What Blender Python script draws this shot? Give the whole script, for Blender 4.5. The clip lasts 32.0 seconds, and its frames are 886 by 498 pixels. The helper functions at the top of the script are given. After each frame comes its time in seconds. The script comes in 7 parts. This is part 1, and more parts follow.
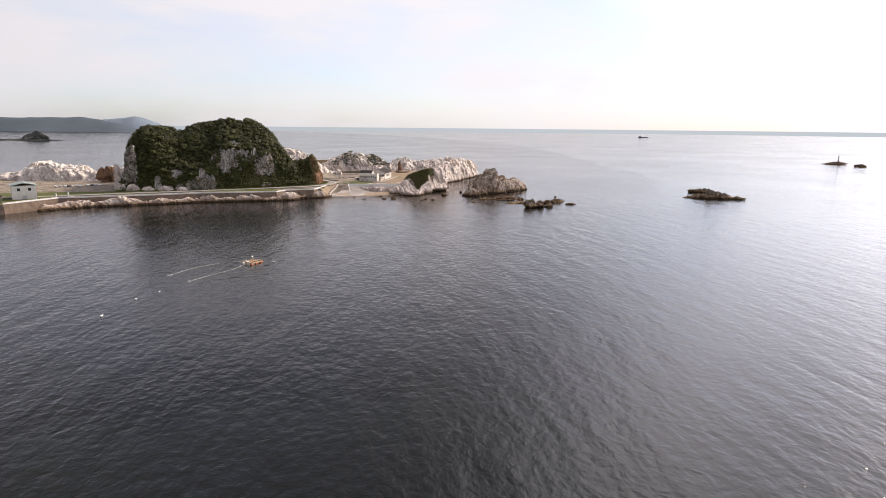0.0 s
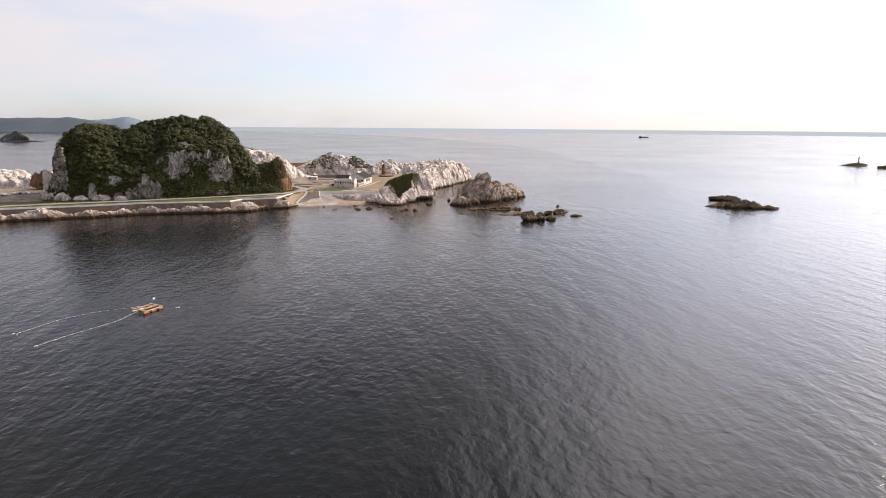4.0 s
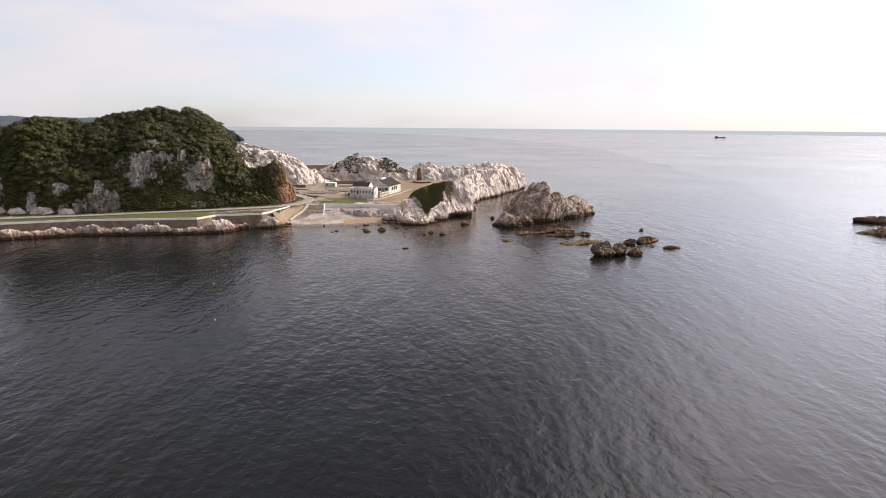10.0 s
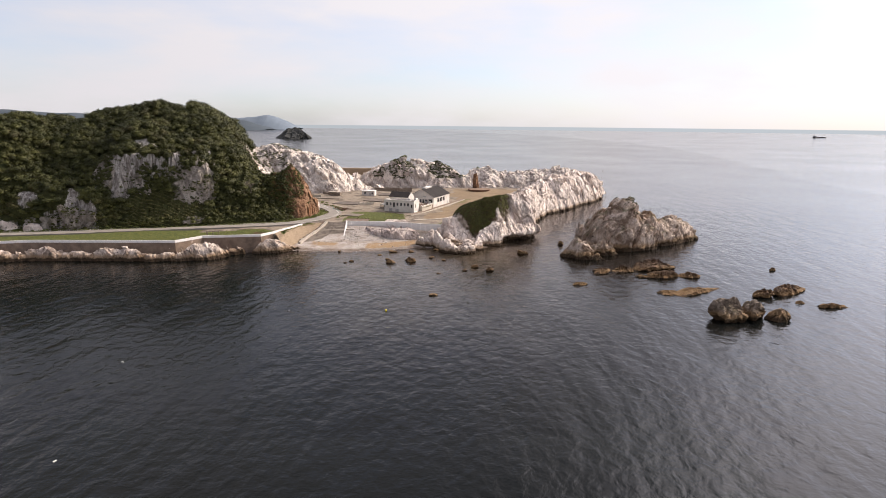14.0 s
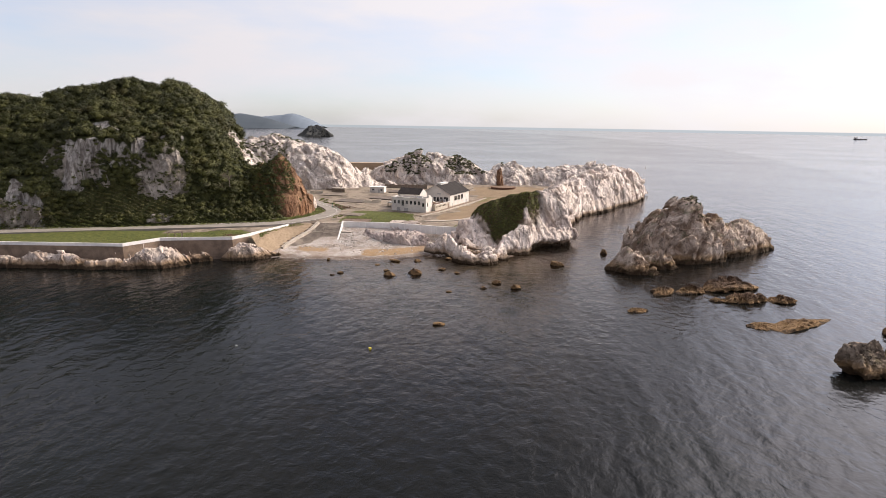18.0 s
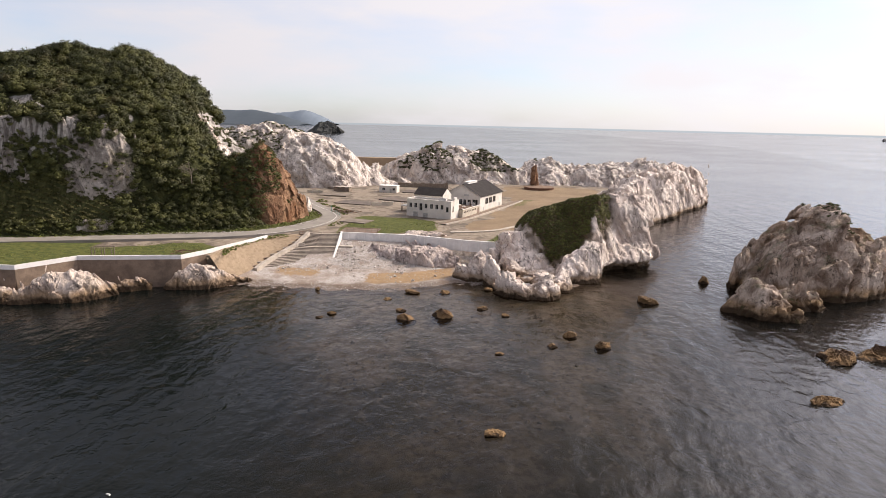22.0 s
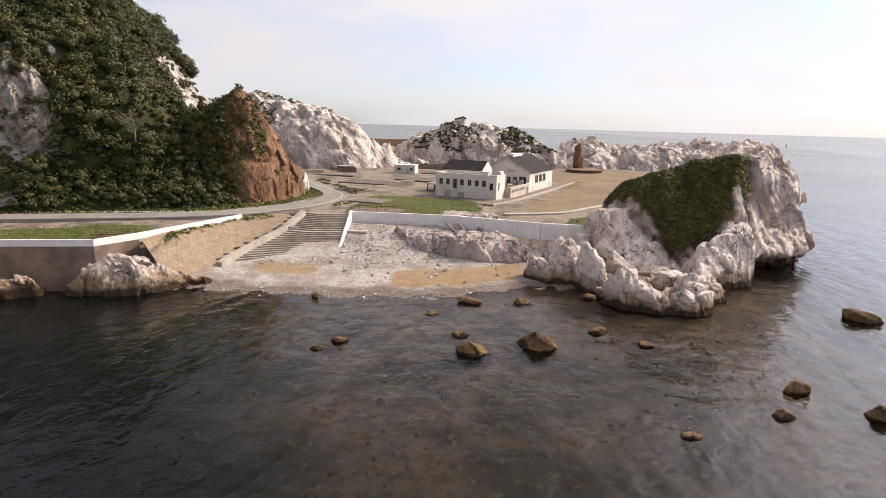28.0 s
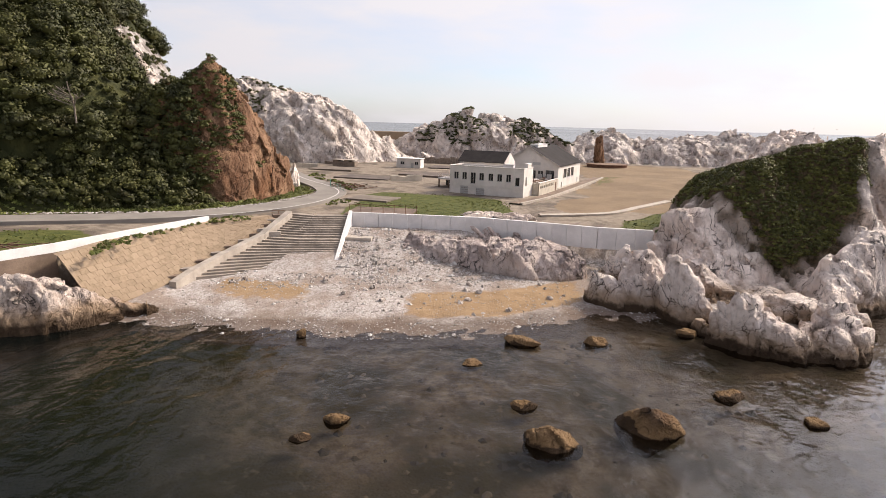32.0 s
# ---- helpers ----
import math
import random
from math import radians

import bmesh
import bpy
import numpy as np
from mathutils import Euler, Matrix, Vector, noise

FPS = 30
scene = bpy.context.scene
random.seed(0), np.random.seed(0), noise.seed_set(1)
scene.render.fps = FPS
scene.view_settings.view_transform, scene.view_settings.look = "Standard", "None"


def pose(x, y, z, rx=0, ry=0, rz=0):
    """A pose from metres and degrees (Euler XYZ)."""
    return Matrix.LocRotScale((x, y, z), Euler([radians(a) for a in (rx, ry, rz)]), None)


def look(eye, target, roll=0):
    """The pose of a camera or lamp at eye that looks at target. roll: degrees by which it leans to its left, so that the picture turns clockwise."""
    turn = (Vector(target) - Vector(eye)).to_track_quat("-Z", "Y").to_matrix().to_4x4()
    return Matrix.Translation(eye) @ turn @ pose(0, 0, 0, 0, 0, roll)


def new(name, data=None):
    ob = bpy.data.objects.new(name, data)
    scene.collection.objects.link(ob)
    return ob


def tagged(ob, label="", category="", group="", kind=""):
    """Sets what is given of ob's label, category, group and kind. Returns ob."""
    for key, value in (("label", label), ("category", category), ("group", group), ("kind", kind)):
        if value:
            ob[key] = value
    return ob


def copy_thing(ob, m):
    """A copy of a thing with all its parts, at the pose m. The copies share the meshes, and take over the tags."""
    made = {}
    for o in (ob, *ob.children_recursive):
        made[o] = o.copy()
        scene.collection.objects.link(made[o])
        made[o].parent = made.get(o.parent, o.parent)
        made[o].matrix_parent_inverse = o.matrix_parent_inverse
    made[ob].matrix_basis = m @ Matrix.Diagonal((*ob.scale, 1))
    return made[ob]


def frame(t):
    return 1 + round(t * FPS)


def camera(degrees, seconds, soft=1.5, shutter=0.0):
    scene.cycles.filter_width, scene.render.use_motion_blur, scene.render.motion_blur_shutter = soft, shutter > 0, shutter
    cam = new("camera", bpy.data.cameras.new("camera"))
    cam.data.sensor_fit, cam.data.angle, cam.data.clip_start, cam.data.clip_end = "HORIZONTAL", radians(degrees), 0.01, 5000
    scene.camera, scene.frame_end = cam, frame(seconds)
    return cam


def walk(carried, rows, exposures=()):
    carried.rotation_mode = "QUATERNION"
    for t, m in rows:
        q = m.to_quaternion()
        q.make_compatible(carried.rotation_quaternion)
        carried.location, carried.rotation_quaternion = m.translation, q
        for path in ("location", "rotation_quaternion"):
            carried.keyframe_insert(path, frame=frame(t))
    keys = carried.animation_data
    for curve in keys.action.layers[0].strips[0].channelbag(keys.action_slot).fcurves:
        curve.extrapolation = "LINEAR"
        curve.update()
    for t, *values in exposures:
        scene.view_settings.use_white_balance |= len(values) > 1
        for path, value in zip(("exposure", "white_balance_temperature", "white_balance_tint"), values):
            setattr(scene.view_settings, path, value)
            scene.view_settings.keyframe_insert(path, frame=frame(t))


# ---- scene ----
cam = camera(72.32, 32.0, soft=0.55)
# seconds, x, y, z, tilt, lean, turn
PATH = [
    (0, -95.70, -315.67, 56.97, 78.523, -0.528, -15.177),
    (0.5, -91.58, -306.82, 57.05, 78.512, -0.443, -15.213),
    (1, -87.73, -298.14, 57.06, 78.504, -0.379, -15.218),
    (1.5, -84.16, -289.60, 56.95, 78.513, -0.353, -15.213),
    (2, -80.89, -281.30, 56.75, 78.546, -0.384, -15.213),
    (2.5, -77.86, -273.32, 56.45, 78.567, -0.460, -15.222),
    (3, -74.91, -265.68, 56.01, 78.554, -0.515, -15.253),
    (3.5, -71.60, -258.38, 55.74, 78.558, -0.443, -15.339),
    (5.5, -56.72, -225.83, 54.82, 78.487, -0.403, -15.312),
    (6, -53.35, -217.41, 54.01, 78.573, -0.439, -14.930),
    (6.5, -49.87, -208.85, 53.12, 78.655, -0.445, -14.477),
    (7, -46.58, -200.23, 52.46, 78.701, -0.472, -13.878),
    (7.5, -43.26, -191.45, 52.19, 78.697, -0.532, -13.185),
    (8, -39.92, -182.30, 52.27, 78.651, -0.586, -12.452),
    (8.5, -36.59, -172.92, 52.57, 78.594, -0.580, -11.737),
    (9, -33.34, -163.43, 52.87, 78.562, -0.512, -11.050),
    (9.5, -30.34, -154.20, 52.45, 78.550, -0.445, -10.333),
    (10, -27.62, -145.22, 52.07, 78.526, -0.467, -9.565),
    (10.5, -24.98, -136.24, 52.11, 78.495, -0.533, -8.768),
    (11, -22.20, -126.97, 52.34, 78.488, -0.585, -7.940),
    (11.5, -19.17, -117.20, 51.71, 78.504, -0.622, -7.082),
    (12, -16.33, -107.18, 51.18, 78.525, -0.628, -6.231),
    (12.5, -13.83, -97.09, 51.11, 78.495, -0.609, -5.416),
    (13, -11.57, -87.04, 51.40, 78.418, -0.552, -4.600),
    (13.5, -9.03, -77.42, 51.66, 78.349, -0.471, -3.725),
    (14, -6.76, -67.89, 51.62, 78.332, -0.528, -2.831),
    (14.5, -4.69, -59.21, 50.99, 78.342, -0.789, -1.981),
    (16.5, -1.70, -41.22, 48.53, 78.361, -0.899, -0.782),
    (17, -1.95, -34.36, 47.14, 78.316, -0.870, -0.733),
    (17.5, -1.87, -27.35, 45.70, 78.317, -0.855, -0.635),
    (18, -1.21, -19.22, 44.42, 78.353, -0.850, -0.494),
    (18.5, -0.43, -10.06, 43.19, 78.370, -0.888, -0.286),
    (19, 0.00, 0.00, 41.96, 78.335, -0.976, -0.048),
    (19.5, -0.90, 9.84, 41.57, 78.264, -1.064, 0.110),
    (20, -2.06, 17.98, 41.25, 78.213, -1.146, 0.219),
    (20.5, -3.24, 24.28, 40.50, 78.236, -1.220, 0.352),
    (21, -4.44, 29.37, 39.56, 78.282, -1.263, 0.492),
    (21.5, -5.71, 35.32, 39.16, 78.252, -1.305, 0.580),
    (22, -7.02, 41.35, 38.37, 78.235, -1.315, 0.649),
    (22.5, -8.13, 47.40, 37.19, 78.291, -1.293, 0.728),
    (23, -9.20, 53.57, 35.83, 78.379, -1.283, 0.810),
    (23.5, -10.06, 59.63, 34.56, 78.433, -1.343, 0.880),
    (24, -10.58, 65.16, 33.45, 78.445, -1.384, 0.942),
    (24.5, -11.08, 70.30, 32.37, 78.428, -1.332, 0.976),
    (26.5, -14.69, 82.25, 27.91, 78.399, -1.500, 0.797),
    (27, -15.91, 85.27, 26.66, 78.357, -1.564, 0.788),
    (27.5, -17.08, 88.69, 25.53, 78.335, -1.560, 0.781),
    (28, -17.96, 93.19, 24.53, 78.339, -1.476, 0.763),
    (28.5, -18.71, 97.29, 23.66, 78.366, -1.410, 0.717),
    (29, -19.37, 101.03, 22.91, 78.400, -1.397, 0.647),
    (29.5, -19.95, 104.47, 22.31, 78.427, -1.418, 0.568),
    (30, -20.50, 107.64, 21.85, 78.431, -1.450, 0.497),
    (30.5, -21.05, 110.58, 21.55, 78.403, -1.476, 0.446),
    (31, -21.59, 113.36, 21.36, 78.345, -1.493, 0.413),
    (31.5, -22.13, 116.02, 21.25, 78.268, -1.503, 0.392),
    (32, -22.66, 118.62, 21.17, 78.181, -1.509, 0.378),
]
walk(cam, [(t, pose(x, y, z, rx, ry, rz)) for t, x, y, z, rx, ry, rz in PATH])

# ---- sky and sun ----
SUN_AZ, SUN_EL = 64.0, 38.0  # degrees clockwise from +y, degrees up
world = bpy.data.worlds.new("sky")
scene.world = world
world.use_nodes = True
wn, wl = world.node_tree.nodes, world.node_tree.links
wn.clear()
w_out = wn.new("ShaderNodeOutputWorld")
w_bg = wn.new("ShaderNodeBackground")
w_sky = wn.new("ShaderNodeTexSky")
w_sky.sky_type, w_sky.sun_disc = "NISHITA", False
w_sky.sun_elevation, w_sky.sun_rotation = radians(SUN_EL), radians(SUN_AZ)
w_sky.air_density, w_sky.dust_density, w_sky.ozone_density = 1.0, 1.0, 1.5
w_tc = wn.new("ShaderNodeTexCoord")
w_map = wn.new("ShaderNodeMapping")
w_map.inputs["Scale"].default_value = (1.0, 1.0, 3.6)
w_noise = wn.new("ShaderNodeTexNoise")
w_noise.inputs["Scale"].default_value, w_noise.inputs["Detail"].default_value = 2.3, 6.0
w_noise.inputs["Roughness"].default_value = 0.52
w_ramp = wn.new("ShaderNodeValToRGB")
w_ramp.color_ramp.elements[0].position, w_ramp.color_ramp.elements[1].position = 0.34, 0.60
w_ramp.color_ramp.elements[0].color = (0.40, 0.40, 0.40, 1)
w_ramp.color_ramp.elements[1].color = (0.99, 0.99, 0.99, 1)
w_scale = wn.new("ShaderNodeMix")
w_scale.data_type, w_scale.blend_type = "RGBA", "MULTIPLY"
w_scale.inputs[0].default_value = 1.0
w_scale.inputs[7].default_value = (0.140, 0.152, 0.182, 1)
# the veil of cloud is brighter towards the hidden sun
w_dot = wn.new("ShaderNodeVectorMath")
w_dot.operation = "DOT_PRODUCT"
w_dot.inputs[1].default_value = (math.sin(radians(SUN_AZ)) * math.cos(radians(SUN_EL)), math.cos(radians(SUN_AZ)) * math.cos(radians(SUN_EL)), math.sin(radians(SUN_EL)))
w_glow = wn.new("ShaderNodeMapRange")
w_glow.interpolation_type = "SMOOTHSTEP"
for i, value in ((1, -0.1), (2, 0.75), (3, 0.80), (4, 1.0)):
    w_glow.inputs[i].default_value = value
w_core = wn.new("ShaderNodeMapRange")
w_core.interpolation_type = "SMOOTHERSTEP"
for i, value in ((1, 0.72), (2, 1.0), (3, 0.0), (4, 4.6)):
    w_core.inputs[i].default_value = value
w_sum = wn.new("ShaderNodeMath")
w_sum.operation = "ADD"
w_veil = wn.new("ShaderNodeMix")
w_veil.data_type, w_veil.blend_type = "RGBA", "MULTIPLY"
w_veil.inputs[0].default_value = 1.0
w_veil.inputs[6].default_value = (0.985, 0.94, 0.98, 1)
# thinner cloud overhead, away from the sun
w_sep = wn.new("ShaderNodeSeparateXYZ")
w_high = wn.new("ShaderNodeMapRange")
w_high.interpolation_type = "SMOOTHSTEP"
for i, value in ((1, 0.16), (2, 0.62), (3, 1.0), (4, 0.64)):
    w_high.inputs[i].default_value = value
w_thin = wn.new("ShaderNodeMath")
w_thin.operation = "MULTIPLY"
w_mix = wn.new("ShaderNodeMix")
w_mix.data_type = "RGBA"
wl.new(w_tc.outputs["Generated"], w_map.inputs["Vector"])
wl.new(w_map.outputs["Vector"], w_noise.inputs["Vector"])
wl.new(w_noise.outputs["Fac"], w_ramp.inputs["Fac"])
wl.new(w_sky.outputs["Color"], w_scale.inputs[6])
wl.new(w_tc.outputs["Generated"], w_dot.inputs[0])
wl.new(w_dot.outputs["Value"], w_glow.inputs[0])
wl.new(w_dot.outputs["Value"], w_core.inputs[0])
wl.new(w_tc.outputs["Generated"], w_sep.inputs[0])
wl.new(w_sep.outputs["Z"], w_high.inputs[0])
wl.new(w_glow.outputs[0], w_thin.inputs[0])
wl.new(w_high.outputs[0], w_thin.inputs[1])
wl.new(w_thin.outputs[0], w_sum.inputs[0])
wl.new(w_core.outputs[0], w_sum.inputs[1])
wl.new(w_sum.outputs[0], w_veil.inputs[7])
wl.new(w_ramp.outputs["Color"], w_mix.inputs[0])
wl.new(w_scale.outputs[2], w_mix.inputs[6])
wl.new(w_veil.outputs[2], w_mix.inputs[7])
# the open sea beyond the modelled sheet, up to the true horizon
w_edge = wn.new("ShaderNodeMapRange")
for i, value in ((1, -0.0040), (2, -0.0030), (3, 1.0), (4, 0.0)):
    w_edge.inputs[i].default_value = value
w_far = wn.new("ShaderNodeMix")
w_far.data_type, w_far.blend_type = "RGBA", "MULTIPLY"
w_far.inputs[0].default_value = 1.0
w_far.inputs[6].default_value = (0.56, 0.60, 0.645, 1)
w_last = wn.new("ShaderNodeMix")
w_last.data_type = "RGBA"
wl.new(w_sep.outputs["Z"], w_edge.inputs[0])
wl.new(w_glow.outputs[0], w_far.inputs[7])
wl.new(w_edge.outputs[0], w_last.inputs[0])
wl.new(w_mix.outputs[2], w_last.inputs[6])
wl.new(w_far.outputs[2], w_last.inputs[7])
wl.new(w_last.outputs[2], w_bg.inputs["Color"])
w_bg.inputs["Strength"].default_value = 1.0
wl.new(w_bg.outputs["Background"], w_out.inputs["Surface"])

sun = new("sun", bpy.data.lights.new("sun", "SUN"))
sun.data.energy, sun.data.angle, sun.data.color = 4.9, radians(8), (1.0, 0.85, 0.67)
sun.matrix_world = look((0, 0, 0), (-math.sin(radians(SUN_AZ)), -math.cos(radians(SUN_AZ)), -math.tan(radians(SUN_EL))))
scene.view_settings.exposure = 0.0


# ---- noise on arrays of points ----
def lattice(ix, iy, iz, seed):
    h = (ix * 374761393 + iy * 668265263 + iz * 2147483647 + seed * 974634777) & 0xFFFFFFFF
    h = ((h ^ (h >> 13)) * 1274126177) & 0xFFFFFFFF
    h = ((h ^ (h >> 16)) * 2246822519) & 0xFFFFFFFF
    return ((h ^ (h >> 15)) & 0xFFFFFF) / 8388607.5 - 1.0


def smooth_noise(p, seed=0):
    """Value noise, about -1 to 1, at points p of shape (n, 3)."""
    i = np.floor(p).astype(np.int64)
    f = p - i
    f = f * f * f * (f * (f * 6 - 15) + 10)
    out = 0.0
    for dx in (0, 1):
        for dy in (0, 1):
            for dz in (0, 1):
                w = (f[:, 0] if dx else 1 - f[:, 0]) * (f[:, 1] if dy else 1 - f[:, 1]) * (f[:, 2] if dz else 1 - f[:, 2])
                out = out + w * lattice(i[:, 0] + dx, i[:, 1] + dy, i[:, 2] + dz, seed)
    return out


def fbm(p, octaves=4, seed=0, gain=0.5):
    out, a = 0.0, 1.0
    for k in range(octaves):
        out = out + a * smooth_noise(p * 2.03 ** k + 17.3 * k, seed + k)
        a *= gain
    return out


def ridged(p, octaves=4, seed=0, gain=0.55):
    out, a = 0.0, 1.0
    for k in range(octaves):
        out = out + a * (1 - 2 * np.abs(smooth_noise(p * 2.07 ** k + 31.7 * k, seed + k)))
        a *= gain
    return out


def facets(q, seed, width=0.06):
    """Broken blocks: every cell of an uneven lattice is one tilted plane, with a cleft between neighbours. Returns height and closeness to a cleft."""
    base = np.floor(q).astype(np.int64)
    f1, f2 = np.full(len(q), 99.0), np.full(len(q), 99.0)
    own, off = base.copy(), np.zeros(q.shape)
    for dx in (-1, 0, 1):
        for dy in (-1, 0, 1):
            for dz in (-1, 0, 1):
                c = base + np.array([dx, dy, dz])
                v = q - (c + 0.5 + 0.42 * np.stack([lattice(c[:, 0], c[:, 1], c[:, 2], seed + k) for k in range(3)], 1))
                d = (v ** 2).sum(1)
                near = d < f1
                f2 = np.where(near, f1, np.minimum(f2, d))
                f1 = np.where(near, d, f1)
                own[near], off[near] = c[near], v[near]
    r = [lattice(own[:, 0], own[:, 1], own[:, 2], seed + k) for k in range(3, 7)]
    h = 0.55 * r[3] + 0.85 * (off[:, 0] * r[0] + off[:, 1] * r[1] + off[:, 2] * r[2])
    return h, np.exp(-(np.sqrt(f2) - np.sqrt(f1)) / width)


def crag(p, size, seed, octaves=5):
    """Relief of jointed limestone: tilted blocks, fins and clefts, about -1 to 1; size is the metres of the largest block."""
    q = p * np.array([1.0, 1.0, 0.62]) / size
    warp = np.stack([smooth_noise(q * 1.3 + 5, seed + 50), smooth_noise(q * 1.3 + 9, seed + 51), smooth_noise(q * 1.3 + 13, seed + 52)], 1)
    q = q + 0.22 * warp
    h, cleft = facets(q * 1.25, seed)
    h2, cleft2 = facets(q * 3.1 + 7, seed + 20)
    return 0.72 * h + 0.20 * ridged(q * 0.6, 2, seed) + 0.17 * h2 - 0.20 * cleft - 0.07 * cleft2 + 0.03 * fbm(q * 9, 2, seed + 70)


def smoothstep(a, b, x):
    t = np.clip((np.asarray(x, float) - a) / (b - a), 0, 1)
    return t * t * (3 - 2 * t)


def along(line, x, y):
    """For points (x, y): distance to an open line of plan points, signed (positive on its left), and how far along it, 0 to its length."""
    x, y = np.asarray(x, float), np.asarray(y, float)
    best, side, run = np.full(x.shape, 1e9), np.ones(x.shape), np.zeros(x.shape)
    s = 0.0
    for (x0, y0), (x1, y1) in zip(line[:-1], line[1:]):
        dx, dy = x1 - x0, y1 - y0
        n = math.hypot(dx, dy)
        t = np.clip(((x - x0) * dx + (y - y0) * dy) / (n * n), 0, 1)
        d = np.hypot(x - x0 - t * dx, y - y0 - t * dy)
        near = d < best
        best = np.where(near, d, best)
        side = np.where(near, np.sign(dx * (y - y0) - dy * (x - x0) + 1e-9), side)
        run = np.where(near, s + t * n, run)
        s += n
    return best * side, run


def inside(poly, x, y):
    """Signed distance to a closed plan outline, positive inside."""
    x, y = np.asarray(x, float), np.asarray(y, float)
    d = np.abs(along(list(poly) + [poly[0]], x, y)[0])
    within = np.zeros(x.shape, bool)
    for (x0, y0), (x1, y1) in zip(poly, list(poly[1:]) + [poly[0]]):
        cross = ((y0 > y) != (y1 > y)) & (x < (x1 - x0) * (y - y0) / (y1 - y0 + 1e-12) + x0)
        within ^= cross
    return np.where(within, d, -d)


# ---- mesh helpers ----
def mesh_of(name, verts, faces, material=None, smooth=False):
    me = bpy.data.meshes.new(name)
    verts = np.asarray(verts, np.float32).reshape(-1, 3)
    faces = np.asarray(faces, np.int32)
    n, k = faces.shape
    me.vertices.add(len(verts))
    me.vertices.foreach_set("co", verts.ravel())
    me.loops.add(n * k)
    me.loops.foreach_set("vertex_index", faces.ravel())
    me.polygons.add(n)
    me.polygons.foreach_set("loop_start", np.arange(0, n * k, k, dtype=np.int32))
    me.polygons.foreach_set("loop_total", np.full(n, k, np.int32))
    me.polygons.foreach_set("use_smooth", np.full(n, smooth))
    me.update(calc_edges=True)
    if material:
        me.materials.append(material)
    return me


def grid_faces(nu, nv):
    a = (np.arange(nu - 1)[:, None] * nv + np.arange(nv - 1)[None, :]).ravel()
    return np.stack([a, a + nv, a + nv + 1, a + 1], 1)


def set_mask(me, name, values):
    at = me.attributes.new(name, "FLOAT", "POINT")
    at.data.foreach_set("value", np.asarray(values, np.float32).ravel())


def part(name, bm, material, parent, label=""):
    me = bpy.data.meshes.new(name)
    bm.to_mesh(me)
    bm.free()
    me.materials.append(material)
    ob = new(name, me)
    ob.parent = parent
    if label:
        ob["label"] = label
    return ob


def box_bm(sx, sy, sz, at=(0, 0, 0), bevel=0.0, turn=0.0):
    """A box that stands on at, bevelled, turned about z by degrees."""
    bm = bmesh.new()
    bmesh.ops.create_cube(bm, size=1.0, matrix=Matrix.Translation((at[0], at[1], at[2] + sz / 2)) @ Matrix.Rotation(radians(turn), 4, "Z") @ Matrix.Diagonal((sx, sy, sz, 1)))
    if bevel:
        bmesh.ops.bevel(bm, geom=bm.edges[:], offset=bevel, segments=1, affect="EDGES")
    return bm


def prism_bm(outline, z0, z1):
    """An upright prism on a closed plan outline."""
    bm = bmesh.new()
    low = [bm.verts.new((x, y, z0)) for x, y in outline]
    high = [bm.verts.new((x, y, z1)) for x, y in outline]
    n = len(outline)
    bm.faces.new(low[::-1])
    bm.faces.new(high)
    for i in range(n):
        bm.faces.new((low[i], low[(i + 1) % n], high[(i + 1) % n], high[i]))
    bmesh.ops.recalc_face_normals(bm, faces=bm.faces[:])
    return bm


def tube_bm(points, radius, sides=6):
    """A round bar through points."""
    bm = bmesh.new()
    rings = []
    for i, p in enumerate(points):
        a, b = Vector(points[max(i - 1, 0)]), Vector(points[min(i + 1, len(points) - 1)])
        turn = (b - a).to_track_quat("Z", "Y").to_matrix()
        rings.append([bm.verts.new(Vector(p) + turn @ Vector((radius * math.cos(2 * math.pi * k / sides), radius * math.sin(2 * math.pi * k / sides), 0))) for k in range(sides)])
    for r0, r1 in zip(rings[:-1], rings[1:]):
        for k in range(sides):
            bm.faces.new((r0[k], r0[(k + 1) % sides], r1[(k + 1) % sides], r1[k]))
    bm.faces.new(rings[0][::-1])
    bm.faces.new(rings[-1])
    return bm


def empty(name, m=None, label="", category="", group="", kind=""):
    ob = new(name)
    ob.empty_display_size = 0.3
    if m is not None:
        ob.matrix_world = m
    return tagged(ob, label, category, group, kind)


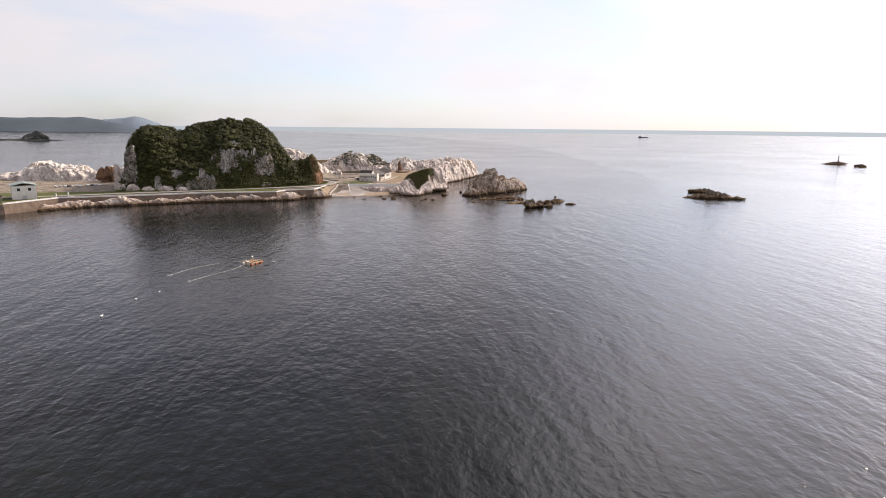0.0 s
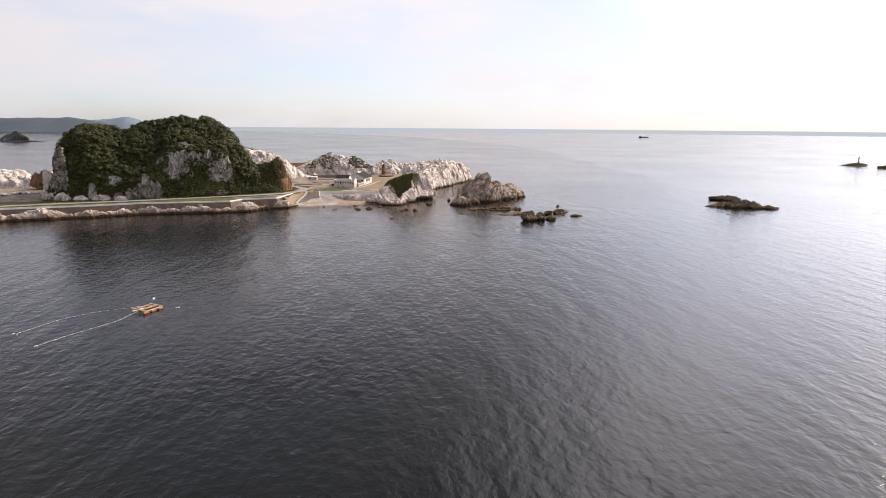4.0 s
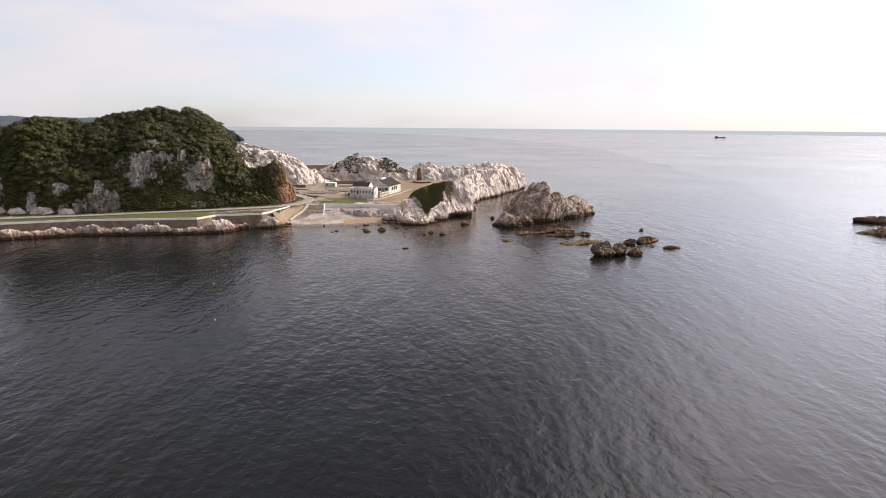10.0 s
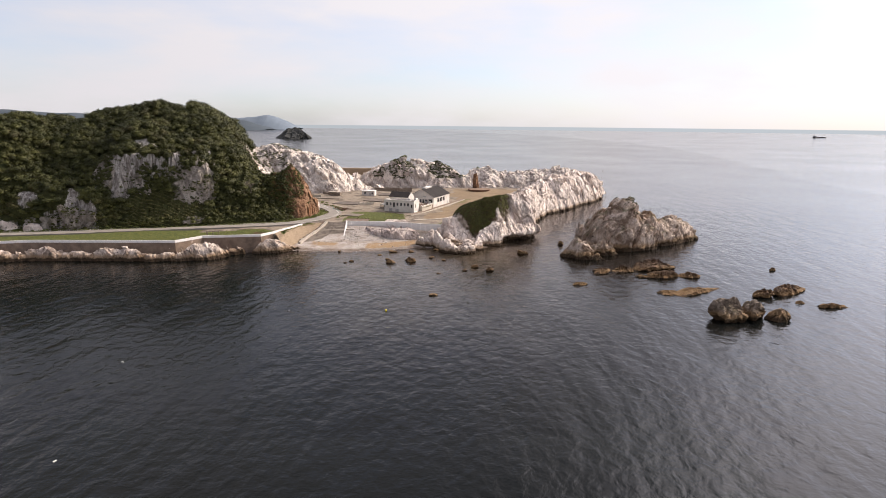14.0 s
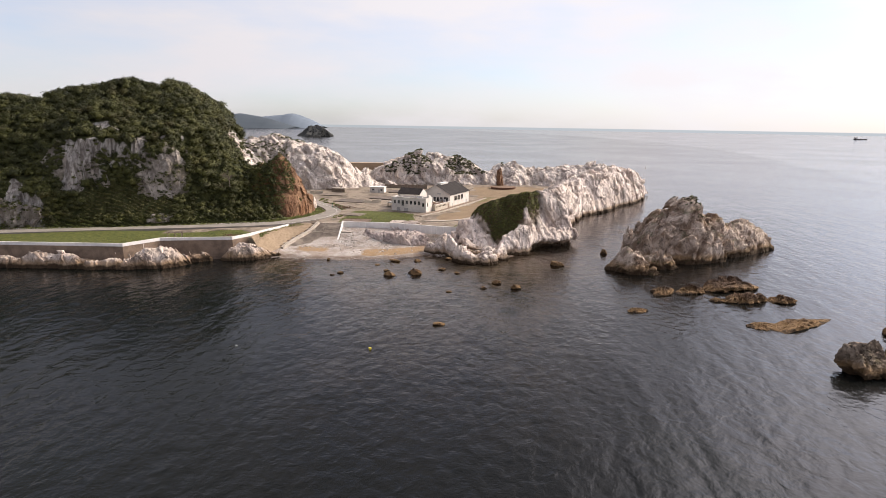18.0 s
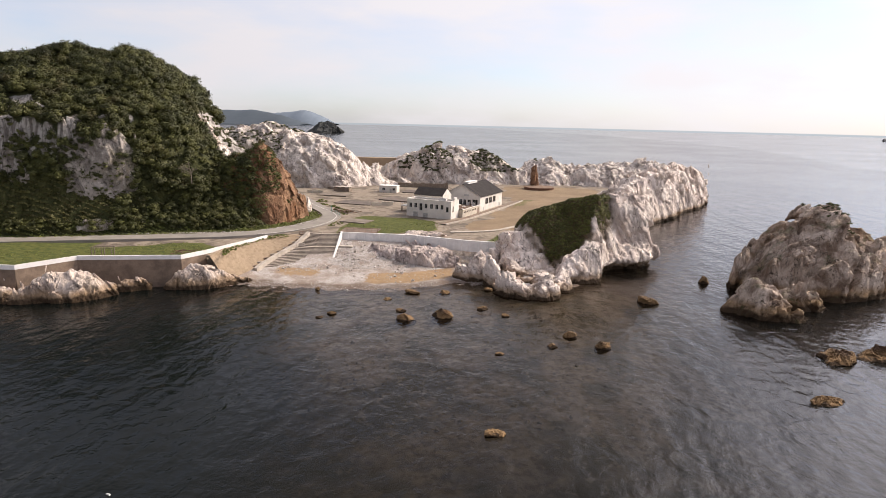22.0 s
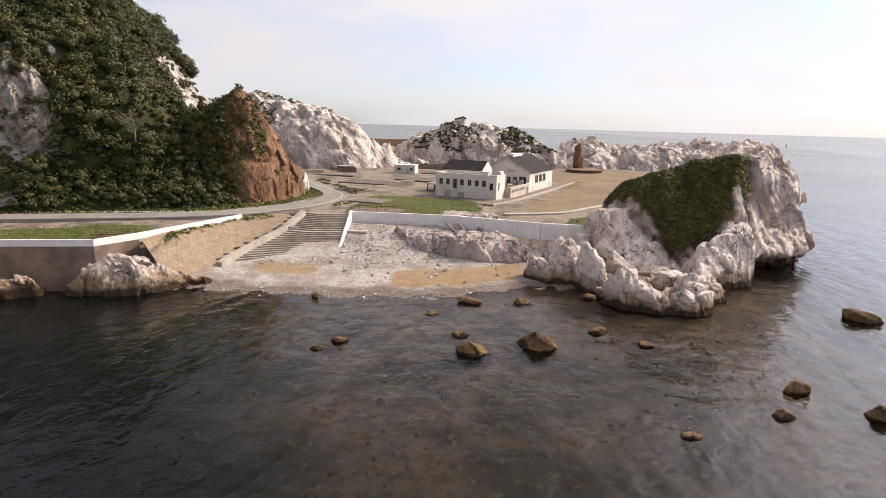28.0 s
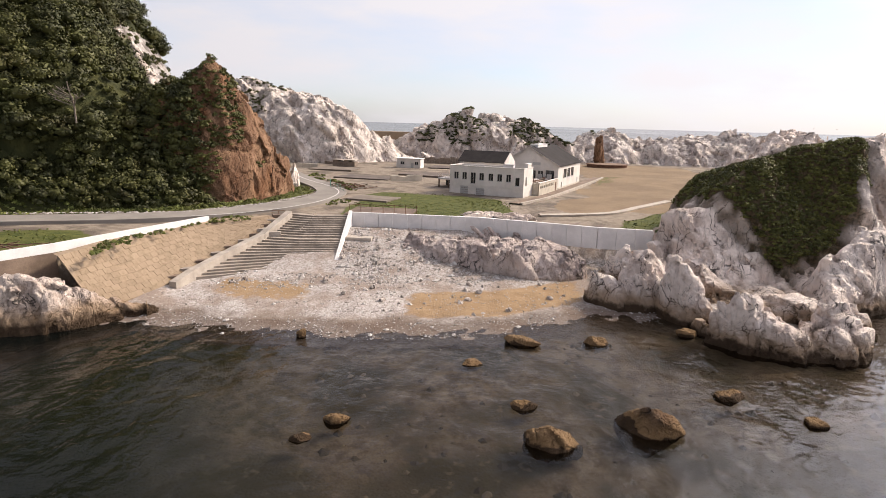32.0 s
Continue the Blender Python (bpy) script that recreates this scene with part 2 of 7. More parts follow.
# ---- materials ----
class Paint:
    """A node material in the making."""

    def __init__(self, name, rough=0.8, spec=0.3):
        self.m = bpy.data.materials.new(name)
        self.m.use_nodes = True
        self.n, self.l = self.m.node_tree.nodes, self.m.node_tree.links
        self.b = self.n["Principled BSDF"]
        self.b.inputs["Roughness"].default_value = rough
        self.b.inputs["Specular IOR Level"].default_value = spec
        self.geo = self.n.new("ShaderNodeNewGeometry")
        self.pos = self.geo.outputs["Position"]

    def noise(self, scale, detail=5, rough=0.6, stretch=None, distort=0.0):
        t = self.n.new("ShaderNodeTexNoise")
        t.inputs["Scale"].default_value, t.inputs["Detail"].default_value = scale, detail
        t.inputs["Roughness"].default_value, t.inputs["Distortion"].default_value = rough, distort
        self.l.new(self.stretched(stretch), t.inputs["Vector"])
        return t.outputs["Fac"]

    def stretched(self, stretch):
        if not stretch:
            return self.pos
        m = self.n.new("ShaderNodeMapping")
        m.inputs["Scale"].default_value = stretch
        self.l.new(self.pos, m.inputs["Vector"])
        return m.outputs["Vector"]

    def tilt(self, rx=None, ry=0.0):
        """Later textures lie in beds tilted by rx and ry degrees; with nothing given, level again."""
        self.pos = self.geo.outputs["Position"]
        if rx is not None:
            m = self.n.new("ShaderNodeMapping")
            m.inputs["Rotation"].default_value = (radians(rx), radians(ry), 0)
            self.l.new(self.pos, m.inputs["Vector"])
            self.pos = m.outputs["Vector"]

    def warp(self, scale, metres):
        """Later textures are bent by a noise of this scale, by so many metres."""
        t = self.n.new("ShaderNodeTexNoise")
        t.inputs["Scale"].default_value, t.inputs["Detail"].default_value = scale, 3
        self.l.new(self.pos, t.inputs["Vector"])
        m = self.n.new("ShaderNodeVectorMath")
        m.operation = "MULTIPLY_ADD"
        m.inputs[1].default_value = (2 * metres, 2 * metres, 2 * metres)
        self.l.new(t.outputs["Color"], m.inputs[0])
        self.l.new(self.pos, m.inputs[2])
        self.pos = m.outputs[0]

    def cells(self, scale, feature="F1", out="Distance", stretch=None, randomness=1.0):
        t = self.n.new("ShaderNodeTexVoronoi")
        t.feature = feature
        t.inputs["Scale"].default_value, t.inputs["Randomness"].default_value = scale, randomness
        self.l.new(self.stretched(stretch), t.inputs["Vector"])
        return t.outputs[out]

    def span(self, value, a, b, lo=0.0, hi=1.0, soft=True):
        t = self.n.new("ShaderNodeMapRange")
        t.interpolation_type = "SMOOTHSTEP" if soft else "LINEAR"
        self.l.new(value, t.inputs[0])
        for i, x in ((1, a), (2, b), (3, lo), (4, hi)):
            t.inputs[i].default_value = x
        return t.outputs[0]

    def math(self, op, a, b=0.0):
        t = self.n.new("ShaderNodeMath")
        t.operation = op
        for i, x in enumerate((a, b)):
            if isinstance(x, (int, float)):
                t.inputs[i].default_value = x
            else:
                self.l.new(x, t.inputs[i])
        return t.outputs[0]

    def mix(self, f, a, b, blend="MIX"):
        t = self.n.new("ShaderNodeMix")
        t.data_type, t.blend_type = "RGBA", blend
        for i, x in ((0, f), (6, a), (7, b)):
            if isinstance(x, tuple):
                t.inputs[i].default_value = (*x, 1)
            elif isinstance(x, (int, float)):
                t.inputs[i].default_value = x
            else:
                self.l.new(x, t.inputs[i])
        return t.outputs[2]

    def axis(self, k, normal=False):
        t = self.n.new("ShaderNodeSeparateXYZ")
        self.l.new(self.geo.outputs["Normal"] if normal else self.pos, t.inputs[0])
        return t.outputs[k]

    def mask(self, name):
        t = self.n.new("ShaderNodeAttribute")
        t.attribute_name = name
        return t.outputs["Fac"]

    def island(self):
        return self.geo.outputs["Random Per Island"]

    def each(self):
        return self.n.new("ShaderNodeObjectInfo").outputs["Random"]

    def color(self, c):
        if isinstance(c, tuple):
            self.b.inputs["Base Color"].default_value = (*c, 1)
        else:
            self.l.new(c, self.b.inputs["Base Color"])

    def bump(self, height, strength=0.5, distance=0.05):
        t = self.n.new("ShaderNodeBump")
        t.inputs["Strength"].default_value, t.inputs["Distance"].default_value = strength, distance
        self.l.new(height, t.inputs["Height"])
        self.l.new(t.outputs[0], self.b.inputs["Normal"])
        return t.outputs[0]


def plain(name, c, rough=0.7, vary=0.25, scale=1.5, grain=14.0, spec=0.3, metal=0.0, bump=0.25):
    """A painted, weathered or cast surface: colour with stains and grain."""
    p = Paint(name, rough, spec)
    a, b = p.noise(scale, 6, 0.65), p.noise(grain, 4, 0.6)
    dark = tuple(x * (1 - vary) for x in c)
    light = tuple(min(1.0, x * (1 + 0.6 * vary)) for x in c)
    k = p.mix(p.span(a, 0.3, 0.7), dark, light)
    p.color(p.mix(p.span(b, 0.35, 0.75, 0.0, 0.5), k, tuple(x * (1 - 0.9 * vary) for x in c)))
    p.b.inputs["Metallic"].default_value = metal
    p.bump(b, bump, 0.03)
    return p.m


def limestone(name, light=(0.50, 0.445, 0.405), mid=(0.315, 0.272, 0.245), dark=(0.10, 0.088, 0.082), stain=(0.30, 0.215, 0.14), tide=1.4, green=0.0, warm=0.35, soil=False):
    p = Paint(name, 0.9, 0.15)
    patch, fine = p.noise(0.20, 6, 0.66, (1, 1, 0.6), 0.6), p.noise(2.6, 8, 0.72)
    p.tilt(28, -12)
    streak = p.noise(0.75, 7, 0.7, (1.4, 1.4, 0.22), 0.5)
    vein = p.noise(1.9, 6, 0.7, (1.3, 1.3, 0.16), 0.7)
    p.tilt()
    k = p.mix(p.span(patch, 0.36, 0.60), mid, light)
    k = p.mix(p.span(fine, 0.48, 0.72, 0.0, 0.40), k, mid)
    k = p.mix(p.span(streak, 0.56, 0.70, 0.0, 0.65), k, tuple(0.55 * x for x in mid))
    k = p.mix(p.span(vein, 0.60, 0.71, 0.0, 0.6), k, dark)
    k = p.mix(p.span(p.noise(0.55, 7, 0.72, None, 0.4), 0.60, 0.70, 0.0, 0.55), k, tuple(0.5 * x for x in mid))
    k = p.mix(p.span(p.noise(0.10, 5, 0.6), 0.50, 0.68, 0.0, warm), k, stain)
    p.tilt(24, -10)
    p.warp(0.35, 1.6)
    p.warp(1.6, 0.35)
    crack = p.cells(0.42, "DISTANCE_TO_EDGE", stretch=(1.5, 1.5, 0.42))
    chink = p.cells(1.25, "DISTANCE_TO_EDGE", stretch=(1.4, 1.4, 0.45))
    p.tilt()
    cracked = p.math("MAXIMUM", p.math("MULTIPLY", p.span(crack, 0.0, 0.04, 1.0, 0.0), p.span(p.noise(0.3, 5, 0.6), 0.45, 0.58)), p.math("MULTIPLY", p.span(chink, 0.0, 0.045, 0.8, 0.0), p.span(p.noise(0.5, 5, 0.65), 0.50, 0.62)))
    k = p.mix(p.math("MULTIPLY", cracked, 0.92), k, dark)
    if tide > 0:
        z = p.math("ADD", p.axis(2), p.math("MULTIPLY", p.math("SUBTRACT", p.noise(0.35, 5), 0.5), 3.0))
        k = p.mix(p.span(z, tide * 1.0, tide + 1.9, 0.75, 0.0), k, (0.25, 0.155, 0.075))
        k = p.mix(p.span(z, tide * 0.55, tide * 1.1, 0.94, 0.0), k, (0.045, 0.028, 0.016))
    if green:
        g = p.math("MULTIPLY", p.span(p.noise(0.22, 6, 0.65), 0.5, 0.62), p.span(p.axis(2, True), 0.25, 0.7))
        k = p.mix(p.math("MULTIPLY", g, green), k, (0.06, 0.068, 0.022))
    if soil:
        k = p.mix(p.mask("soil"), k, p.mix(p.span(fine, 0.35, 0.65), (0.045, 0.038, 0.018), (0.150, 0.105, 0.066)))
    p.color(k)
    h = p.math("ADD", p.math("MULTIPLY", fine, 0.8), p.math("MULTIPLY", streak, 0.7))
    h = p.math("SUBTRACT", h, p.span(vein, 0.56, 0.70, 0.0, 0.35))
    h = p.math("SUBTRACT", h, p.math("MULTIPLY", cracked, 0.7))
    p.bump(h, 0.9, 0.45)
    return p.m


def leaf_paint(name, dark, light, dry=(0.075, 0.058, 0.022), gloom=0.45):
    p = Paint(name, 0.6, 0.25)
    k = p.mix(p.span(p.noise(0.045, 5, 0.6), 0.38, 0.62), dark, light)
    k = p.mix(p.span(p.noise(0.30, 4, 0.6), 0.42, 0.60, 0.0, 0.7), k, tuple(gloom * x for x in dark))
    k = p.mix(p.math("MULTIPLY", p.island(), 0.28), k, tuple(1.7 * x for x in light))
    k = p.mix(p.span(p.noise(0.11, 6, 0.7), 0.54, 0.68, 0.0, 0.75), k, dry)
    k = p.mix(p.span(p.mask("tone"), 0.0, 0.5, 0.55, 0.0, False), k, tuple(0.55 * x for x in dark))
    k = p.mix(p.span(p.mask("tone"), 0.6, 1.0, 0.0, 0.55, False), k, tuple(1.5 * x for x in light))
    p.color(k)
    return p.m


def water_paint():
    p = Paint("sea_water", 0.06, 0.5)
    n, l = p.n, p.l
    turn = n.new("ShaderNodeMapping")
    turn.inputs["Rotation"].default_value = (0, 0, radians(7))
    l.new(p.geo.outputs["Position"], turn.inputs["Vector"])
    p.pos = turn.outputs["Vector"]
    swell = p.noise(0.085, 2, 0.45, (1.7, 0.55, 1.0), 0.25)
    chop = p.noise(0.36, 3, 0.5, (1.3, 0.9, 1.0), 0.3)
    ripple = p.noise(1.5, 3, 0.55, (1.0, 1.5, 1.0))
    b = None
    for height, strength, dist in ((swell, 0.42, 1.25), (chop, 0.48, 0.55), (ripple, 0.30, 0.11)):
        t = n.new("ShaderNodeBump")
        t.inputs["Strength"].default_value, t.inputs["Distance"].default_value = strength, dist
        l.new(height, t.inputs["Height"])
        if b:
            l.new(b, t.inputs["Normal"])
        b = t.outputs[0]
    deep = p.mix(p.span(p.noise(0.012, 4, 0.5), 0.35, 0.65), (0.0026, 0.0042, 0.0038), (0.0036, 0.0050, 0.0046))
    west = p.math("MULTIPLY", p.span(p.axis(0), -8.0, -52.0), p.span(p.axis(1), -10.0, 90.0))
    deep = p.mix(west, (0.0046, 0.0054, 0.0052), deep)
    body = n.new("ShaderNodeBsdfDiffuse")
    l.new(deep, body.inputs["Color"])
    clear = n.new("ShaderNodeBsdfTransparent")
    clear.inputs["Color"].default_value = (0.51, 0.482, 0.42, 1)
    under = n.new("ShaderNodeMixShader")
    l.new(p.mask("shallow"), under.inputs[0])
    l.new(body.outputs[0], under.inputs[1])
    l.new(clear.outputs[0], under.inputs[2])
    gloss = n.new("ShaderNodeBsdfGlossy")
    gloss.inputs["Roughness"].default_value = 0.11
    gloss.inputs["Color"].default_value = (0.985, 0.962, 0.965, 1)
    l.new(b, gloss.inputs["Normal"])
    fres = n.new("ShaderNodeFresnel")
    fres.inputs["IOR"].default_value = 1.333
    l.new(b, fres.inputs["Normal"])
    # smoother water inshore of a long current line
    off = p.math("SUBTRACT", p.axis(1), 1500.0)
    line = p.math("SUBTRACT", 430.0, p.math("MULTIPLY", p.math("MULTIPLY", off, off), 0.00012))
    line = p.math("ADD", p.math("SUBTRACT", p.axis(0), line), p.math("MULTIPLY", p.math("SUBTRACT", p.noise(0.004, 5, 0.6), 0.5), 120.0))
    calm = p.math("ADD", p.span(p.noise(0.006, 6, 0.6), 0.36, 0.64, 0.61, 0.67), p.span(line, -12.0, 12.0, -0.03, 0.03))
    top = n.new("ShaderNodeMixShader")
    l.new(p.math("MINIMUM", p.math("MULTIPLY", p.math("POWER", fres.outputs[0], 1.27), 1.42), calm), top.inputs[0])
    l.new(under.outputs[0], top.inputs[1])
    l.new(gloss.outputs[0], top.inputs[2])
    l.new(top.outputs[0], n["Material Output"].inputs["Surface"])
    n.remove(p.b)
    return p.m


def ground_paint():
    p = Paint("ground_earth", 0.92, 0.15)
    fine, mid, big = p.noise(6.0, 6, 0.7), p.noise(0.7, 6, 0.65), p.noise(0.09, 5, 0.6)
    base = p.mix(p.span(mid, 0.3, 0.7), (0.20, 0.160, 0.122), (0.29, 0.242, 0.192))
    base = p.mix(p.span(p.noise(0.13, 6, 0.6, None, 0.8), 0.46, 0.60, 0.0, 0.8), base, (0.095, 0.075, 0.062))
    brown = p.mix(p.span(big, 0.35, 0.65), (0.185, 0.132, 0.086), (0.24, 0.175, 0.112))
    grass = p.mix(p.span(mid, 0.3, 0.7), (0.044, 0.058, 0.015), (0.115, 0.115, 0.034))
    sand = p.mix(p.span(mid, 0.3, 0.7), (0.26, 0.17, 0.095), (0.32, 0.22, 0.13))
    shingle = p.mix(p.span(p.cells(4.5, "F1", "Color"), 0.1, 0.9), (0.29, 0.25, 0.225), (0.49, 0.445, 0.415))
    shingle = p.mix(p.span(p.noise(0.16, 5, 0.6), 0.42, 0.62, 0.0, 0.7), shingle, (0.225, 0.165, 0.125))
    bed = p.mix(p.span(p.noise(0.8, 6, 0.65), 0.35, 0.65), (0.20, 0.16, 0.125), (0.42, 0.35, 0.285))
    bed = p.mix(p.span(p.noise(0.10, 5, 0.6), 0.42, 0.6), bed, (0.13, 0.115, 0.075))
    bed = p.mix(p.span(p.noise(0.75, 4, 0.6), 0.55, 0.66, 0.0, 0.5), bed, (0.40, 0.32, 0.24))
    bed = p.mix(p.span(p.math("ADD", p.axis(0), p.math("MULTIPLY", p.noise(0.08, 4, 0.6), 16.0)), -40.0, -22.0, 0.85, 0.0), bed, (0.055, 0.082, 0.022))
    k = base
    for name, c in (("brown", brown), ("grass", grass), ("shingle", shingle), ("sand", sand), ("bed", bed)):
        m = p.math("ADD", p.mask(name), p.math("MULTIPLY", p.math("SUBTRACT", mid, 0.5), 0.9))
        k = p.mix(p.span(m, 0.38, 0.62), k, c)
    k = p.mix(p.span(fine, 0.45, 0.75, 0.0, 0.45), k, p.mix(1.0, k, (0.45, 0.43, 0.42), "MULTIPLY"))
    wet = p.span(p.math("ADD", p.axis(2), p.math("MULTIPLY", p.math("SUBTRACT", mid, 0.5), 0.3)), 0.18, 0.5, 0.75, 0.0)
    k = p.mix(p.math("MULTIPLY", wet, p.mask("shingle")), k, (0.10, 0.068, 0.05))
    p.color(k)
    p.bump(p.math("ADD", p.math("MULTIPLY", fine, 0.5), p.math("MULTIPLY", p.cells(4.5), -0.6)), 0.6, 0.12)
    return p.m


def hill_paint():
    p = Paint("hill_ground", 0.9, 0.2)
    soil = p.mix(p.span(p.noise(0.35, 6, 0.65), 0.35, 0.65), (0.026, 0.030, 0.010), (0.052, 0.052, 0.017))
    streak = p.noise(0.5, 7, 0.7, (1.2, 1.2, 0.25), 0.7)
    rock = p.mix(p.span(streak, 0.38, 0.62), (0.15, 0.128, 0.115), (0.45, 0.415, 0.385))
    rock = p.mix(p.span(p.noise(0.8, 7, 0.7), 0.5, 0.68, 0.0, 0.8), rock, (0.075, 0.062, 0.052))
    orange = p.mix(p.span(streak, 0.35, 0.65), (0.095, 0.050, 0.028), (0.20, 0.105, 0.058))
    orange = p.mix(p.span(p.noise(0.22, 6, 0.6), 0.5, 0.66), orange, (0.30, 0.20, 0.14))
    orange = p.mix(p.span(p.noise(0.9, 7, 0.7, (1, 1, 0.4)), 0.52, 0.7, 0.0, 0.85), orange, (0.05, 0.03, 0.018))
    nz = p.math("MULTIPLY", p.math("SUBTRACT", p.noise(0.3, 6, 0.65), 0.5), 1.3)
    k = p.mix(p.span(p.math("ADD", p.mask("rock"), nz), 0.42, 0.6), soil, rock)
    k = p.mix(p.span(p.math("ADD", p.mask("orange"), p.math("MULTIPLY", nz, 0.7)), 0.42, 0.6), k, orange)
    p.color(k)
    p.bump(p.math("ADD", streak, p.noise(1.6, 6, 0.7)), 0.8, 0.35)
    return p.m


WATER = water_paint()
EARTH = ground_paint()
HILL = hill_paint()
STONE = limestone("limestone", light=(0.82, 0.715, 0.645), mid=(0.57, 0.47, 0.415), warm=0.3, tide=1.2)
STONE_FOOT = limestone("seawall_foot_limestone", light=(0.66, 0.555, 0.485), mid=(0.33, 0.255, 0.21), warm=0.5, tide=1.5)
STONE_DRY = limestone("loose_limestone", light=(0.62, 0.55, 0.50), mid=(0.38, 0.32, 0.285), warm=0.2, tide=0.0)
STONE_HEAD = limestone("headland_limestone", light=(0.82, 0.715, 0.645), mid=(0.57, 0.47, 0.415), warm=0.3, tide=1.2, soil=True)
STONE_LEDGE = limestone("ledge_limestone", light=(0.54, 0.455, 0.415), mid=(0.33, 0.27, 0.25), tide=0.2, warm=0.5)
STONE_FAR = limestone("limestone_weathered", light=(0.76, 0.675, 0.615), mid=(0.46, 0.39, 0.35), dark=(0.07, 0.062, 0.06), tide=0.6, green=0.4, warm=0.15)
STONE_BROWN = limestone("limestone_brown", light=(0.56, 0.455, 0.38), mid=(0.19, 0.132, 0.098), dark=(0.04, 0.03, 0.022), stain=(0.19, 0.115, 0.06), tide=1.8, green=0.6, warm=0.6)
STONE_DARK = limestone("limestone_dark_brown", light=(0.24, 0.19, 0.15), mid=(0.13, 0.098, 0.075), dark=(0.035, 0.027, 0.02), stain=(0.16, 0.10, 0.05), tide=1.6, green=0.3, warm=0.6)
REEF = limestone("reef_rock", light=(0.11, 0.070, 0.046), mid=(0.052, 0.030, 0.020), dark=(0.02, 0.014, 0.010), stain=(0.10, 0.05, 0.022), tide=0.25, warm=0.7)
BOULDER = limestone("weed_stained_boulder", light=(0.19, 0.128, 0.08), mid=(0.062, 0.037, 0.023), dark=(0.02, 0.014, 0.010), stain=(0.12, 0.06, 0.025), tide=0.3, warm=0.6)
LEAF = leaf_paint("forest_leaves", (0.032, 0.037, 0.0105), (0.074, 0.074, 0.020))
SHRUB = leaf_paint("shrub_leaves", (0.040, 0.044, 0.012), (0.085, 0.085, 0.023))
CONCRETE = plain("seawall_concrete", (0.195, 0.140, 0.104), 0.88, 0.4, 0.35, 6.0)
CONCRETE_PALE = plain("pale_concrete", (0.42, 0.365, 0.31), 0.85, 0.25, 0.6, 8.0)
WHITEWASH = plain("white_painted_concrete", (0.70, 0.67, 0.65), 0.75, 0.14, 0.5, 7.0)
STUCCO = plain("white_stucco", (0.66, 0.615, 0.57), 0.85, 0.14, 0.4, 5.0)
ROOFING = plain("dark_roof_sheet", (0.042, 0.037, 0.036), 0.95, 0.3, 0.5, 6.0, 0.1)
ROAD = plain("worn_asphalt", (0.235, 0.21, 0.185), 0.9, 0.2, 0.25, 9.0)
# for panes, and for dark fillers that stand in for shade in hollows
GLASS_AND_SHADE = plain("dark_glass_and_shade", (0.02, 0.022, 0.025), 0.12, 0.2, 1.0, 3.0, 0.5, 0.0, 0.02)
RUST = plain("rusty_steel", (0.17, 0.09, 0.055), 0.8, 0.4, 1.0, 8.0)

# ---- sea ----
SHORE = [(-62, 172), (-54, 180), (-45, 177.6), (-30, 176.8), (-16, 179), (-6, 185), (5, 184), (14, 176), (30, 188)]


def seabed_z(x, y):
    """Height of the sea floor and the beach."""
    run = y - np.interp(x, [p[0] for p in SHORE], [p[1] for p in SHORE])
    z = np.interp(run, [-260, -130, -70, -30, -10, 0, 8, 18, 24, 31], [-14, -7.5, -4.0, -1.7, -0.6, 0.0, 0.75, 1.65, 3.2, 5.1])
    side = smoothstep(-56, -70, x) + smoothstep(22, 48, x)
    return z - np.clip(side, 0, 1) * (3.0 + np.clip(z, 0, 9))


def build_sea():
    r = np.concatenate([np.linspace(0, 60, 13), 60 * 1.115 ** np.arange(1, 41)])
    r = np.append(r[r < 4850], 4900.0)
    a = np.linspace(0, 2 * np.pi, 181)[:-1]
    cx, cy = -20.0, 165.0
    x = (cx + r[:, None] * np.cos(a)).ravel()
    y = (cy + r[:, None] * np.sin(a)).ravel()
    rr = np.repeat(r, len(a))
    z = 7.0 * smoothstep(1500, 4900, rr)
    n = len(a)
    i = np.arange(len(r) - 1)[:, None] * n
    j = np.arange(n)[None, :]
    f = np.stack([i + j, i + n + j, i + n + (j + 1) % n, i + (j + 1) % n], -1).reshape(-1, 4)
    me = mesh_of("sea", np.stack([x, y, z], 1), f, WATER, True)
    bed = seabed_z(x, y)
    edge = -31 - 25 * smoothstep(118, 168, y)
    set_mask(me, "shallow", smoothstep(-9.5, -0.2, bed) * 0.95 * smoothstep(-16, 16, x - edge + 9 * smooth_noise(np.stack([x, y, 0 * x], 1) * 0.05, 44)) * smoothstep(120, 50, x) * smoothstep(216, 210, y))
    ob = tagged(new("sea", me), "calm dark grey sea with low ripples, clear over the shallows", "water", kind="structure")
    return ob


build_sea()

# ---- ground, beach and sea floor in one sheet ----
SEAWALL = [(-420, 60), (-262, 120), (-240, 149), (-206, 154), (-183, 156.5), (-151, 164), (-97, 163.2), (-90, 173.2), (-68, 176.5), (-64.6, 182.5)]
PLATEAU = SEAWALL + [(-56, 203), (-46.5, 210.8), (-37.4, 211), (-28, 210.4), (-17.3, 209.6), (-6, 206.2), (5, 203), (14, 205), (30, 225), (60, 283), (90, 330), (126, 385), (100, 425), (0, 430), (-60, 430), (-140, 410), (-220, 380), (-330, 380), (-420, 420)]
ROADLINE = [(-420, 175), (-262, 165), (-205, 178), (-150, 188), (-104, 200), (-82, 205.5), (-69, 209.5), (-58.8, 216), (-52.8, 224), (-48.9, 231.5), (-46.6, 240), (-46.6, 249), (-51, 260.5), (-57.5, 271.5), (-63.5, 283), (-70, 299), (-80, 318)]


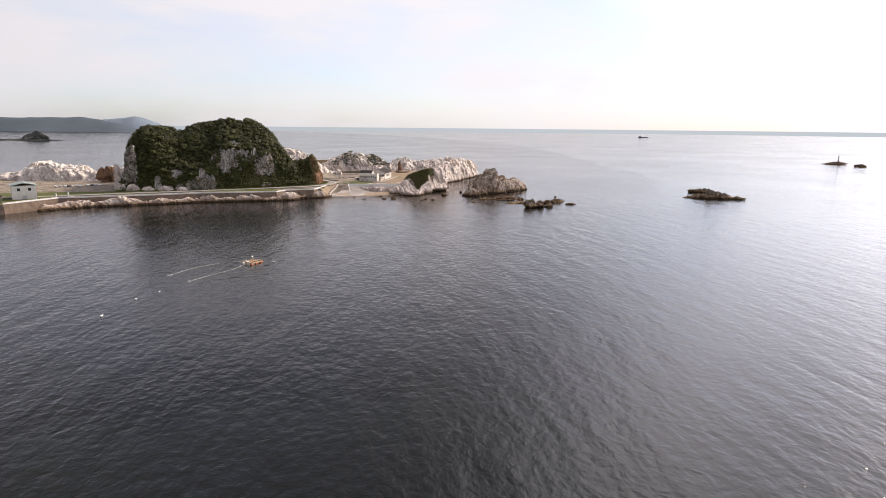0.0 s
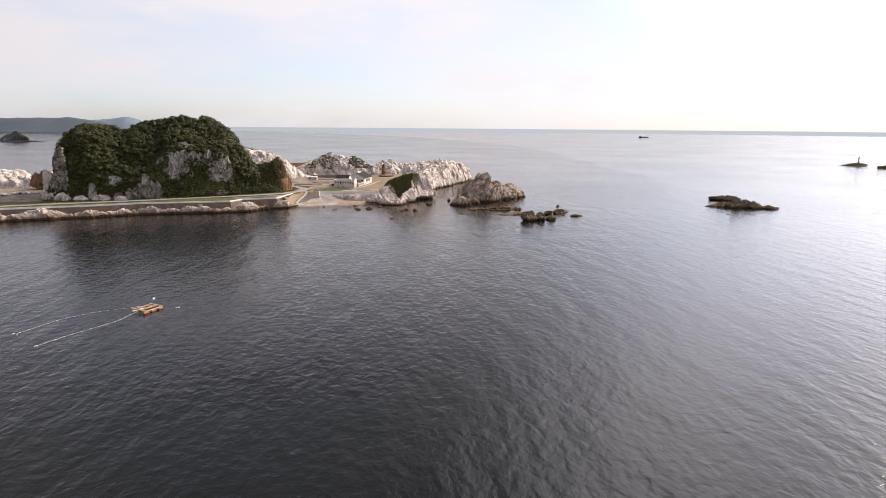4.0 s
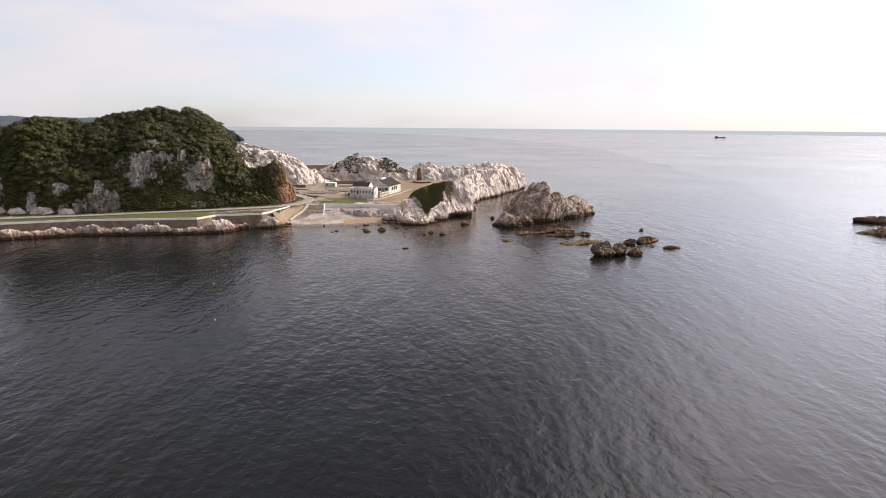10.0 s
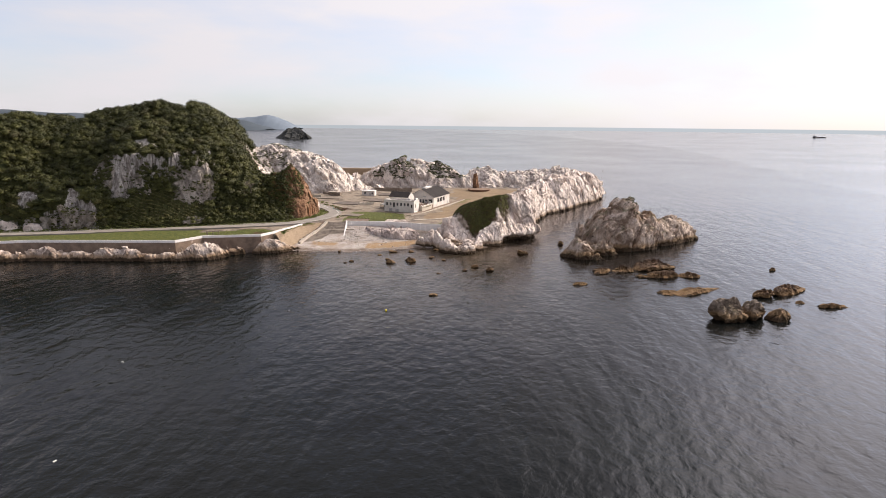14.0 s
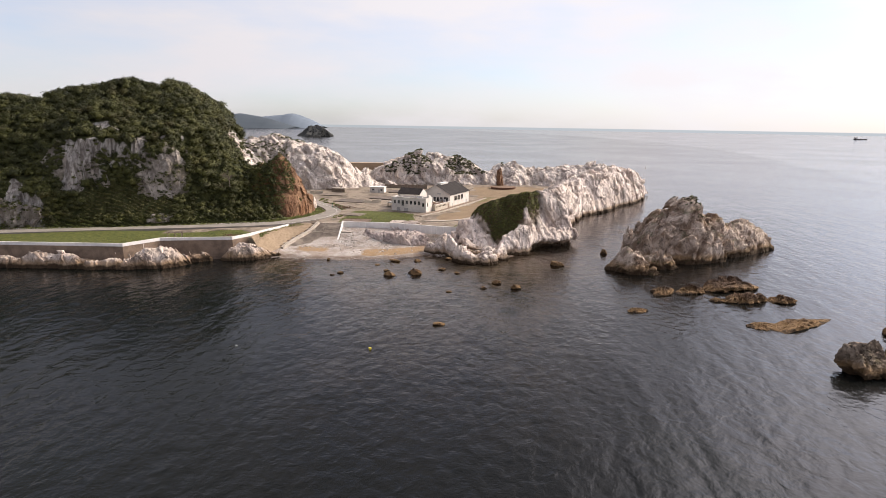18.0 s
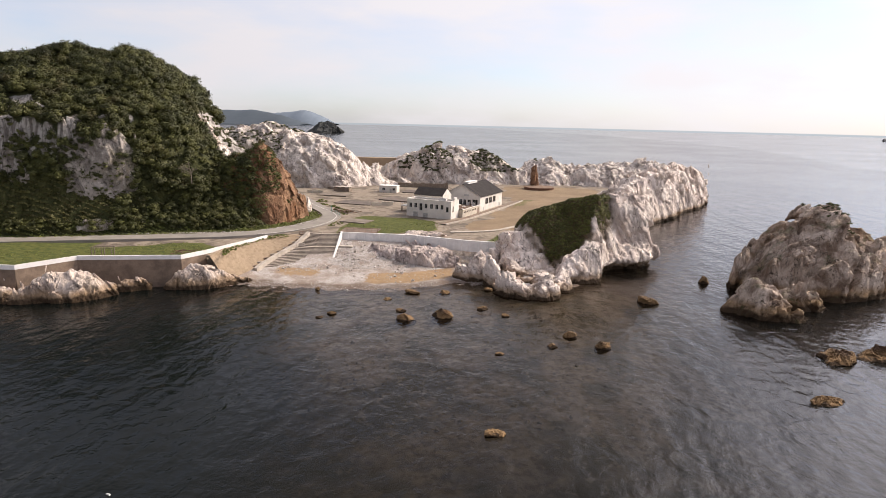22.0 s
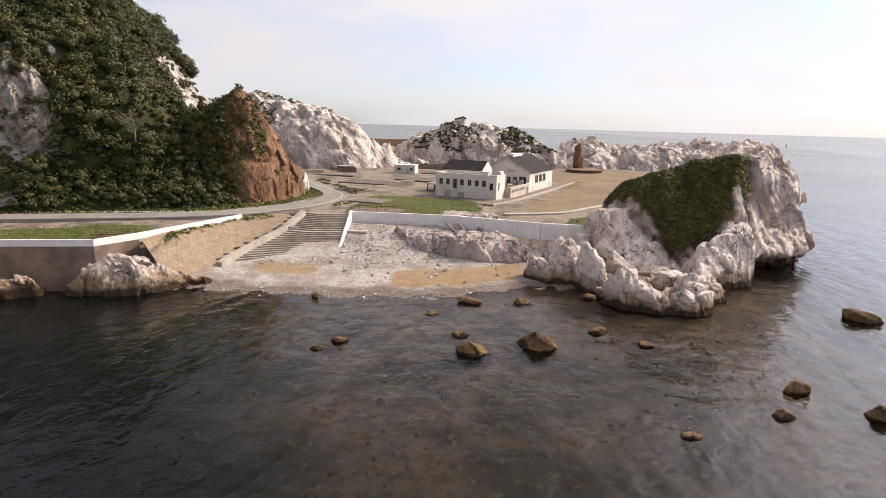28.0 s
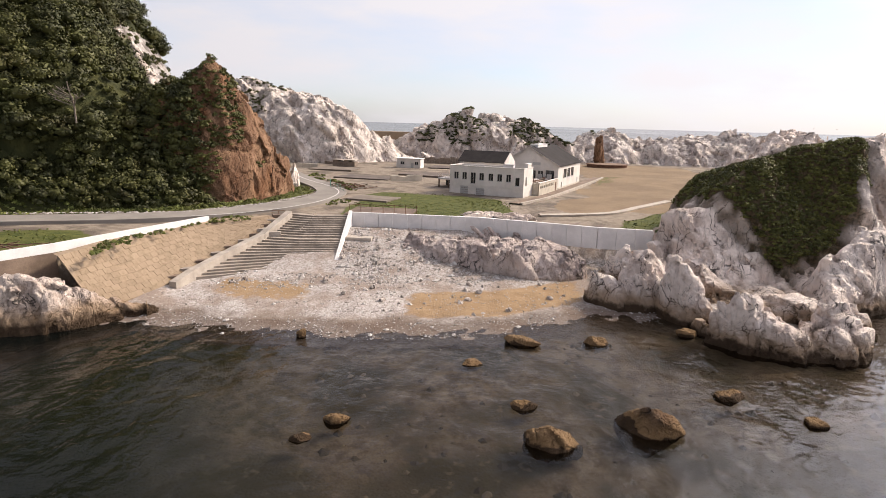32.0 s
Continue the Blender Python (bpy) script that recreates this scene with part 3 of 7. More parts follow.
HEAD_FOOT = [(5, 203), (7.5, 193), (9.5, 186), (13, 180.5), (21, 180.5), (28.5, 186), (36, 196), (40.5, 201), (46, 203.5), (51, 206), (53.5, 209.5), (52, 214), (50.5, 219), (52.5, 229), (56, 242), (60, 255), (46, 262), (34, 250), (24, 234), (15, 219), (8, 209)]


FOOT = [(-214, 204), (-190, 198), (-150, 196), (-122, 201), (-96, 209), (-70, 219), (-62, 232), (-60, 250), (-62, 266), (-70, 285), (-90, 305), (-140, 314), (-190, 302), (-214, 262)]


def ground_z(x, y):
    d = inside(PLATEAU, x, y)
    top = 5.5 + 0.25 * fbm(np.stack([x * 0.04, y * 0.04, 0 * x], 1), 3, 3)
    low = seabed_z(x, y)
    return np.where(d > 0.9, top, np.minimum(low, top - 0.3)), d


def build_ground():
    xs = np.concatenate([np.arange(-420, -70, 3.0), np.arange(-70, 26, 0.7), np.arange(26, 170, 3.0)])
    ys = np.concatenate([np.arange(40, 140, 4.0), np.arange(140, 216, 0.7), np.arange(216, 470, 2.5)])
    X, Y = np.meshgrid(xs, ys, indexing="ij")
    x, y = X.ravel(), Y.ravel()
    z, d = ground_z(x, y)
    q = np.stack([x, y, 0 * x], 1)
    bump = 0.10 * fbm(q * 0.55, 4, 11) + 0.05 * ridged(q * 1.6, 2, 12)
    z = z + np.where(d > 0.9, 0.25 * bump, bump)
    me = mesh_of("ground", np.stack([x, y, z], 1), grid_faces(len(xs), len(ys)), EARTH, True)
    up = (d > 0.9).astype(float)
    wob = 4 * smooth_noise(q * 0.11, 21)
    field = up * smoothstep(0, 4, inside([(-4, 222), (22, 232), (70, 330), (74, 368), (25, 372), (14, 335), (20, 300), (6, 262)], x, y) + wob)
    verge = up * smoothstep(-96, -100, x + wob) * smoothstep(203, 196, y) * 0.8
    lawn = up * np.maximum.reduce([
        smoothstep(0, 2.5, inside([(-40, 216), (-30, 214), (-8, 226), (-10, 244), (-24, 252), (-37, 254), (-42, 240)], x, y) + 0.4 * wob) * 0.95,
        smoothstep(0, 2.5, inside([(2, 206), (16, 208), (28, 228), (18, 232), (6, 222)], x, y) + 0.3 * wob) * 0.9,
        smoothstep(0, 2.5, inside([(-100, 176), (-70, 179), (-63, 192), (-72, 202), (-100, 192)], x, y) + 0.6 * wob) * 0.85,
        smoothstep(0, 3, inside([(12, 270), (16, 268), (34, 312), (24, 316)], x, y) + 0.6 * wob) * 0.5,
        smoothstep(0, 2, inside([(-67, 212.5), (-60.8, 217), (-56.5, 226), (-52.6, 233), (-50.3, 240), (-50, 249), (-54, 259), (-57, 262), (-62, 256), (-66, 224)], x, y)) * 0.9, smoothstep(-5.5, -3.5, inside(FOOT, x, y) + 0.25 * wob) * 0.95, verge])
    run = y - np.interp(x, [p[0] for p in SHORE], [p[1] for p in SHORE])
    low = 1 - up
    set_mask(me, "brown", field)
    set_mask(me, "grass", np.clip(lawn, 0, 1))
    set_mask(me, "shingle", low * smoothstep(-6, -1, run))
    set_mask(me, "sand", low * np.maximum(smoothstep(2, 5, run) * smoothstep(13, 10, run) * smoothstep(-30, -24, x) * smoothstep(-2, -8, x) * 0.85, smoothstep(6, 9, run) * smoothstep(16, 13, run) * smoothstep(-52, -49, x) * smoothstep(-36, -40, x) * 0.62))
    set_mask(me, "bed", low * smoothstep(-1, -7, run))
    return tagged(new("ground", me), "level ground of gravel and dry earth behind the seawall, falling to a shingle beach", "ground", kind="structure")


build_ground()


def strip(name, line, z, width, material, label, thick=0.12, step=2.0):
    """A flat band that follows a plan line."""
    pts = [Vector((*p, 0)) for p in line]
    out = []
    for a, b in zip(pts[:-1], pts[1:]):
        n = max(1, int((b - a).length / step))
        out += [a.lerp(b, i / n) for i in range(n)]
    out.append(pts[-1])
    for _ in range(6):
        out = [out[0]] + [(out[i - 1] + out[i] * 2 + out[i + 1]) / 4 for i in range(1, len(out) - 1)] + [out[-1]]
    bm = bmesh.new()
    rows = []
    for i, p in enumerate(out):
        t = (out[min(i + 1, len(out) - 1)] - out[max(i - 1, 0)]).normalized()
        s = Vector((-t.y, t.x, 0)) * width / 2
        rows.append([bm.verts.new((q.x, q.y, h)) for q, h in ((p + s, z - thick), (p + s, z), (p - s, z), (p - s, z - thick))])
    for r0, r1 in zip(rows[:-1], rows[1:]):
        for k in range(3):
            bm.faces.new((r0[k], r1[k], r1[k + 1], r0[k + 1]))
    bmesh.ops.recalc_face_normals(bm, faces=bm.faces[:])
    ob = part(name, bm, material, None)
    return tagged(ob, label, "road", kind="structure")


strip("road", ROADLINE, 6.0, 6.4, ROAD, "worn pale asphalt road that bends round the foot of the hill", 0.9)


# ---- rock masses ----
def nets(F, origin, cell):
    """The skin of a solid given on a lattice (negative inside): places and four-sided faces."""
    S = F < 0
    dims = np.array(F.shape) - 1
    hits, places, quads = [], [], []
    for a in range(3):
        b, c = (a + 1) % 3, (a + 2) % 3
        lo, hi = [slice(None)] * 3, [slice(None)] * 3
        lo[a], hi[a] = slice(0, -1), slice(1, None)
        idx = np.argwhere(S[tuple(lo)] != S[tuple(hi)])
        end = idx.copy()
        end[:, a] += 1
        f0, f1 = F[tuple(idx.T)], F[tuple(end.T)]
        p = idx.astype(np.float64)
        p[:, a] += f0 / (f0 - f1)
        ring, ok = [], np.ones(len(idx), bool)
        for db, dc in ((0, 0), (1, 0), (1, 1), (0, 1)):
            k = idx.copy()
            k[:, b] -= db
            k[:, c] -= dc
            good = ((k >= 0) & (k < dims)).all(1)
            ok &= good
            flat = np.ravel_multi_index(np.clip(k, 0, dims - 1).T, dims)
            hits.append(flat[good])
            places.append(p[good])
            ring.append(flat)
        q = np.stack(ring, 1)[ok]
        back = ~S[tuple(idx.T)][ok]
        q[back] = q[back][:, ::-1]
        quads.append(q)
    hits, places, quads = np.concatenate(hits), np.concatenate(places), np.concatenate(quads)
    used, where = np.unique(hits, return_inverse=True)
    n = np.bincount(where)
    P = np.stack([np.bincount(where, places[:, k]) / n for k in range(3)], 1)
    at = np.full(int(np.prod(dims)), -1)
    at[used] = np.arange(len(used))
    return P * cell + np.array(origin), at[quads]


def jointed(p, size, seed, lean=(0.25, 0.12)):
    """Relief in metres of massive jointed limestone: large rounded lobes with tilted faces, smaller blocks on them, open joints between; size is the metres of a large lobe."""
    u = p / size
    q = p + 0.16 * size * np.stack([smooth_noise(u * 1.1 + 5, seed + 50), smooth_noise(u * 1.1 + 9, seed + 51), smooth_noise(u * 1.1 + 13, seed + 52)], 1)
    q = np.stack([q[:, 0] + lean[0] * q[:, 2], q[:, 1] + lean[1] * q[:, 2], 0.58 * q[:, 2]], 1) / size
    h, cleft = facets(q, seed, 0.045)
    h2, cleft2 = facets(q * np.array([2.4, 2.4, 1.9]) + 7, seed + 20, 0.07)
    h3, cleft3 = facets(q * np.array([5.4, 5.4, 4.0]) + 17, seed + 40, 0.1)
    return size * (0.27 * h - 0.19 * cleft + 0.145 * h2 - 0.095 * cleft2 + 0.075 * h3 - 0.04 * cleft3)


def sculpt(name, low, high, cell, solid, amp, size, seed, material, label, category="rock", kind="structure", lean=(0.25, 0.12), parent=None, group="", calm=None):
    """A rock carved from a solid. solid(x, y, zs) gives metres outside the plain form on a lattice of plan points and heights; low and high bound it."""
    xs, ys, zs = (np.arange(low[k], high[k] + cell, cell) for k in range(3))
    X, Y = np.meshgrid(xs, ys, indexing="ij")
    F = solid(X, Y, zs)
    reach = size * 0.5 * amp
    i, j, k = np.nonzero(np.abs(F) < reach)
    p = np.stack([xs[i], ys[j], zs[k]], 1)
    relief = jointed(p, size, seed, lean) * amp
    if calm is not None:
        relief = relief * calm(p)
    F[i, j, k] -= relief
    P, quads = nets(F, low, cell)
    me = mesh_of(name, P, quads, material, False)
    ob = new(name, me)
    if parent is not None:
        ob.parent = parent
        return ob
    return tagged(ob, label, category, group, kind)


def smax(a, b, k):
    """The larger of two fields, with a rounded join k metres wide."""
    h = np.clip(0.5 + 0.5 * (a - b) / k, 0, 1)
    return b * (1 - h) + a * h + k * h * (1 - h)


def under_roof(top, zs, cell):
    """Metres above a height field, across its slope."""
    gx, gy = np.gradient(top, cell, cell)
    return (zs[None, None, :] - top[:, :, None]) / np.sqrt(1 + np.minimum(gx ** 2 + gy ** 2, 30))[:, :, None]


def ridge_top(spine, X, Y, power=0.5, floor=-3.0, gentle=False):
    """Height of a ridge over the plan. Spine stations: x, y, crest height, half-width on the left, half-width on the right."""
    s = np.array(spine, float)
    side, run = along([tuple(q) for q in s[:, :2]], X.ravel(), Y.ravel())
    at = np.concatenate([[0], np.cumsum(np.hypot(np.diff(s[:, 0]), np.diff(s[:, 1])))])
    crest, wl, wr = (np.interp(run, at, s[:, k]) for k in (2, 3, 4))
    w = np.where(side > 0, wl, wr)
    v = np.abs(side) / w
    prof = (1 - np.minimum(v, 1) ** 2.2) ** power
    if gentle:
        prof = np.where(side > 0, (1 - np.minimum(v, 1) ** 1.15) ** 0.85, prof)
    h = (floor + (crest - floor) * prof - np.maximum(v - 1, 0) * w * 2.5).reshape(X.shape)
    for _ in range(2):
        h[1:-1, 1:-1] = (h[:-2, 1:-1] + h[2:, 1:-1] + h[1:-1, :-2] + h[1:-1, 2:] + 2 * h[1:-1, 1:-1]) / 6
    return h


def ridge(name, spine, cell, size, amp, seed, material, label, power=0.5, gentle=False, low=-2.0, lumps=2.0, category="rock", parent=None, lean=(0.25, 0.12), kind="structure"):
    """A ridge of jointed rock along a spine."""
    s = np.array(spine, float)
    pad = s[:, 3:].max() + 3
    a = (s[:, 0].min() - pad, s[:, 1].min() - pad, low)
    b = (s[:, 0].max() + pad, s[:, 1].max() + pad, s[:, 2].max() + 0.5 * size * amp + lumps)

    def solid(X, Y, zs):
        q = np.stack([X.ravel(), Y.ravel(), 0 * X.ravel()], 1)
        top = ridge_top(spine, X, Y, power, low - 1.5, gentle)
        top = top + lumps * (smooth_noise(q / (1.9 * size), seed + 80).reshape(X.shape)) * smoothstep(low, low + 8, top)
        return under_roof(top, zs, cell)

    return sculpt(name, a, b, cell, solid, amp, size, seed, material, label, category, kind, lean, parent)


west_ridge = ridge("west_limestone_ridge", [(-140, 376, 32, 30, 26), (-112, 374, 35, 26, 26), (-101, 374, 37.5, 22, 26), (-94, 371, 31.5, 22, 24), (-84, 365, 32, 22, 23), (-74, 362, 30.5, 22, 23), (-65, 362, 26, 20, 22), (-57, 364, 19.5, 17, 18), (-49, 366, 12.5, 12, 14), (-41, 366, 9.5, 8, 9), (-30, 364, 7.5, 5, 6)], 0.85, 9.0, 1.0, 3, STONE_FAR, "bare white limestone crag with grey clefts behind the old building", 0.62, low=3.0, lumps=1.6, lean=(0.5, 0.1))
far_ridge = ridge("far_limestone_ridge", [(-46, 404, 14, 10, 14), (-38, 402, 18, 16, 20), (-28, 400, 21, 18, 22), (-16, 398, 26, 18, 23), (-4, 398, 25, 18, 24), (8, 398, 22.5, 17, 24), (20, 398, 19, 17, 23), (34, 398, 15, 17, 20), (50, 396, 17.5, 17, 22), (62, 398, 14.5, 18, 22), (76, 398, 17, 18, 24), (92, 396, 18, 20, 26), (112, 390, 18, 18, 20), (126, 386, 13, 12, 12)], 0.85, 8.0, 1.1, 5, STONE_FAR, "low jagged white limestone ridge with patches of scrub at the sea", 0.6, low=1.0, lumps=2.2)
ridge("headland_ridge", [(46, 236, 15, 14, 5), (52, 246, 18.5, 24, 6), (60, 268, 18.5, 22, 5.5), (68, 286, 19.5, 20, 6), (80, 304, 21.5, 22, 10), (94, 330, 19, 20, 13), (112, 360, 18.5, 22, 16), (122, 378, 15, 16, 13), (127, 390, 9, 8, 8)], 0.7, 8.0, 1.15, 8, STONE, "white limestone ridge that runs back along the sea from the headland", 0.30, True, lumps=2.4)

# near end of the headland: a steep green slope above a low terrace, walled in towards the sea by a rim with a sheer, undercut cliff
HEAD_BACK = [(4, 203), (14, 219), (24, 236), (36, 254), (48, 272)]
HEAD_RIM = [(20, 180), (24, 184.5), (28, 189), (31.5, 192.5), (35, 197.5), (38.5, 203), (42.6, 208.0), (45, 216), (48, 230), (52, 248)]
RIM_HEIGHT = [3.4, 6.2, 8.6, 10.0, 13.0, 18.8, 20.8, 20.4, 18.0, 17.0]
GREEN = [(13.2, 203.5), (13.4, 200.4), (16.0, 198.0), (18.8, 194.8), (22, 193.2), (25.5, 193.2), (28.5, 195.4), (31.5, 197.6), (34.5, 201.5), (36.6, 205.5), (37, 214), (43, 232), (44, 243), (36, 252), (22, 236), (12, 214)]


def headland_solid(X, Y, zs):
    x, y = X.ravel(), Y.ravel()
    q = np.stack([x, y, 0 * x], 1)
    x, y = x + 1.3 * smooth_noise(q * 0.16, 61), y + 1.3 * smooth_noise(q * 0.16, 62)
    d = inside(HEAD_FOOT, x, y)
    slope = 4.6 + 0.2415 * (x - 21.9) + 1.536 * (y - 193.3)
    terrace = 1.9 + 0.9 * smooth_noise(q * 0.25, 64) + 0.10 * (y - 180) + 0.8 * smoothstep(12, 6, x)
    top = smax(slope, terrace, 1.2)
    crest = np.interp(x, [2, 5.5, 11, 14, 17.5, 22, 28, 36, 45, 52], [6.2, 7.4, 11.2, 14.2, 16.6, 18.2, 19.6, 21.2, 22.0, 20.0]) - 0.22 * np.maximum(0, y - 201.5)
    top = -smax(-top, -crest, 1.0)
    back = np.abs(along(HEAD_BACK, x, y)[0])
    top = np.minimum(top, 5.2 + 1.55 * back)
    gap, run = along(HEAD_RIM, x, y)
    steps = np.concatenate([[0], np.cumsum([math.hypot(b[0] - a[0], b[1] - a[1]) for a, b in zip(HEAD_RIM[:-1], HEAD_RIM[1:])])])
    rim = np.interp(run, steps, RIM_HEIGHT) - 1.5 * np.maximum(0, np.abs(gap) - 1.6)
    top = smax(top, rim, 0.8).reshape(X.shape)
    roof = under_roof(top, zs, 0.45)
    # how far the rock face stands in from the foot line at each height
    sea = np.interp(zs, [-3, -0.5, 0.6, 1.6, 2.6, 3.6, 7, 14, 22, 26], [0.5, 2.6, 3.0, 2.6, 0.8, 0.5, 2.8, 4.6, 6.4, 7.5])
    front = np.interp(zs, [-3, -0.5, 0.6, 2.0, 4.0, 7, 12], [-1.0, 0.4, 0.9, 0.8, 2.0, 5.5, 11])
    beach = np.interp(zs, [-3, 0.5, 3.0, 6, 8, 11, 16], [-1.0, 0.0, 0.8, 1.8, 2.3, 3.3, 7.0])
    wb = (smoothstep(187, 193, y) * smoothstep(17, 12, x)).reshape(X.shape)[:, :, None]
    wf = (smoothstep(28, 21, x) * smoothstep(192, 188, y)).reshape(X.shape)[:, :, None] * (1 - wb)
    inset = sea * (1 - wb) * (1 - wf) + front * wf + beach * wb
    return smax(roof, inset - d.reshape(X.shape)[:, :, None], 0.9)


def green_edge(q):
    """Positive where scrub covers the slope."""
    return inside(GREEN, q[:, 0], q[:, 1]) + 0.7 * smooth_noise(q * 0.35, 91) + 0.4 * smooth_noise(q * 1.1, 90)


def build_headland():
    ob = sculpt("headland", (-1, 176, -2.5), (62, 264, 26), 0.45, headland_solid, 1.0, 5.2, 63, STONE_HEAD, "white limestone headland with a steep green slope, a sheer seaward rim and an undercut foot", calm=lambda p: (1 - 0.72 * smoothstep(-0.6, 1.0, green_edge(p))) * (1 - 0.45 * smoothstep(26, 21, p[:, 0]) * smoothstep(194, 190, p[:, 1])))
    co = np.zeros(len(ob.data.vertices) * 3)
    ob.data.vertices.foreach_get("co", co)
    q = co.reshape(-1, 3)
    set_mask(ob.data, "soil", smoothstep(-2.6, 0.4, green_edge(q) + 0.8 * smooth_noise(q * 0.8, 96) + 1.5 * smoothstep(0.1, 0.6, smooth_noise(q * 0.3, 92)) * smoothstep(190, 193, q[:, 1]) * smoothstep(9, 5.5, q[:, 2])))
    return ob


headland = build_headland()


def rock(name, at, size, material, label, seed, turn=0.0, detail=4, rough=0.30, block=None, sink=0.25, group="", taper=0.35, category="rock", tilt=(0, 0), parent=None, peak=(0, 0), square=0.3):
    """A free-standing jointed rock whose foot goes below at. size: metres in x, y and above at; peak: shift of the top."""
    bm = bmesh.new()
    bmesh.ops.create_icosphere(bm, subdivisions=detail, radius=1.0)
    me = bpy.data.meshes.new(name)
    bm.to_mesh(me)
    bm.free()
    co = np.zeros(len(me.vertices) * 3)
    me.vertices.foreach_get("co", co)
    n = co.reshape(-1, 3)
    rr = np.random.default_rng(seed)
    cut = rr.normal(size=(18, 3))
    cut /= np.linalg.norm(cut, axis=1)[:, None]
    reach = rr.uniform(0.66, 1.0, 18) / np.maximum(n @ cut.T, 0.05)
    radius = -np.log(np.exp(-20 * reach).sum(1)) / 20
    co = n * (np.minimum(radius, 1.25) * np.abs(n).max(1) ** -square)[:, None]
    full = np.array([size[0], size[1], size[2] * (1 + sink)])
    p = co * full / 2
    b = block or max(size) * 0.42
    k = crag(p + seed * 13.7, b, seed) * rough * 1.1 * min(full) + crag(p + seed * 3.1, b * 0.3, seed + 3, 4) * rough * 0.24 * min(full)
    p = p + n * k[:, None]
    lo, hi = p.min(0), p.max(0)
    p = (p - (lo + hi) / 2) / (hi - lo)
    up = p[:, 2] + 0.5
    p[:, 0] = p[:, 0] * (1 - taper * up) + peak[0] * up ** 1.5
    p[:, 1] = p[:, 1] * (1 - taper * up) + peak[1] * up ** 1.5
    p = p * full
    p[:, 2] += full[2] / 2 - size[2] * sink
    me.vertices.foreach_set("co", p.ravel())
    me.update()
    me.materials.append(material)
    ob = new(name, me)
    if parent is not None:
        ob.parent = parent
    else:
        tagged(ob, label, category, group)
    ob.matrix_local = pose(*at, *tilt, turn)
    return ob


# the stack that stands in the sea
stack = empty("sea_stack", None, "brown and white jointed limestone stack, scrub on top, in the sea", "rock")
ridge("main_peak", [(70.5, 186, 8.5, 7, 8), (73.5, 187, 13.6, 10, 11), (79.5, 189.5, 17.6, 12, 14), (85.5, 190.5, 20.6, 13, 14), (90, 192, 17.6, 12, 13), (93.5, 194, 11.5, 9, 11)], 0.45, 8.0, 1.0, 4, STONE_BROWN, "", 0.5, lumps=0.6, parent=stack, lean=(-0.5, 0.1))
ridge("shoulder", [(95, 195, 12.5, 10, 10), (100, 197, 14.4, 10, 10), (104.5, 199, 10.0, 9, 10), (111, 203, 11.2, 9, 10), (118, 207, 8.8, 8, 9), (123, 209, 6.0, 6, 6), (126, 211, 2.0, 3, 3)], 0.5, 7.0, 0.9, 14, STONE_BROWN, "", 0.6, lumps=0.8, parent=stack, lean=(-0.5, 0.1))
ridge("sea_rock", [(56.0, 167.0, 4.0, 3.5, 3), (58.5, 167, 7.4, 4.5, 6), (61.5, 165, 6.0, 5, 6), (65, 162.5, 2.2, 3.5, 4)], 0.3, 4.2, 0.9, 6, STONE_BROWN, "leaning brown limestone block at the foot of the sea stack", 0.6, lumps=0.3, lean=(-0.6, 0.1), kind="")
ridge("sea_rock", [(68.5, 172, 4.0, 3, 3), (71, 171.5, 6.4, 4.5, 4.5), (73.5, 171, 4.4, 3.5, 4)], 0.3, 5.5, 0.8, 7, STONE_BROWN, "rounded brown limestone block beside the sea stack", 0.5, lumps=0.3, kind="")

# low reefs
REEF_LABEL = "low brown reef rock awash in the sea"
for k, (x, y, sx, sy, sz, turn) in enumerate([
        (61, 141, 9, 6, 1.9, 40), (69, 142, 9, 6, 2.2, 20), (82, 147, 18, 11, 3.6, 15), (80, 133.5, 13, 6, 2.4, 10), (90, 133, 8, 5, 1.9, 0), (73, 133, 5, 3.5, 1.0, 0),
        (48.5, 123.5, 6, 3, 0.9, 10), (84, 114.5, 20, 6, 1.5, 25), (74, 112.5, 8, 5, 1.0, 0), (102, 108, 8, 6, 2.6, 20), (112, 113, 18, 7, 2.6, 35), (116, 97, 9, 3.4, 1.4, 0), (109, 101, 3, 2, 0.8, 0), (125, 142, 2.6, 2, 1.3, 0)]):
    rock("reef_rock", (x, y, 0), (sx * 1.3, sy * 1.3, sz), REEF, REEF_LABEL, 20 + k, turn, 5, 0.34, min(sx, sy) * 0.4, 0.6, "reef rocks off the headland", 0.5, square=0.0)
rock("reef_block", (79.5, 86.5, 0), (13, 9, 6.4), STONE_DARK, "block of dark brown jointed rock standing in the sea", 41, 10, 5, 0.2, 3.4, 0.4, "reef blocks", 0.3, square=0.2)
rock("reef_block", (87, 88.0, 0), (12, 8, 5.0), STONE_DARK, "block of dark brown jointed rock standing in the sea", 42, 50, 5, 0.2, 3.4, 0.4, "reef blocks", 0.3, square=0.2)
rock("reef_block", (93.5, 86, 0), (8, 6, 3.2), STONE_DARK, "smaller brown rock block standing in the sea", 43, 20, 5, 0.22, 3, 0.25, "reef blocks", 0.4, square=0.05)
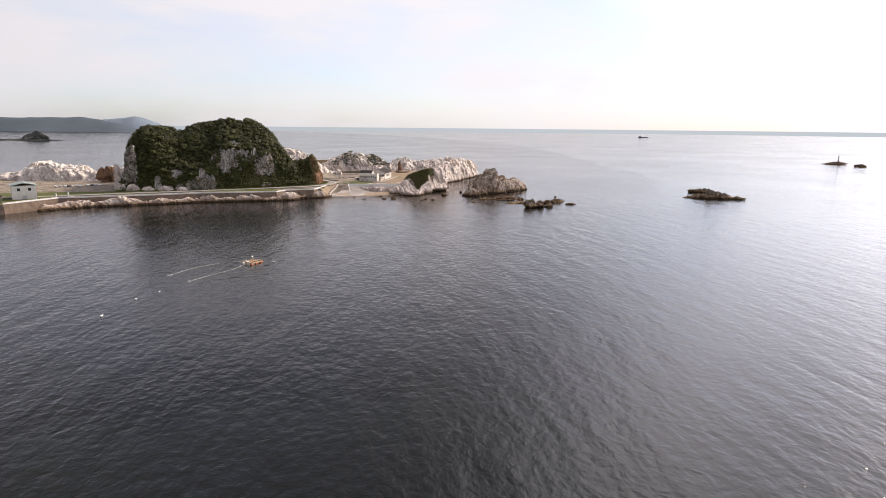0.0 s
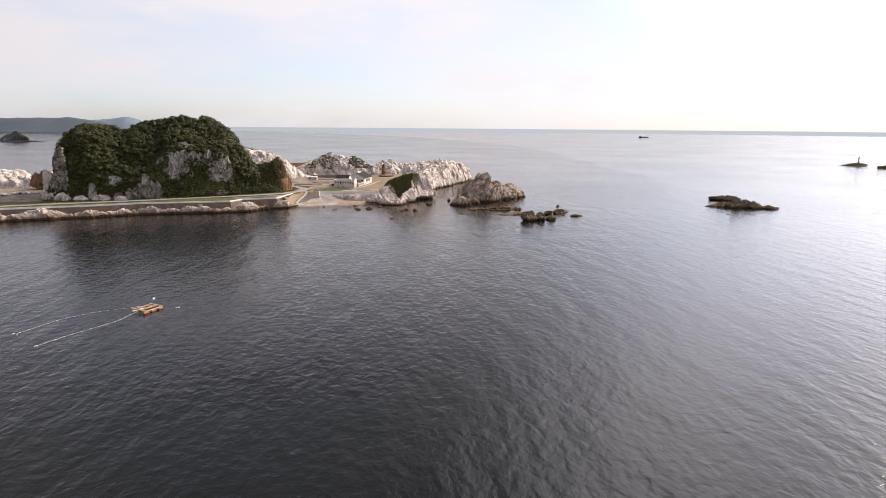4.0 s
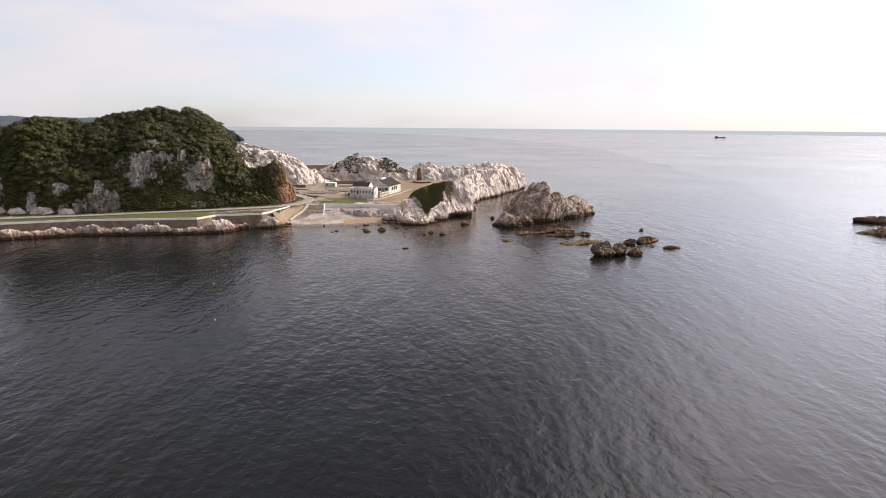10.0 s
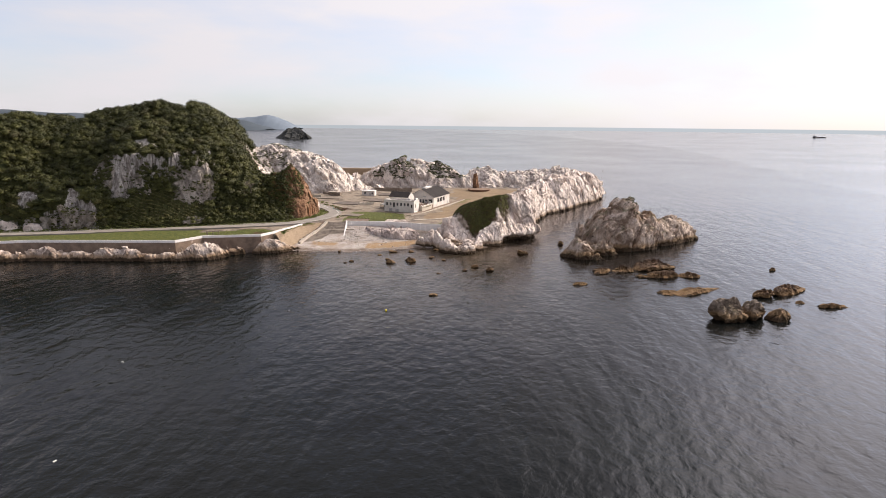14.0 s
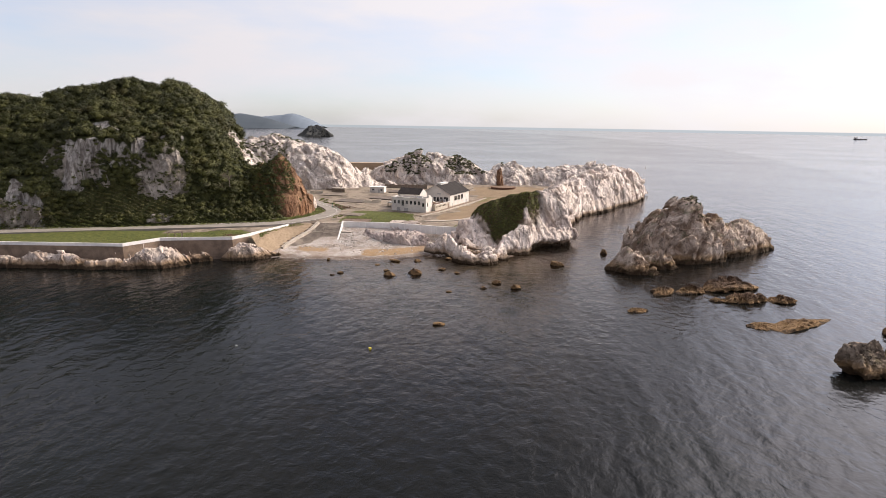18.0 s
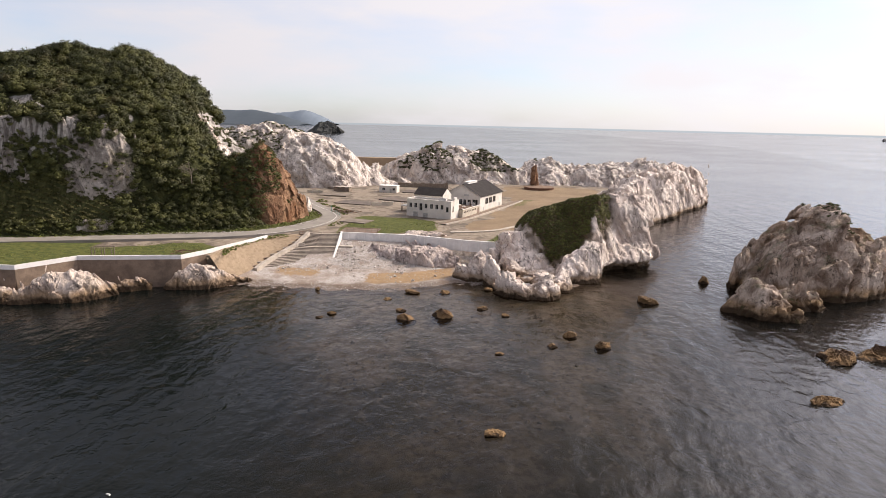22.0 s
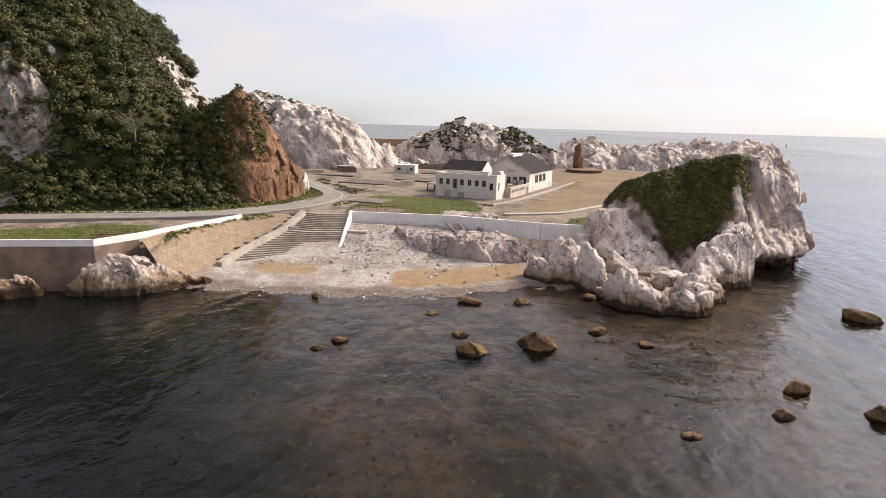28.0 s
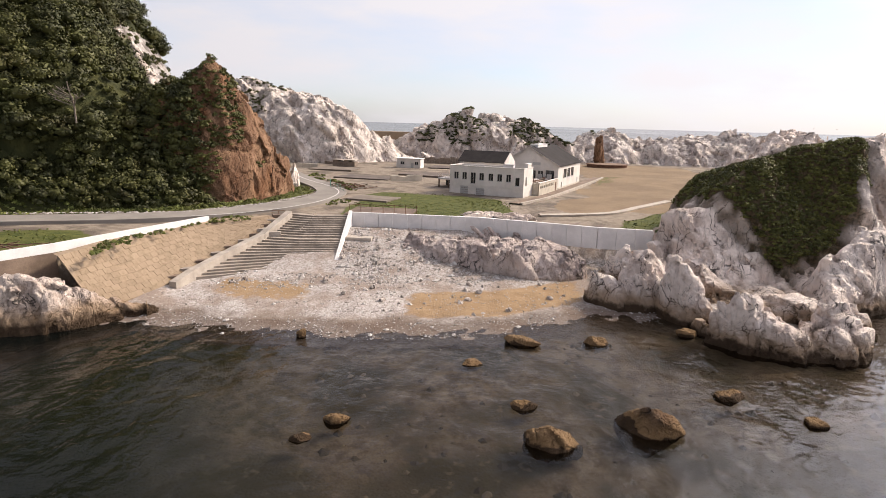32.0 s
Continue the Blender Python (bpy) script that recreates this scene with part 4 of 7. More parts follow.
for k, (x, y, sx, sy, sz, turn, label) in enumerate([
        (246, 113, 40, 16, 4.4, -38, "long low dark reef lying alone in the open sea"), (256, 107, 26, 14, 6.4, -30, "dark jagged crest of the offshore reef"), (265, 100, 26, 10, 3.0, -38, "low tail of the offshore reef"), (250, 111, 11, 9, 8.4, -20, "sharp dark knob on the offshore reef"), (272, 150, 34, 11, 4.4, -20, "low dark reef behind a longer one in the open sea")]):
    rock("offshore_reef", (x, y, 0), (sx, sy, sz), STONE_DARK, label, 44 + k, turn, 5, 0.3, 4.5, 0.5, "offshore reef rocks", 0.5, square=0.1)

# boulders in the shallows
for k, (x, y, sx, sy, sz, turn) in enumerate([
        (-7.6, 158.6, 5.2, 3.6, 2.1, -20), (-14.9, 156.3, 4.3, 3.0, 1.6, -10), (38, 171.8, 5.2, 3.2, 1.8, -30), (58.4, 191, 2.8, 2.0, 2.2, 0), (-16.2, 161.6, 2.4, 1.6, 0.7, 0), (-30, 158.6, 2.2, 1.4, 0.7, 0), (-32, 156, 1.6, 1.2, 0.4, 0),
        (0.8, 164.2, 2.6, 1.8, 0.8, 0), (5.3, 160, 1.8, 1.4, 0.6, 0), (16.2, 148.4, 3.0, 2.2, 1.3, 10), (12.1, 143, 2.0, 1.5, 0.8, 0), (21, 143.4, 3.2, 2.6, 1.5, 0), (2.4, 139, 1.8, 1.2, 0.4, 0), (-19.8, 170, 2.0, 1.6, 0.45, 0), (-0.4, 111.5, 3.0, 1.8, 0.7, 0),
        (-14.6, 175.4, 4.0, 2.0, 0.9, -20), (-7.2, 175.8, 2.6, 1.6, 0.9, 10), (-36.5, 175.6, 1.1, 0.9, 1.0, 0), (3, 179, 2.4, 1.6, 0.8, 0)]):
    rock("boulder", (x, y, 0), (sx, sy, sz * 0.86), BOULDER, "brown weed-stained boulder standing in the clear shallows", 60 + k, turn, 5 if sx > 3 else 4, 0.09, None, 0.8, "boulders in the shallows", 0.12, square=0.12)

# pale rocks between beach and headland
for k, (spine, cell, size, power, label) in enumerate([
        ([(-3.0, 190.0, 3.0, 1.8, 2.2), (-1.0, 189.3, 5.4, 3, 3.4), (1.4, 189.2, 6.4, 3.8, 3.8), (3.6, 190.8, 5.6, 3, 3)], 0.28, 6.0, 0.5, "wedge-shaped pale limestone boulder resting on the beach"),
        ([(3.2, 185.2, 7.6, 1.5, 1.5), (4.4, 183.4, 6.6, 1.6, 1.6), (5.8, 181.8, 4.0, 1.6, 1.5), (6.6, 181.0, 2.2, 1.2, 1.2)], 0.26, 3.6, 0.45, "upright fin of pale limestone beside the beach"),
        ([(4.4, 180.0, 1.6, 1.2, 1.2), (5.4, 179.4, 1.8, 1.2, 1.2)], 0.22, 2.6, 0.5, "rounded grey boulder at the waterline"),
        ([(5.8, 177.6, 3.2, 2.0, 1.8), (7.6, 176.4, 4.8, 2.8, 2.6), (9.8, 175.0, 3.8, 2.8, 2.6), (11.0, 174.0, 2.2, 2.0, 2.0)], 0.26, 5.0, 0.32, "angular white limestone boulder with a brown tidal foot"),
        ([(13.0, 174.4, 2.8, 2.2, 2.4), (14.6, 174.2, 4.2, 2.8, 3.0), (16.2, 175.2, 4.9, 2.8, 2.8), (17.2, 176.4, 2.8, 2.2, 2.2)], 0.26, 5.0, 0.32, "split white limestone boulder with a brown tidal foot"),
        ([(19.6, 179.4, 2.4, 1.8, 1.8), (22.0, 180.6, 2.8, 2.0, 1.8)], 0.26, 3.6, 0.36, "brown-footed limestone block at the waterline"),
        ([(-1.0, 199.6, 2.6, 1.6, 2), (1.4, 199.0, 4.8, 2, 3), (4.6, 197.8, 6.4, 2.4, 3)], 0.32, 4.4, 0.5, "grey-white limestone slab leaning by the seawall end"),
        ([(25.0, 188.6, 7.6, 2.4, 2.4), (27.4, 189.8, 9.4, 2.6, 2.6), (30.0, 191.2, 10.0, 2.6, 2.4)], 0.32, 5.0, 0.2, "flat-topped white limestone step beside the green slope")]):
    ridge("limestone_block", spine, cell, size, 0.72, 90 + k, STONE, label, power, low=-1.2, lumps=0.3, kind="")["group"] = "limestone blocks by the beach"

# the bare ledge behind the beach
ridge("rock_ledge", [(-24.5, 204.6, 4.6, 3.4, 5), (-20, 204, 5.4, 4, 6), (-14, 203, 5.6, 4.4, 7), (-9.5, 201.4, 5.5, 4, 6.6), (-7, 200.4, 4.8, 3, 5)], 0.32, 4.0, 0.8, 120, STONE_LEDGE, "flat-topped grey limestone ledge below the white seawall", 0.22, low=0.4, lumps=0.5, kind="")
ridge("rock_ledge", [(-29.4, 205.0, 3.4, 1.6, 2.4), (-27, 204.8, 4.4, 2.4, 3.4), (-24, 204.4, 4.8, 2.6, 3.6)], 0.32, 3.0, 0.9, 121, STONE_LEDGE, "low broken limestone ledge beside the stairs", 0.35, low=0.8, lumps=0.5, kind="")
rock("rock_ledge", (-13.6, 218.6, 5.1), (17, 9, 1.9), STONE, "flat pale limestone outcrop in the grass above the wall", 122, -12, 6, 0.2, 3, 0.4, taper=0.35, square=0.7)

# ---- wooded hill ----


def hill_z(x, y):
    q = np.stack([x, y, 0 * x], 1)
    d = inside(FOOT, x, y) + 2.2 * fbm(q * 0.06, 3, 31) * 0.6
    cap = np.interp(x, [-214, -205, -196, -174, -160, -137, -119, -109, -103, -96, -89, -81, -71, -66, -60], [40, 46, 49, 53, 57.5, 60.0, 58.8, 54.2, 48.5, 39.0, 29.5, 24.0, 19.0, 13.0, 8]) + 1.2 * fbm(q * 0.05, 3, 33)
    cap = cap - smoothstep(-86, -80, x) * 0.75 * np.maximum(0, np.abs(y - 238) - 4)
    cap = cap * (1 - 0.12 * smoothstep(262, 310, y))
    slope = np.interp(d, [-3, 0, 10, 25, 60, 90], [2, 6, 20, 35, 62, 70])
    cliff = np.interp(d, [-3, 0, 8.5, 10.5, 26, 60, 90], [2, 6, 19.5, 36, 45, 62, 70])
    left = np.interp(d, [-3, 0, 3, 26, 60, 90], [2, 6, 17, 37, 62, 70])
    sheer = np.interp(d, [-3, 0, 2.5, 7, 14, 60], [2, 6, 22, 38, 55, 75])
    right = np.interp(d, [-3, 0, 10, 25, 38, 60, 90], [2, 6, 21, 44, 60, 68, 74])
    wr = smoothstep(-124, -112, x)
    slope = slope * (1 - wr) + right * wr
    wc = smoothstep(-146, -140, x) * smoothstep(-99, -104, x) * smoothstep(262, 240, y)
    wl = smoothstep(-192, -186, x) * smoothstep(-138, -146, x) * smoothstep(240, 225, y)
    ws = np.maximum(smoothstep(-172, -192, x), smoothstep(-84, -78, x))
    h = slope * (1 - wc) + cliff * wc
    h = h * (1 - wl) + left * wl
    h = h * (1 - ws) + sheer * ws
    k = 3.0
    soft = -k * np.log(np.exp(-h / k) + np.exp(-cap / k)) + k * 0.3
    return soft, d, wc, wl, ws


def build_hill():
    xs, ys = np.arange(-222, -54, 0.8), np.arange(190, 322, 0.8)
    X, Y = np.meshgrid(xs, ys, indexing="ij")
    x, y = X.ravel(), Y.ravel()
    z, d, wc, wl, ws = hill_z(x, y)
    Z = z.reshape(X.shape)
    gx, gy = np.gradient(Z, 0.8, 0.8)
    steep = np.hypot(gx, gy).ravel()
    P = np.stack([x, y, z], 1)
    N = np.stack([-gx.ravel(), -gy.ravel(), np.ones(len(x))], 1)
    N /= np.linalg.norm(N, axis=1)[:, None]
    live = smoothstep(0, 2.5, d)
    rusty = smoothstep(-70, -65, x + 0.33 * (y - 232)) * smoothstep(222, 227, y)
    P = P + N * (crag(P, 7.0, 35) * (1.9 + 0.8 * rusty) * live * smoothstep(0.8, 2.2, steep))[:, None]
    P = P + N * (crag(P, 2.4, 47, 4) * 0.9 * rusty * live)[:, None]
    P = P + N * (2.0 * fbm(P * 0.075, 3, 55) * live * (1 - np.maximum.reduce([wc * smoothstep(44, 40, z), rusty])))[:, None]
    wob = 7 * smooth_noise(P * 0.11, 36) + 3 * smooth_noise(P * 0.31, 37)
    band = wc * smoothstep(17, 21, z + wob) * smoothstep(41, 36, z + wob) * smoothstep(-0.55, -0.1, smooth_noise(P * 0.09 + 3, 38))
    band = band * smoothstep(-144, -138, x + 0.8 * wob) * smoothstep(-100, -106, x + 0.8 * wob)
    low = wl * smoothstep(3, 7, z) * smoothstep(21, 16, z + wob) * smoothstep(-0.3, 0.1, smooth_noise(P * 0.10 + 8, 39))
    end = smoothstep(-197, -203, x) * smoothstep(10, 16, z) * smoothstep(40, 32, z)
    rockm = np.clip(np.maximum.reduce([band * 0.95, low * 0.8, end * 0.85, 0.55 * smoothstep(-196, -204, x) * smoothstep(12, 8, z), 0.9 * smoothstep(-99, -95, x) * smoothstep(-78, -86, x) * smoothstep(252, 262, y)]), 0, 1)
    orange = smoothstep(-68, -64, x + 0.33 * (y - 232)) * smoothstep(222, 227, y) * smoothstep(34, 30, z + 0.4 * wob) * smoothstep(-0.75, -0.3, smooth_noise(P * 0.17, 40)) * 0.95
    me = mesh_of("hill", P, grid_faces(len(xs), len(ys)), HILL, False)
    set_mask(me, "rock", rockm)
    set_mask(me, "orange", orange)
    tagged(new("hill", me), "steep rocky hill with white cliff bands and a rust-orange spur", "hill", kind="structure")
    return P, N, d, rockm, orange, steep


HILL_P, HILL_N, HILL_D, HILL_ROCK, HILL_ORANGE, HILL_STEEP = build_hill()


ORANGE_ROCK = limestone("rusty_rock", light=(0.30, 0.178, 0.108), mid=(0.14, 0.074, 0.044), dark=(0.03, 0.02, 0.014), stain=(0.21, 0.095, 0.045), tide=0.2, green=0.35, warm=0.7)
CLIFF = limestone("cliff_limestone", light=(0.42, 0.37, 0.335), mid=(0.165, 0.14, 0.122), dark=(0.06, 0.05, 0.045), stain=(0.12, 0.105, 0.055), tide=0.2, green=0.7, warm=0.55)
upper_cliff = ridge("upper_cliff", [(-146, 209.0, 32, 3, 3.5), (-138, 210.0, 34.5, 3, 4), (-129, 211.5, 34, 3, 4), (-121, 213.0, 33, 3, 4), (-112, 214.6, 36, 3, 4.5), (-104, 216.4, 36.5, 3, 4.5), (-99.5, 218.0, 33, 3, 3.5)], 0.5, 5.0, 1.0, 231, CLIFF, "bare grey-white cliff of streaked limestone below the hilltop trees", 0.28, low=12.5, lumps=2.5, lean=(0.1, 0.05))
for k, (x, y, z, sx, sy, sz, turn) in enumerate([
        (-147, 198.0, 5.5, 10, 6, 8.5, 5), (-154, 197.0, 5.5, 9, 6, 11, 0), (-162, 197.5, 5.5, 10, 6, 7, 0), (-170, 197.5, 5.5, 9, 6, 5.5, -5), (-180, 197.8, 5.5, 12, 6, 4, 0),
        (-206.5, 206, 12, 9, 12, 20, 10), (-209, 217, 10, 8, 14, 27, 0), (-204, 203, 27, 8, 9, 14, 10), (-67.6, 226.2, 5.4, 3.4, 2.2, 2.0, 30), (-104, 206.5, 7, 12, 4, 3.2, 20)] ):
    rock("bare_cliff", (x, y, z), (sx, sy, sz), CLIFF, "bare grey-white cliff of streaked limestone among the trees", 230 + k, turn, 5, 0.2, 3.2, 0.15, "bare cliffs of the wooded hill", 0.16, square=0.7)
rusty_spur = ridge("rusty_spur", [(-84, 240, 24, 12, 11), (-76, 236, 25.5, 10, 9.5), (-70, 233, 28.0, 8, 7), (-66.0, 233, 31.6, 6.5, 6), (-63.4, 236, 27.5, 6, 5.4), (-61.2, 240.5, 22.5, 5.5, 4.6), (-59.4, 246, 15.0, 5, 3.8), (-58.2, 252, 7.5, 3.5, 2.8)], 0.36, 4.4, 0.95, 260, ORANGE_ROCK, "steep rust-brown rock spur at the end of the hill", 0.46, low=4.0, lumps=0.6, lean=(0.35, 0.0))
rock("white_spur", (-57.9, 258.5, 5.2), (4.2, 6.5, 6.2), STONE, "pale pointed rock at the foot of the rusty spur", 252, 10, 5, 0.16, 2.4, 0.2, "", 0.5)
white_rib = ridge("white_rib", [(-102.5, 261, 47.0, 4, 3.5), (-99, 259.5, 44.0, 4, 3.2), (-95, 258, 40.0, 4, 3.2), (-91.5, 256.5, 36.0, 4, 3), (-87.5, 255, 31.0, 3.5, 3), (-83, 253, 26.5, 3, 3)], 0.4, 4.0, 1.0, 270, STONE, "bare white rock rib on the skyline of the wooded hill", 0.5, low=24.0, lumps=0.8)


def foliage(name, centres, radii, clumps, leaf, material, label, category, seed, squash=0.8):
    """Crowns of many small leaf sprays over a dark core, joined as one stand."""
    rng = np.random.default_rng(seed)
    n = len(centres)
    share = (radii / np.sqrt((radii ** 2).mean())) ** 2
    many = np.maximum(8, (clumps * share).astype(int))
    who = np.repeat(np.arange(n), many)
    dirs = rng.normal(size=(len(who), 3))
    dirs[:, 2] = np.abs(dirs[:, 2]) * 1.1 - 0.25
    dirs /= np.linalg.norm(dirs, axis=1)[:, None]
    lump = 0.76 + 0.34 * smooth_noise(dirs * (1.6 + 0.5 * radii[who])[:, None] + rng.uniform(0, 90, (n, 3))[who], seed) + rng.uniform(-0.22, 0.08, len(who))
    c = centres[who] + dirs * (lump * radii[who])[:, None] * np.array([1, 1, squash])
    out = dirs + np.array([0, 0, 0.35]) + rng.normal(scale=0.5, size=dirs.shape)
    out /= np.linalg.norm(out, axis=1)[:, None]
    side = np.cross(out, rng.normal(size=out.shape))
    side /= np.linalg.norm(side, axis=1)[:, None] + 1e-9
    up = np.cross(out, side)
    s = (leaf * rng.uniform(0.6, 1.35, len(c)))[:, None]
    fold = out * s * 0.35
    quads = np.stack([c - side * s - fold, c - up * s * 0.8, c + side * s - fold, c + up * s], 1)
    verts = [quads.reshape(-1, 3)]
    tris = np.arange(len(c) * 4).reshape(-1, 4)
    bm = bmesh.new()
    bmesh.ops.create_icosphere(bm, subdivisions=1, radius=1.0)
    iv = np.array([v.co[:] for v in bm.verts])
    fi = np.array([[v.index for v in f.verts] for f in bm.faces])
    bm.free()
    fi = np.concatenate([fi, fi[:, 2:3]], 1)
    core = centres[:, None, :] + iv[None] * radii[:, None, None] * 0.54 * np.array([1, 1, squash])
    base = len(c) * 4
    cf3 = (fi[None, :, :3] + base + np.arange(n)[:, None, None] * len(iv)).reshape(-1, 3)
    me = bpy.data.meshes.new(name)
    allv = np.concatenate([verts[0], core.reshape(-1, 3)]).astype(np.float32)
    me.vertices.add(len(allv))
    me.vertices.foreach_set("co", allv.ravel())
    loops = np.concatenate([tris.ravel(), cf3.ravel()]).astype(np.int32)
    me.loops.add(len(loops))
    me.loops.foreach_set("vertex_index", loops)
    starts = np.concatenate([np.arange(len(tris)) * 4, len(tris) * 4 + np.arange(len(cf3)) * 3]).astype(np.int32)
    totals = np.concatenate([np.full(len(tris), 4), np.full(len(cf3), 3)]).astype(np.int32)
    me.polygons.add(len(starts))
    me.polygons.foreach_set("loop_start", starts)
    me.polygons.foreach_set("loop_total", totals)
    me.update(calc_edges=True)
    me.materials.append(material)
    tone = rng.random(n)
    set_mask(me, "tone", np.concatenate([np.repeat(tone[who], 4), np.repeat(tone, len(iv))]))
    return tagged(new(name, me), label, category, kind="stuff")


def hill_trees():
    rng = np.random.default_rng(5)
    wild = smooth_noise(HILL_P * 0.16, 77)
    live = (HILL_D > -0.2) & (HILL_ROCK + 0.2 * wild < 0.40) & (HILL_ORANGE + 0.25 * wild < 0.42) & (HILL_P[:, 1] < 288)
    # the low slope under the cliff bears tall grass instead of trees
    x, z = HILL_P[:, 0], HILL_P[:, 2]
    meadow = smoothstep(-134, -128, x) * smoothstep(-98, -106, x) * smoothstep(22, 19, z) * smoothstep(8, 10, z) + 0.5 * smooth_noise(HILL_P * 0.10, 79) > 0.45
    area = np.sqrt(1 + np.minimum(HILL_STEEP, 6) ** 2) / 2.05
    pick = rng.random(len(HILL_P)) < np.where(live & ~meadow, 0.44 * area * (1 + 0.8 * smoothstep(16, 9, z)), 0.0)
    p, nn = HILL_P[pick], HILL_N[pick]
    r = (1.1 + 1.9 * rng.random(len(p)) ** 1.6) * (1 - 0.5 * smoothstep(-90, -84, p[:, 0]) * smoothstep(18, 24, p[:, 2])) * (0.62 + 0.38 * smoothstep(2, 14, p[:, 2] - 6))
    keep = rng.random(len(HILL_P)) < np.where(live & meadow, 1.0 * area, 0.0)
    g = rng.uniform(0.35, 0.9, keep.sum())
    hem = rng.random(len(HILL_P)) < np.where((HILL_D > -3.0) & (HILL_D < 1.6) & (HILL_P[:, 1] < 270) & (HILL_P[:, 0] < -58), 1.15, 0.0)
    b = rng.uniform(0.3, 0.75, hem.sum())
    foliage("roadside_bushes", np.stack([HILL_P[hem, 0], HILL_P[hem, 1], np.maximum(HILL_P[hem, 2], 5.7) + 0.15 * b], 1), b, 24, 0.17, leaf_paint("roadside_leaves", (0.080, 0.095, 0.022), (0.145, 0.155, 0.038), gloom=0.7), "fresh green bushes and grass along the foot of the hill", "bushes", 18, 0.8)
    foliage("slope_grass", HILL_P[keep] + HILL_N[keep] * g[:, None] * 0.2, g, 22, 0.26, leaf_paint("dry_slope_grass", (0.045, 0.042, 0.013), (0.085, 0.078, 0.024)), "tall olive grass and bracken below the cliff", "grass", 17, 0.6)
    foliage("hill_forest", p + nn * r[:, None] * 0.40 + np.array([0, 0, 0.25]) * r[:, None], r, 135, 0.22, LEAF, "dense dark green broadleaf trees covering the hill", "trees", 6)
    # ferns and creepers on the rock
    trail = 0.9 * smooth_noise(HILL_P * 0.18, 81) + 0.5 * smooth_noise(HILL_P * 0.5, 82) + 0.12 * (-64.5 - 0.33 * (HILL_P[:, 1] - 232) - HILL_P[:, 0]) + 0.05 * (HILL_P[:, 2] - 17)
    pick = rng.random(len(HILL_P)) < np.where((HILL_ORANGE > 0.2) & (trail > 0.05), 1.0 * area, 0.0)
    p, nn = HILL_P[pick], HILL_N[pick]
    r = rng.uniform(0.3, 0.75, len(p))
    foliage("rock_creepers", p + nn * r[:, None] * 0.2, r, 26, 0.19, SHRUB, "green creepers trailing down the rusty rock", "creepers", 27, 1.2)
    sparse = (HILL_D > 0.2) & ((HILL_ROCK > 0.3) | (HILL_ORANGE > 0.3)) & (wild > 0.12)
    pick = rng.random(len(HILL_P)) < np.where(sparse, 0.10 * np.sqrt(1 + np.minimum(HILL_STEEP, 6) ** 2), 0.0)
    p, nn = HILL_P[pick], HILL_N[pick]
    r = rng.uniform(0.4, 1.1, len(p))
    foliage("cliff_scrub", p + nn * r[:, None] * 0.2, r, 40, 0.20, SHRUB, "green creepers and scrub hanging on the cliffs", "scrub", 7)


hill_trees()


def scrub_on(name, obs, keep, density, lo, hi, clumps, leaf, label, seed, material=None, squash=0.6):
    """Scrub rooted on rocks, where keep(place, normal) says so; density is plants for each square metre."""
    rng = np.random.default_rng(seed)
    bpy.context.view_layer.update()
    got = []
    for ob in obs:
        me = ob.data
        n = len(me.polygons)
        c, nn, ar = np.zeros(n * 3), np.zeros(n * 3), np.zeros(n)
        me.polygons.foreach_get("center", c)
        me.polygons.foreach_get("normal", nn)
        me.polygons.foreach_get("area", ar)
        m = np.array(ob.matrix_world)
        c = c.reshape(-1, 3) @ m[:3, :3].T + m[:3, 3]
        nn = nn.reshape(-1, 3) @ m[:3, :3].T
        pick = (rng.random(n) < ar * density) & keep(c, nn)
        got.append(c[pick] + nn[pick] * lo * 0.3)
    q = np.concatenate(got)
    return foliage(name, q, rng.uniform(lo, hi, len(q)), clumps, leaf, material or SHRUB, label, "scrub", seed, squash)


def green_slope(q, nn):
    return (green_edge(q) > 0) & (nn[:, 2] > 0.0) & (q[:, 2] > 4.2)


scrub_on("headland_scrub", [headland], green_slope, 4.6, 0.22, 0.6, 34, 0.11, "thick low green scrub on the inner slope of the headland", 8, leaf_paint("headland_leaves", (0.062, 0.066, 0.016), (0.125, 0.120, 0.032)), 0.75)
rusty = [rusty_spur]
scrub_on("spur_trees", rusty, lambda q, n: (q[:, 2] > 7) & (n[:, 2] > -0.2) & (smooth_noise(q * 0.2 + 3, 305) + 0.3 * (-68.0 - 0.2 * (q[:, 1] - 232) - q[:, 0]) > 0.0), 0.5, 0.8, 1.9, 90, 0.21, "dense green trees climbing the back of the rusty spur", 34, LEAF, 0.8)
scrub_on("cliff_creepers", rusty, lambda q, n: (q[:, 2] > 6) & (smooth_noise(q * 0.16 + 3, 301) + 0.11 * (-63.6 - 0.33 * (q[:, 1] - 232) - q[:, 0]) + 0.03 * (q[:, 2] - 15) > 0.02), 1.5, 0.3, 0.9, 30, 0.17, "green creepers hanging over the rusty cliff", 31, leaf_paint("creeper_leaves", (0.062, 0.066, 0.018), (0.125, 0.118, 0.034), gloom=0.8))
scrub_on("ridge_scrub", [far_ridge], lambda q, n: (n[:, 2] > 0.3) & (smooth_noise(q * np.array([0.06, 0.06, 0.0]) + 4, 92) + 0.35 * smooth_noise(q * 0.2, 94) + 0.25 * smoothstep(-30, 10, q[:, 0]) > 0.40) & (q[:, 2] > 12) & (q[:, 0] < 44), 0.8, 0.5, 1.2, 34, 0.2, "dark green scrub on the crest of the far ridge", 9)
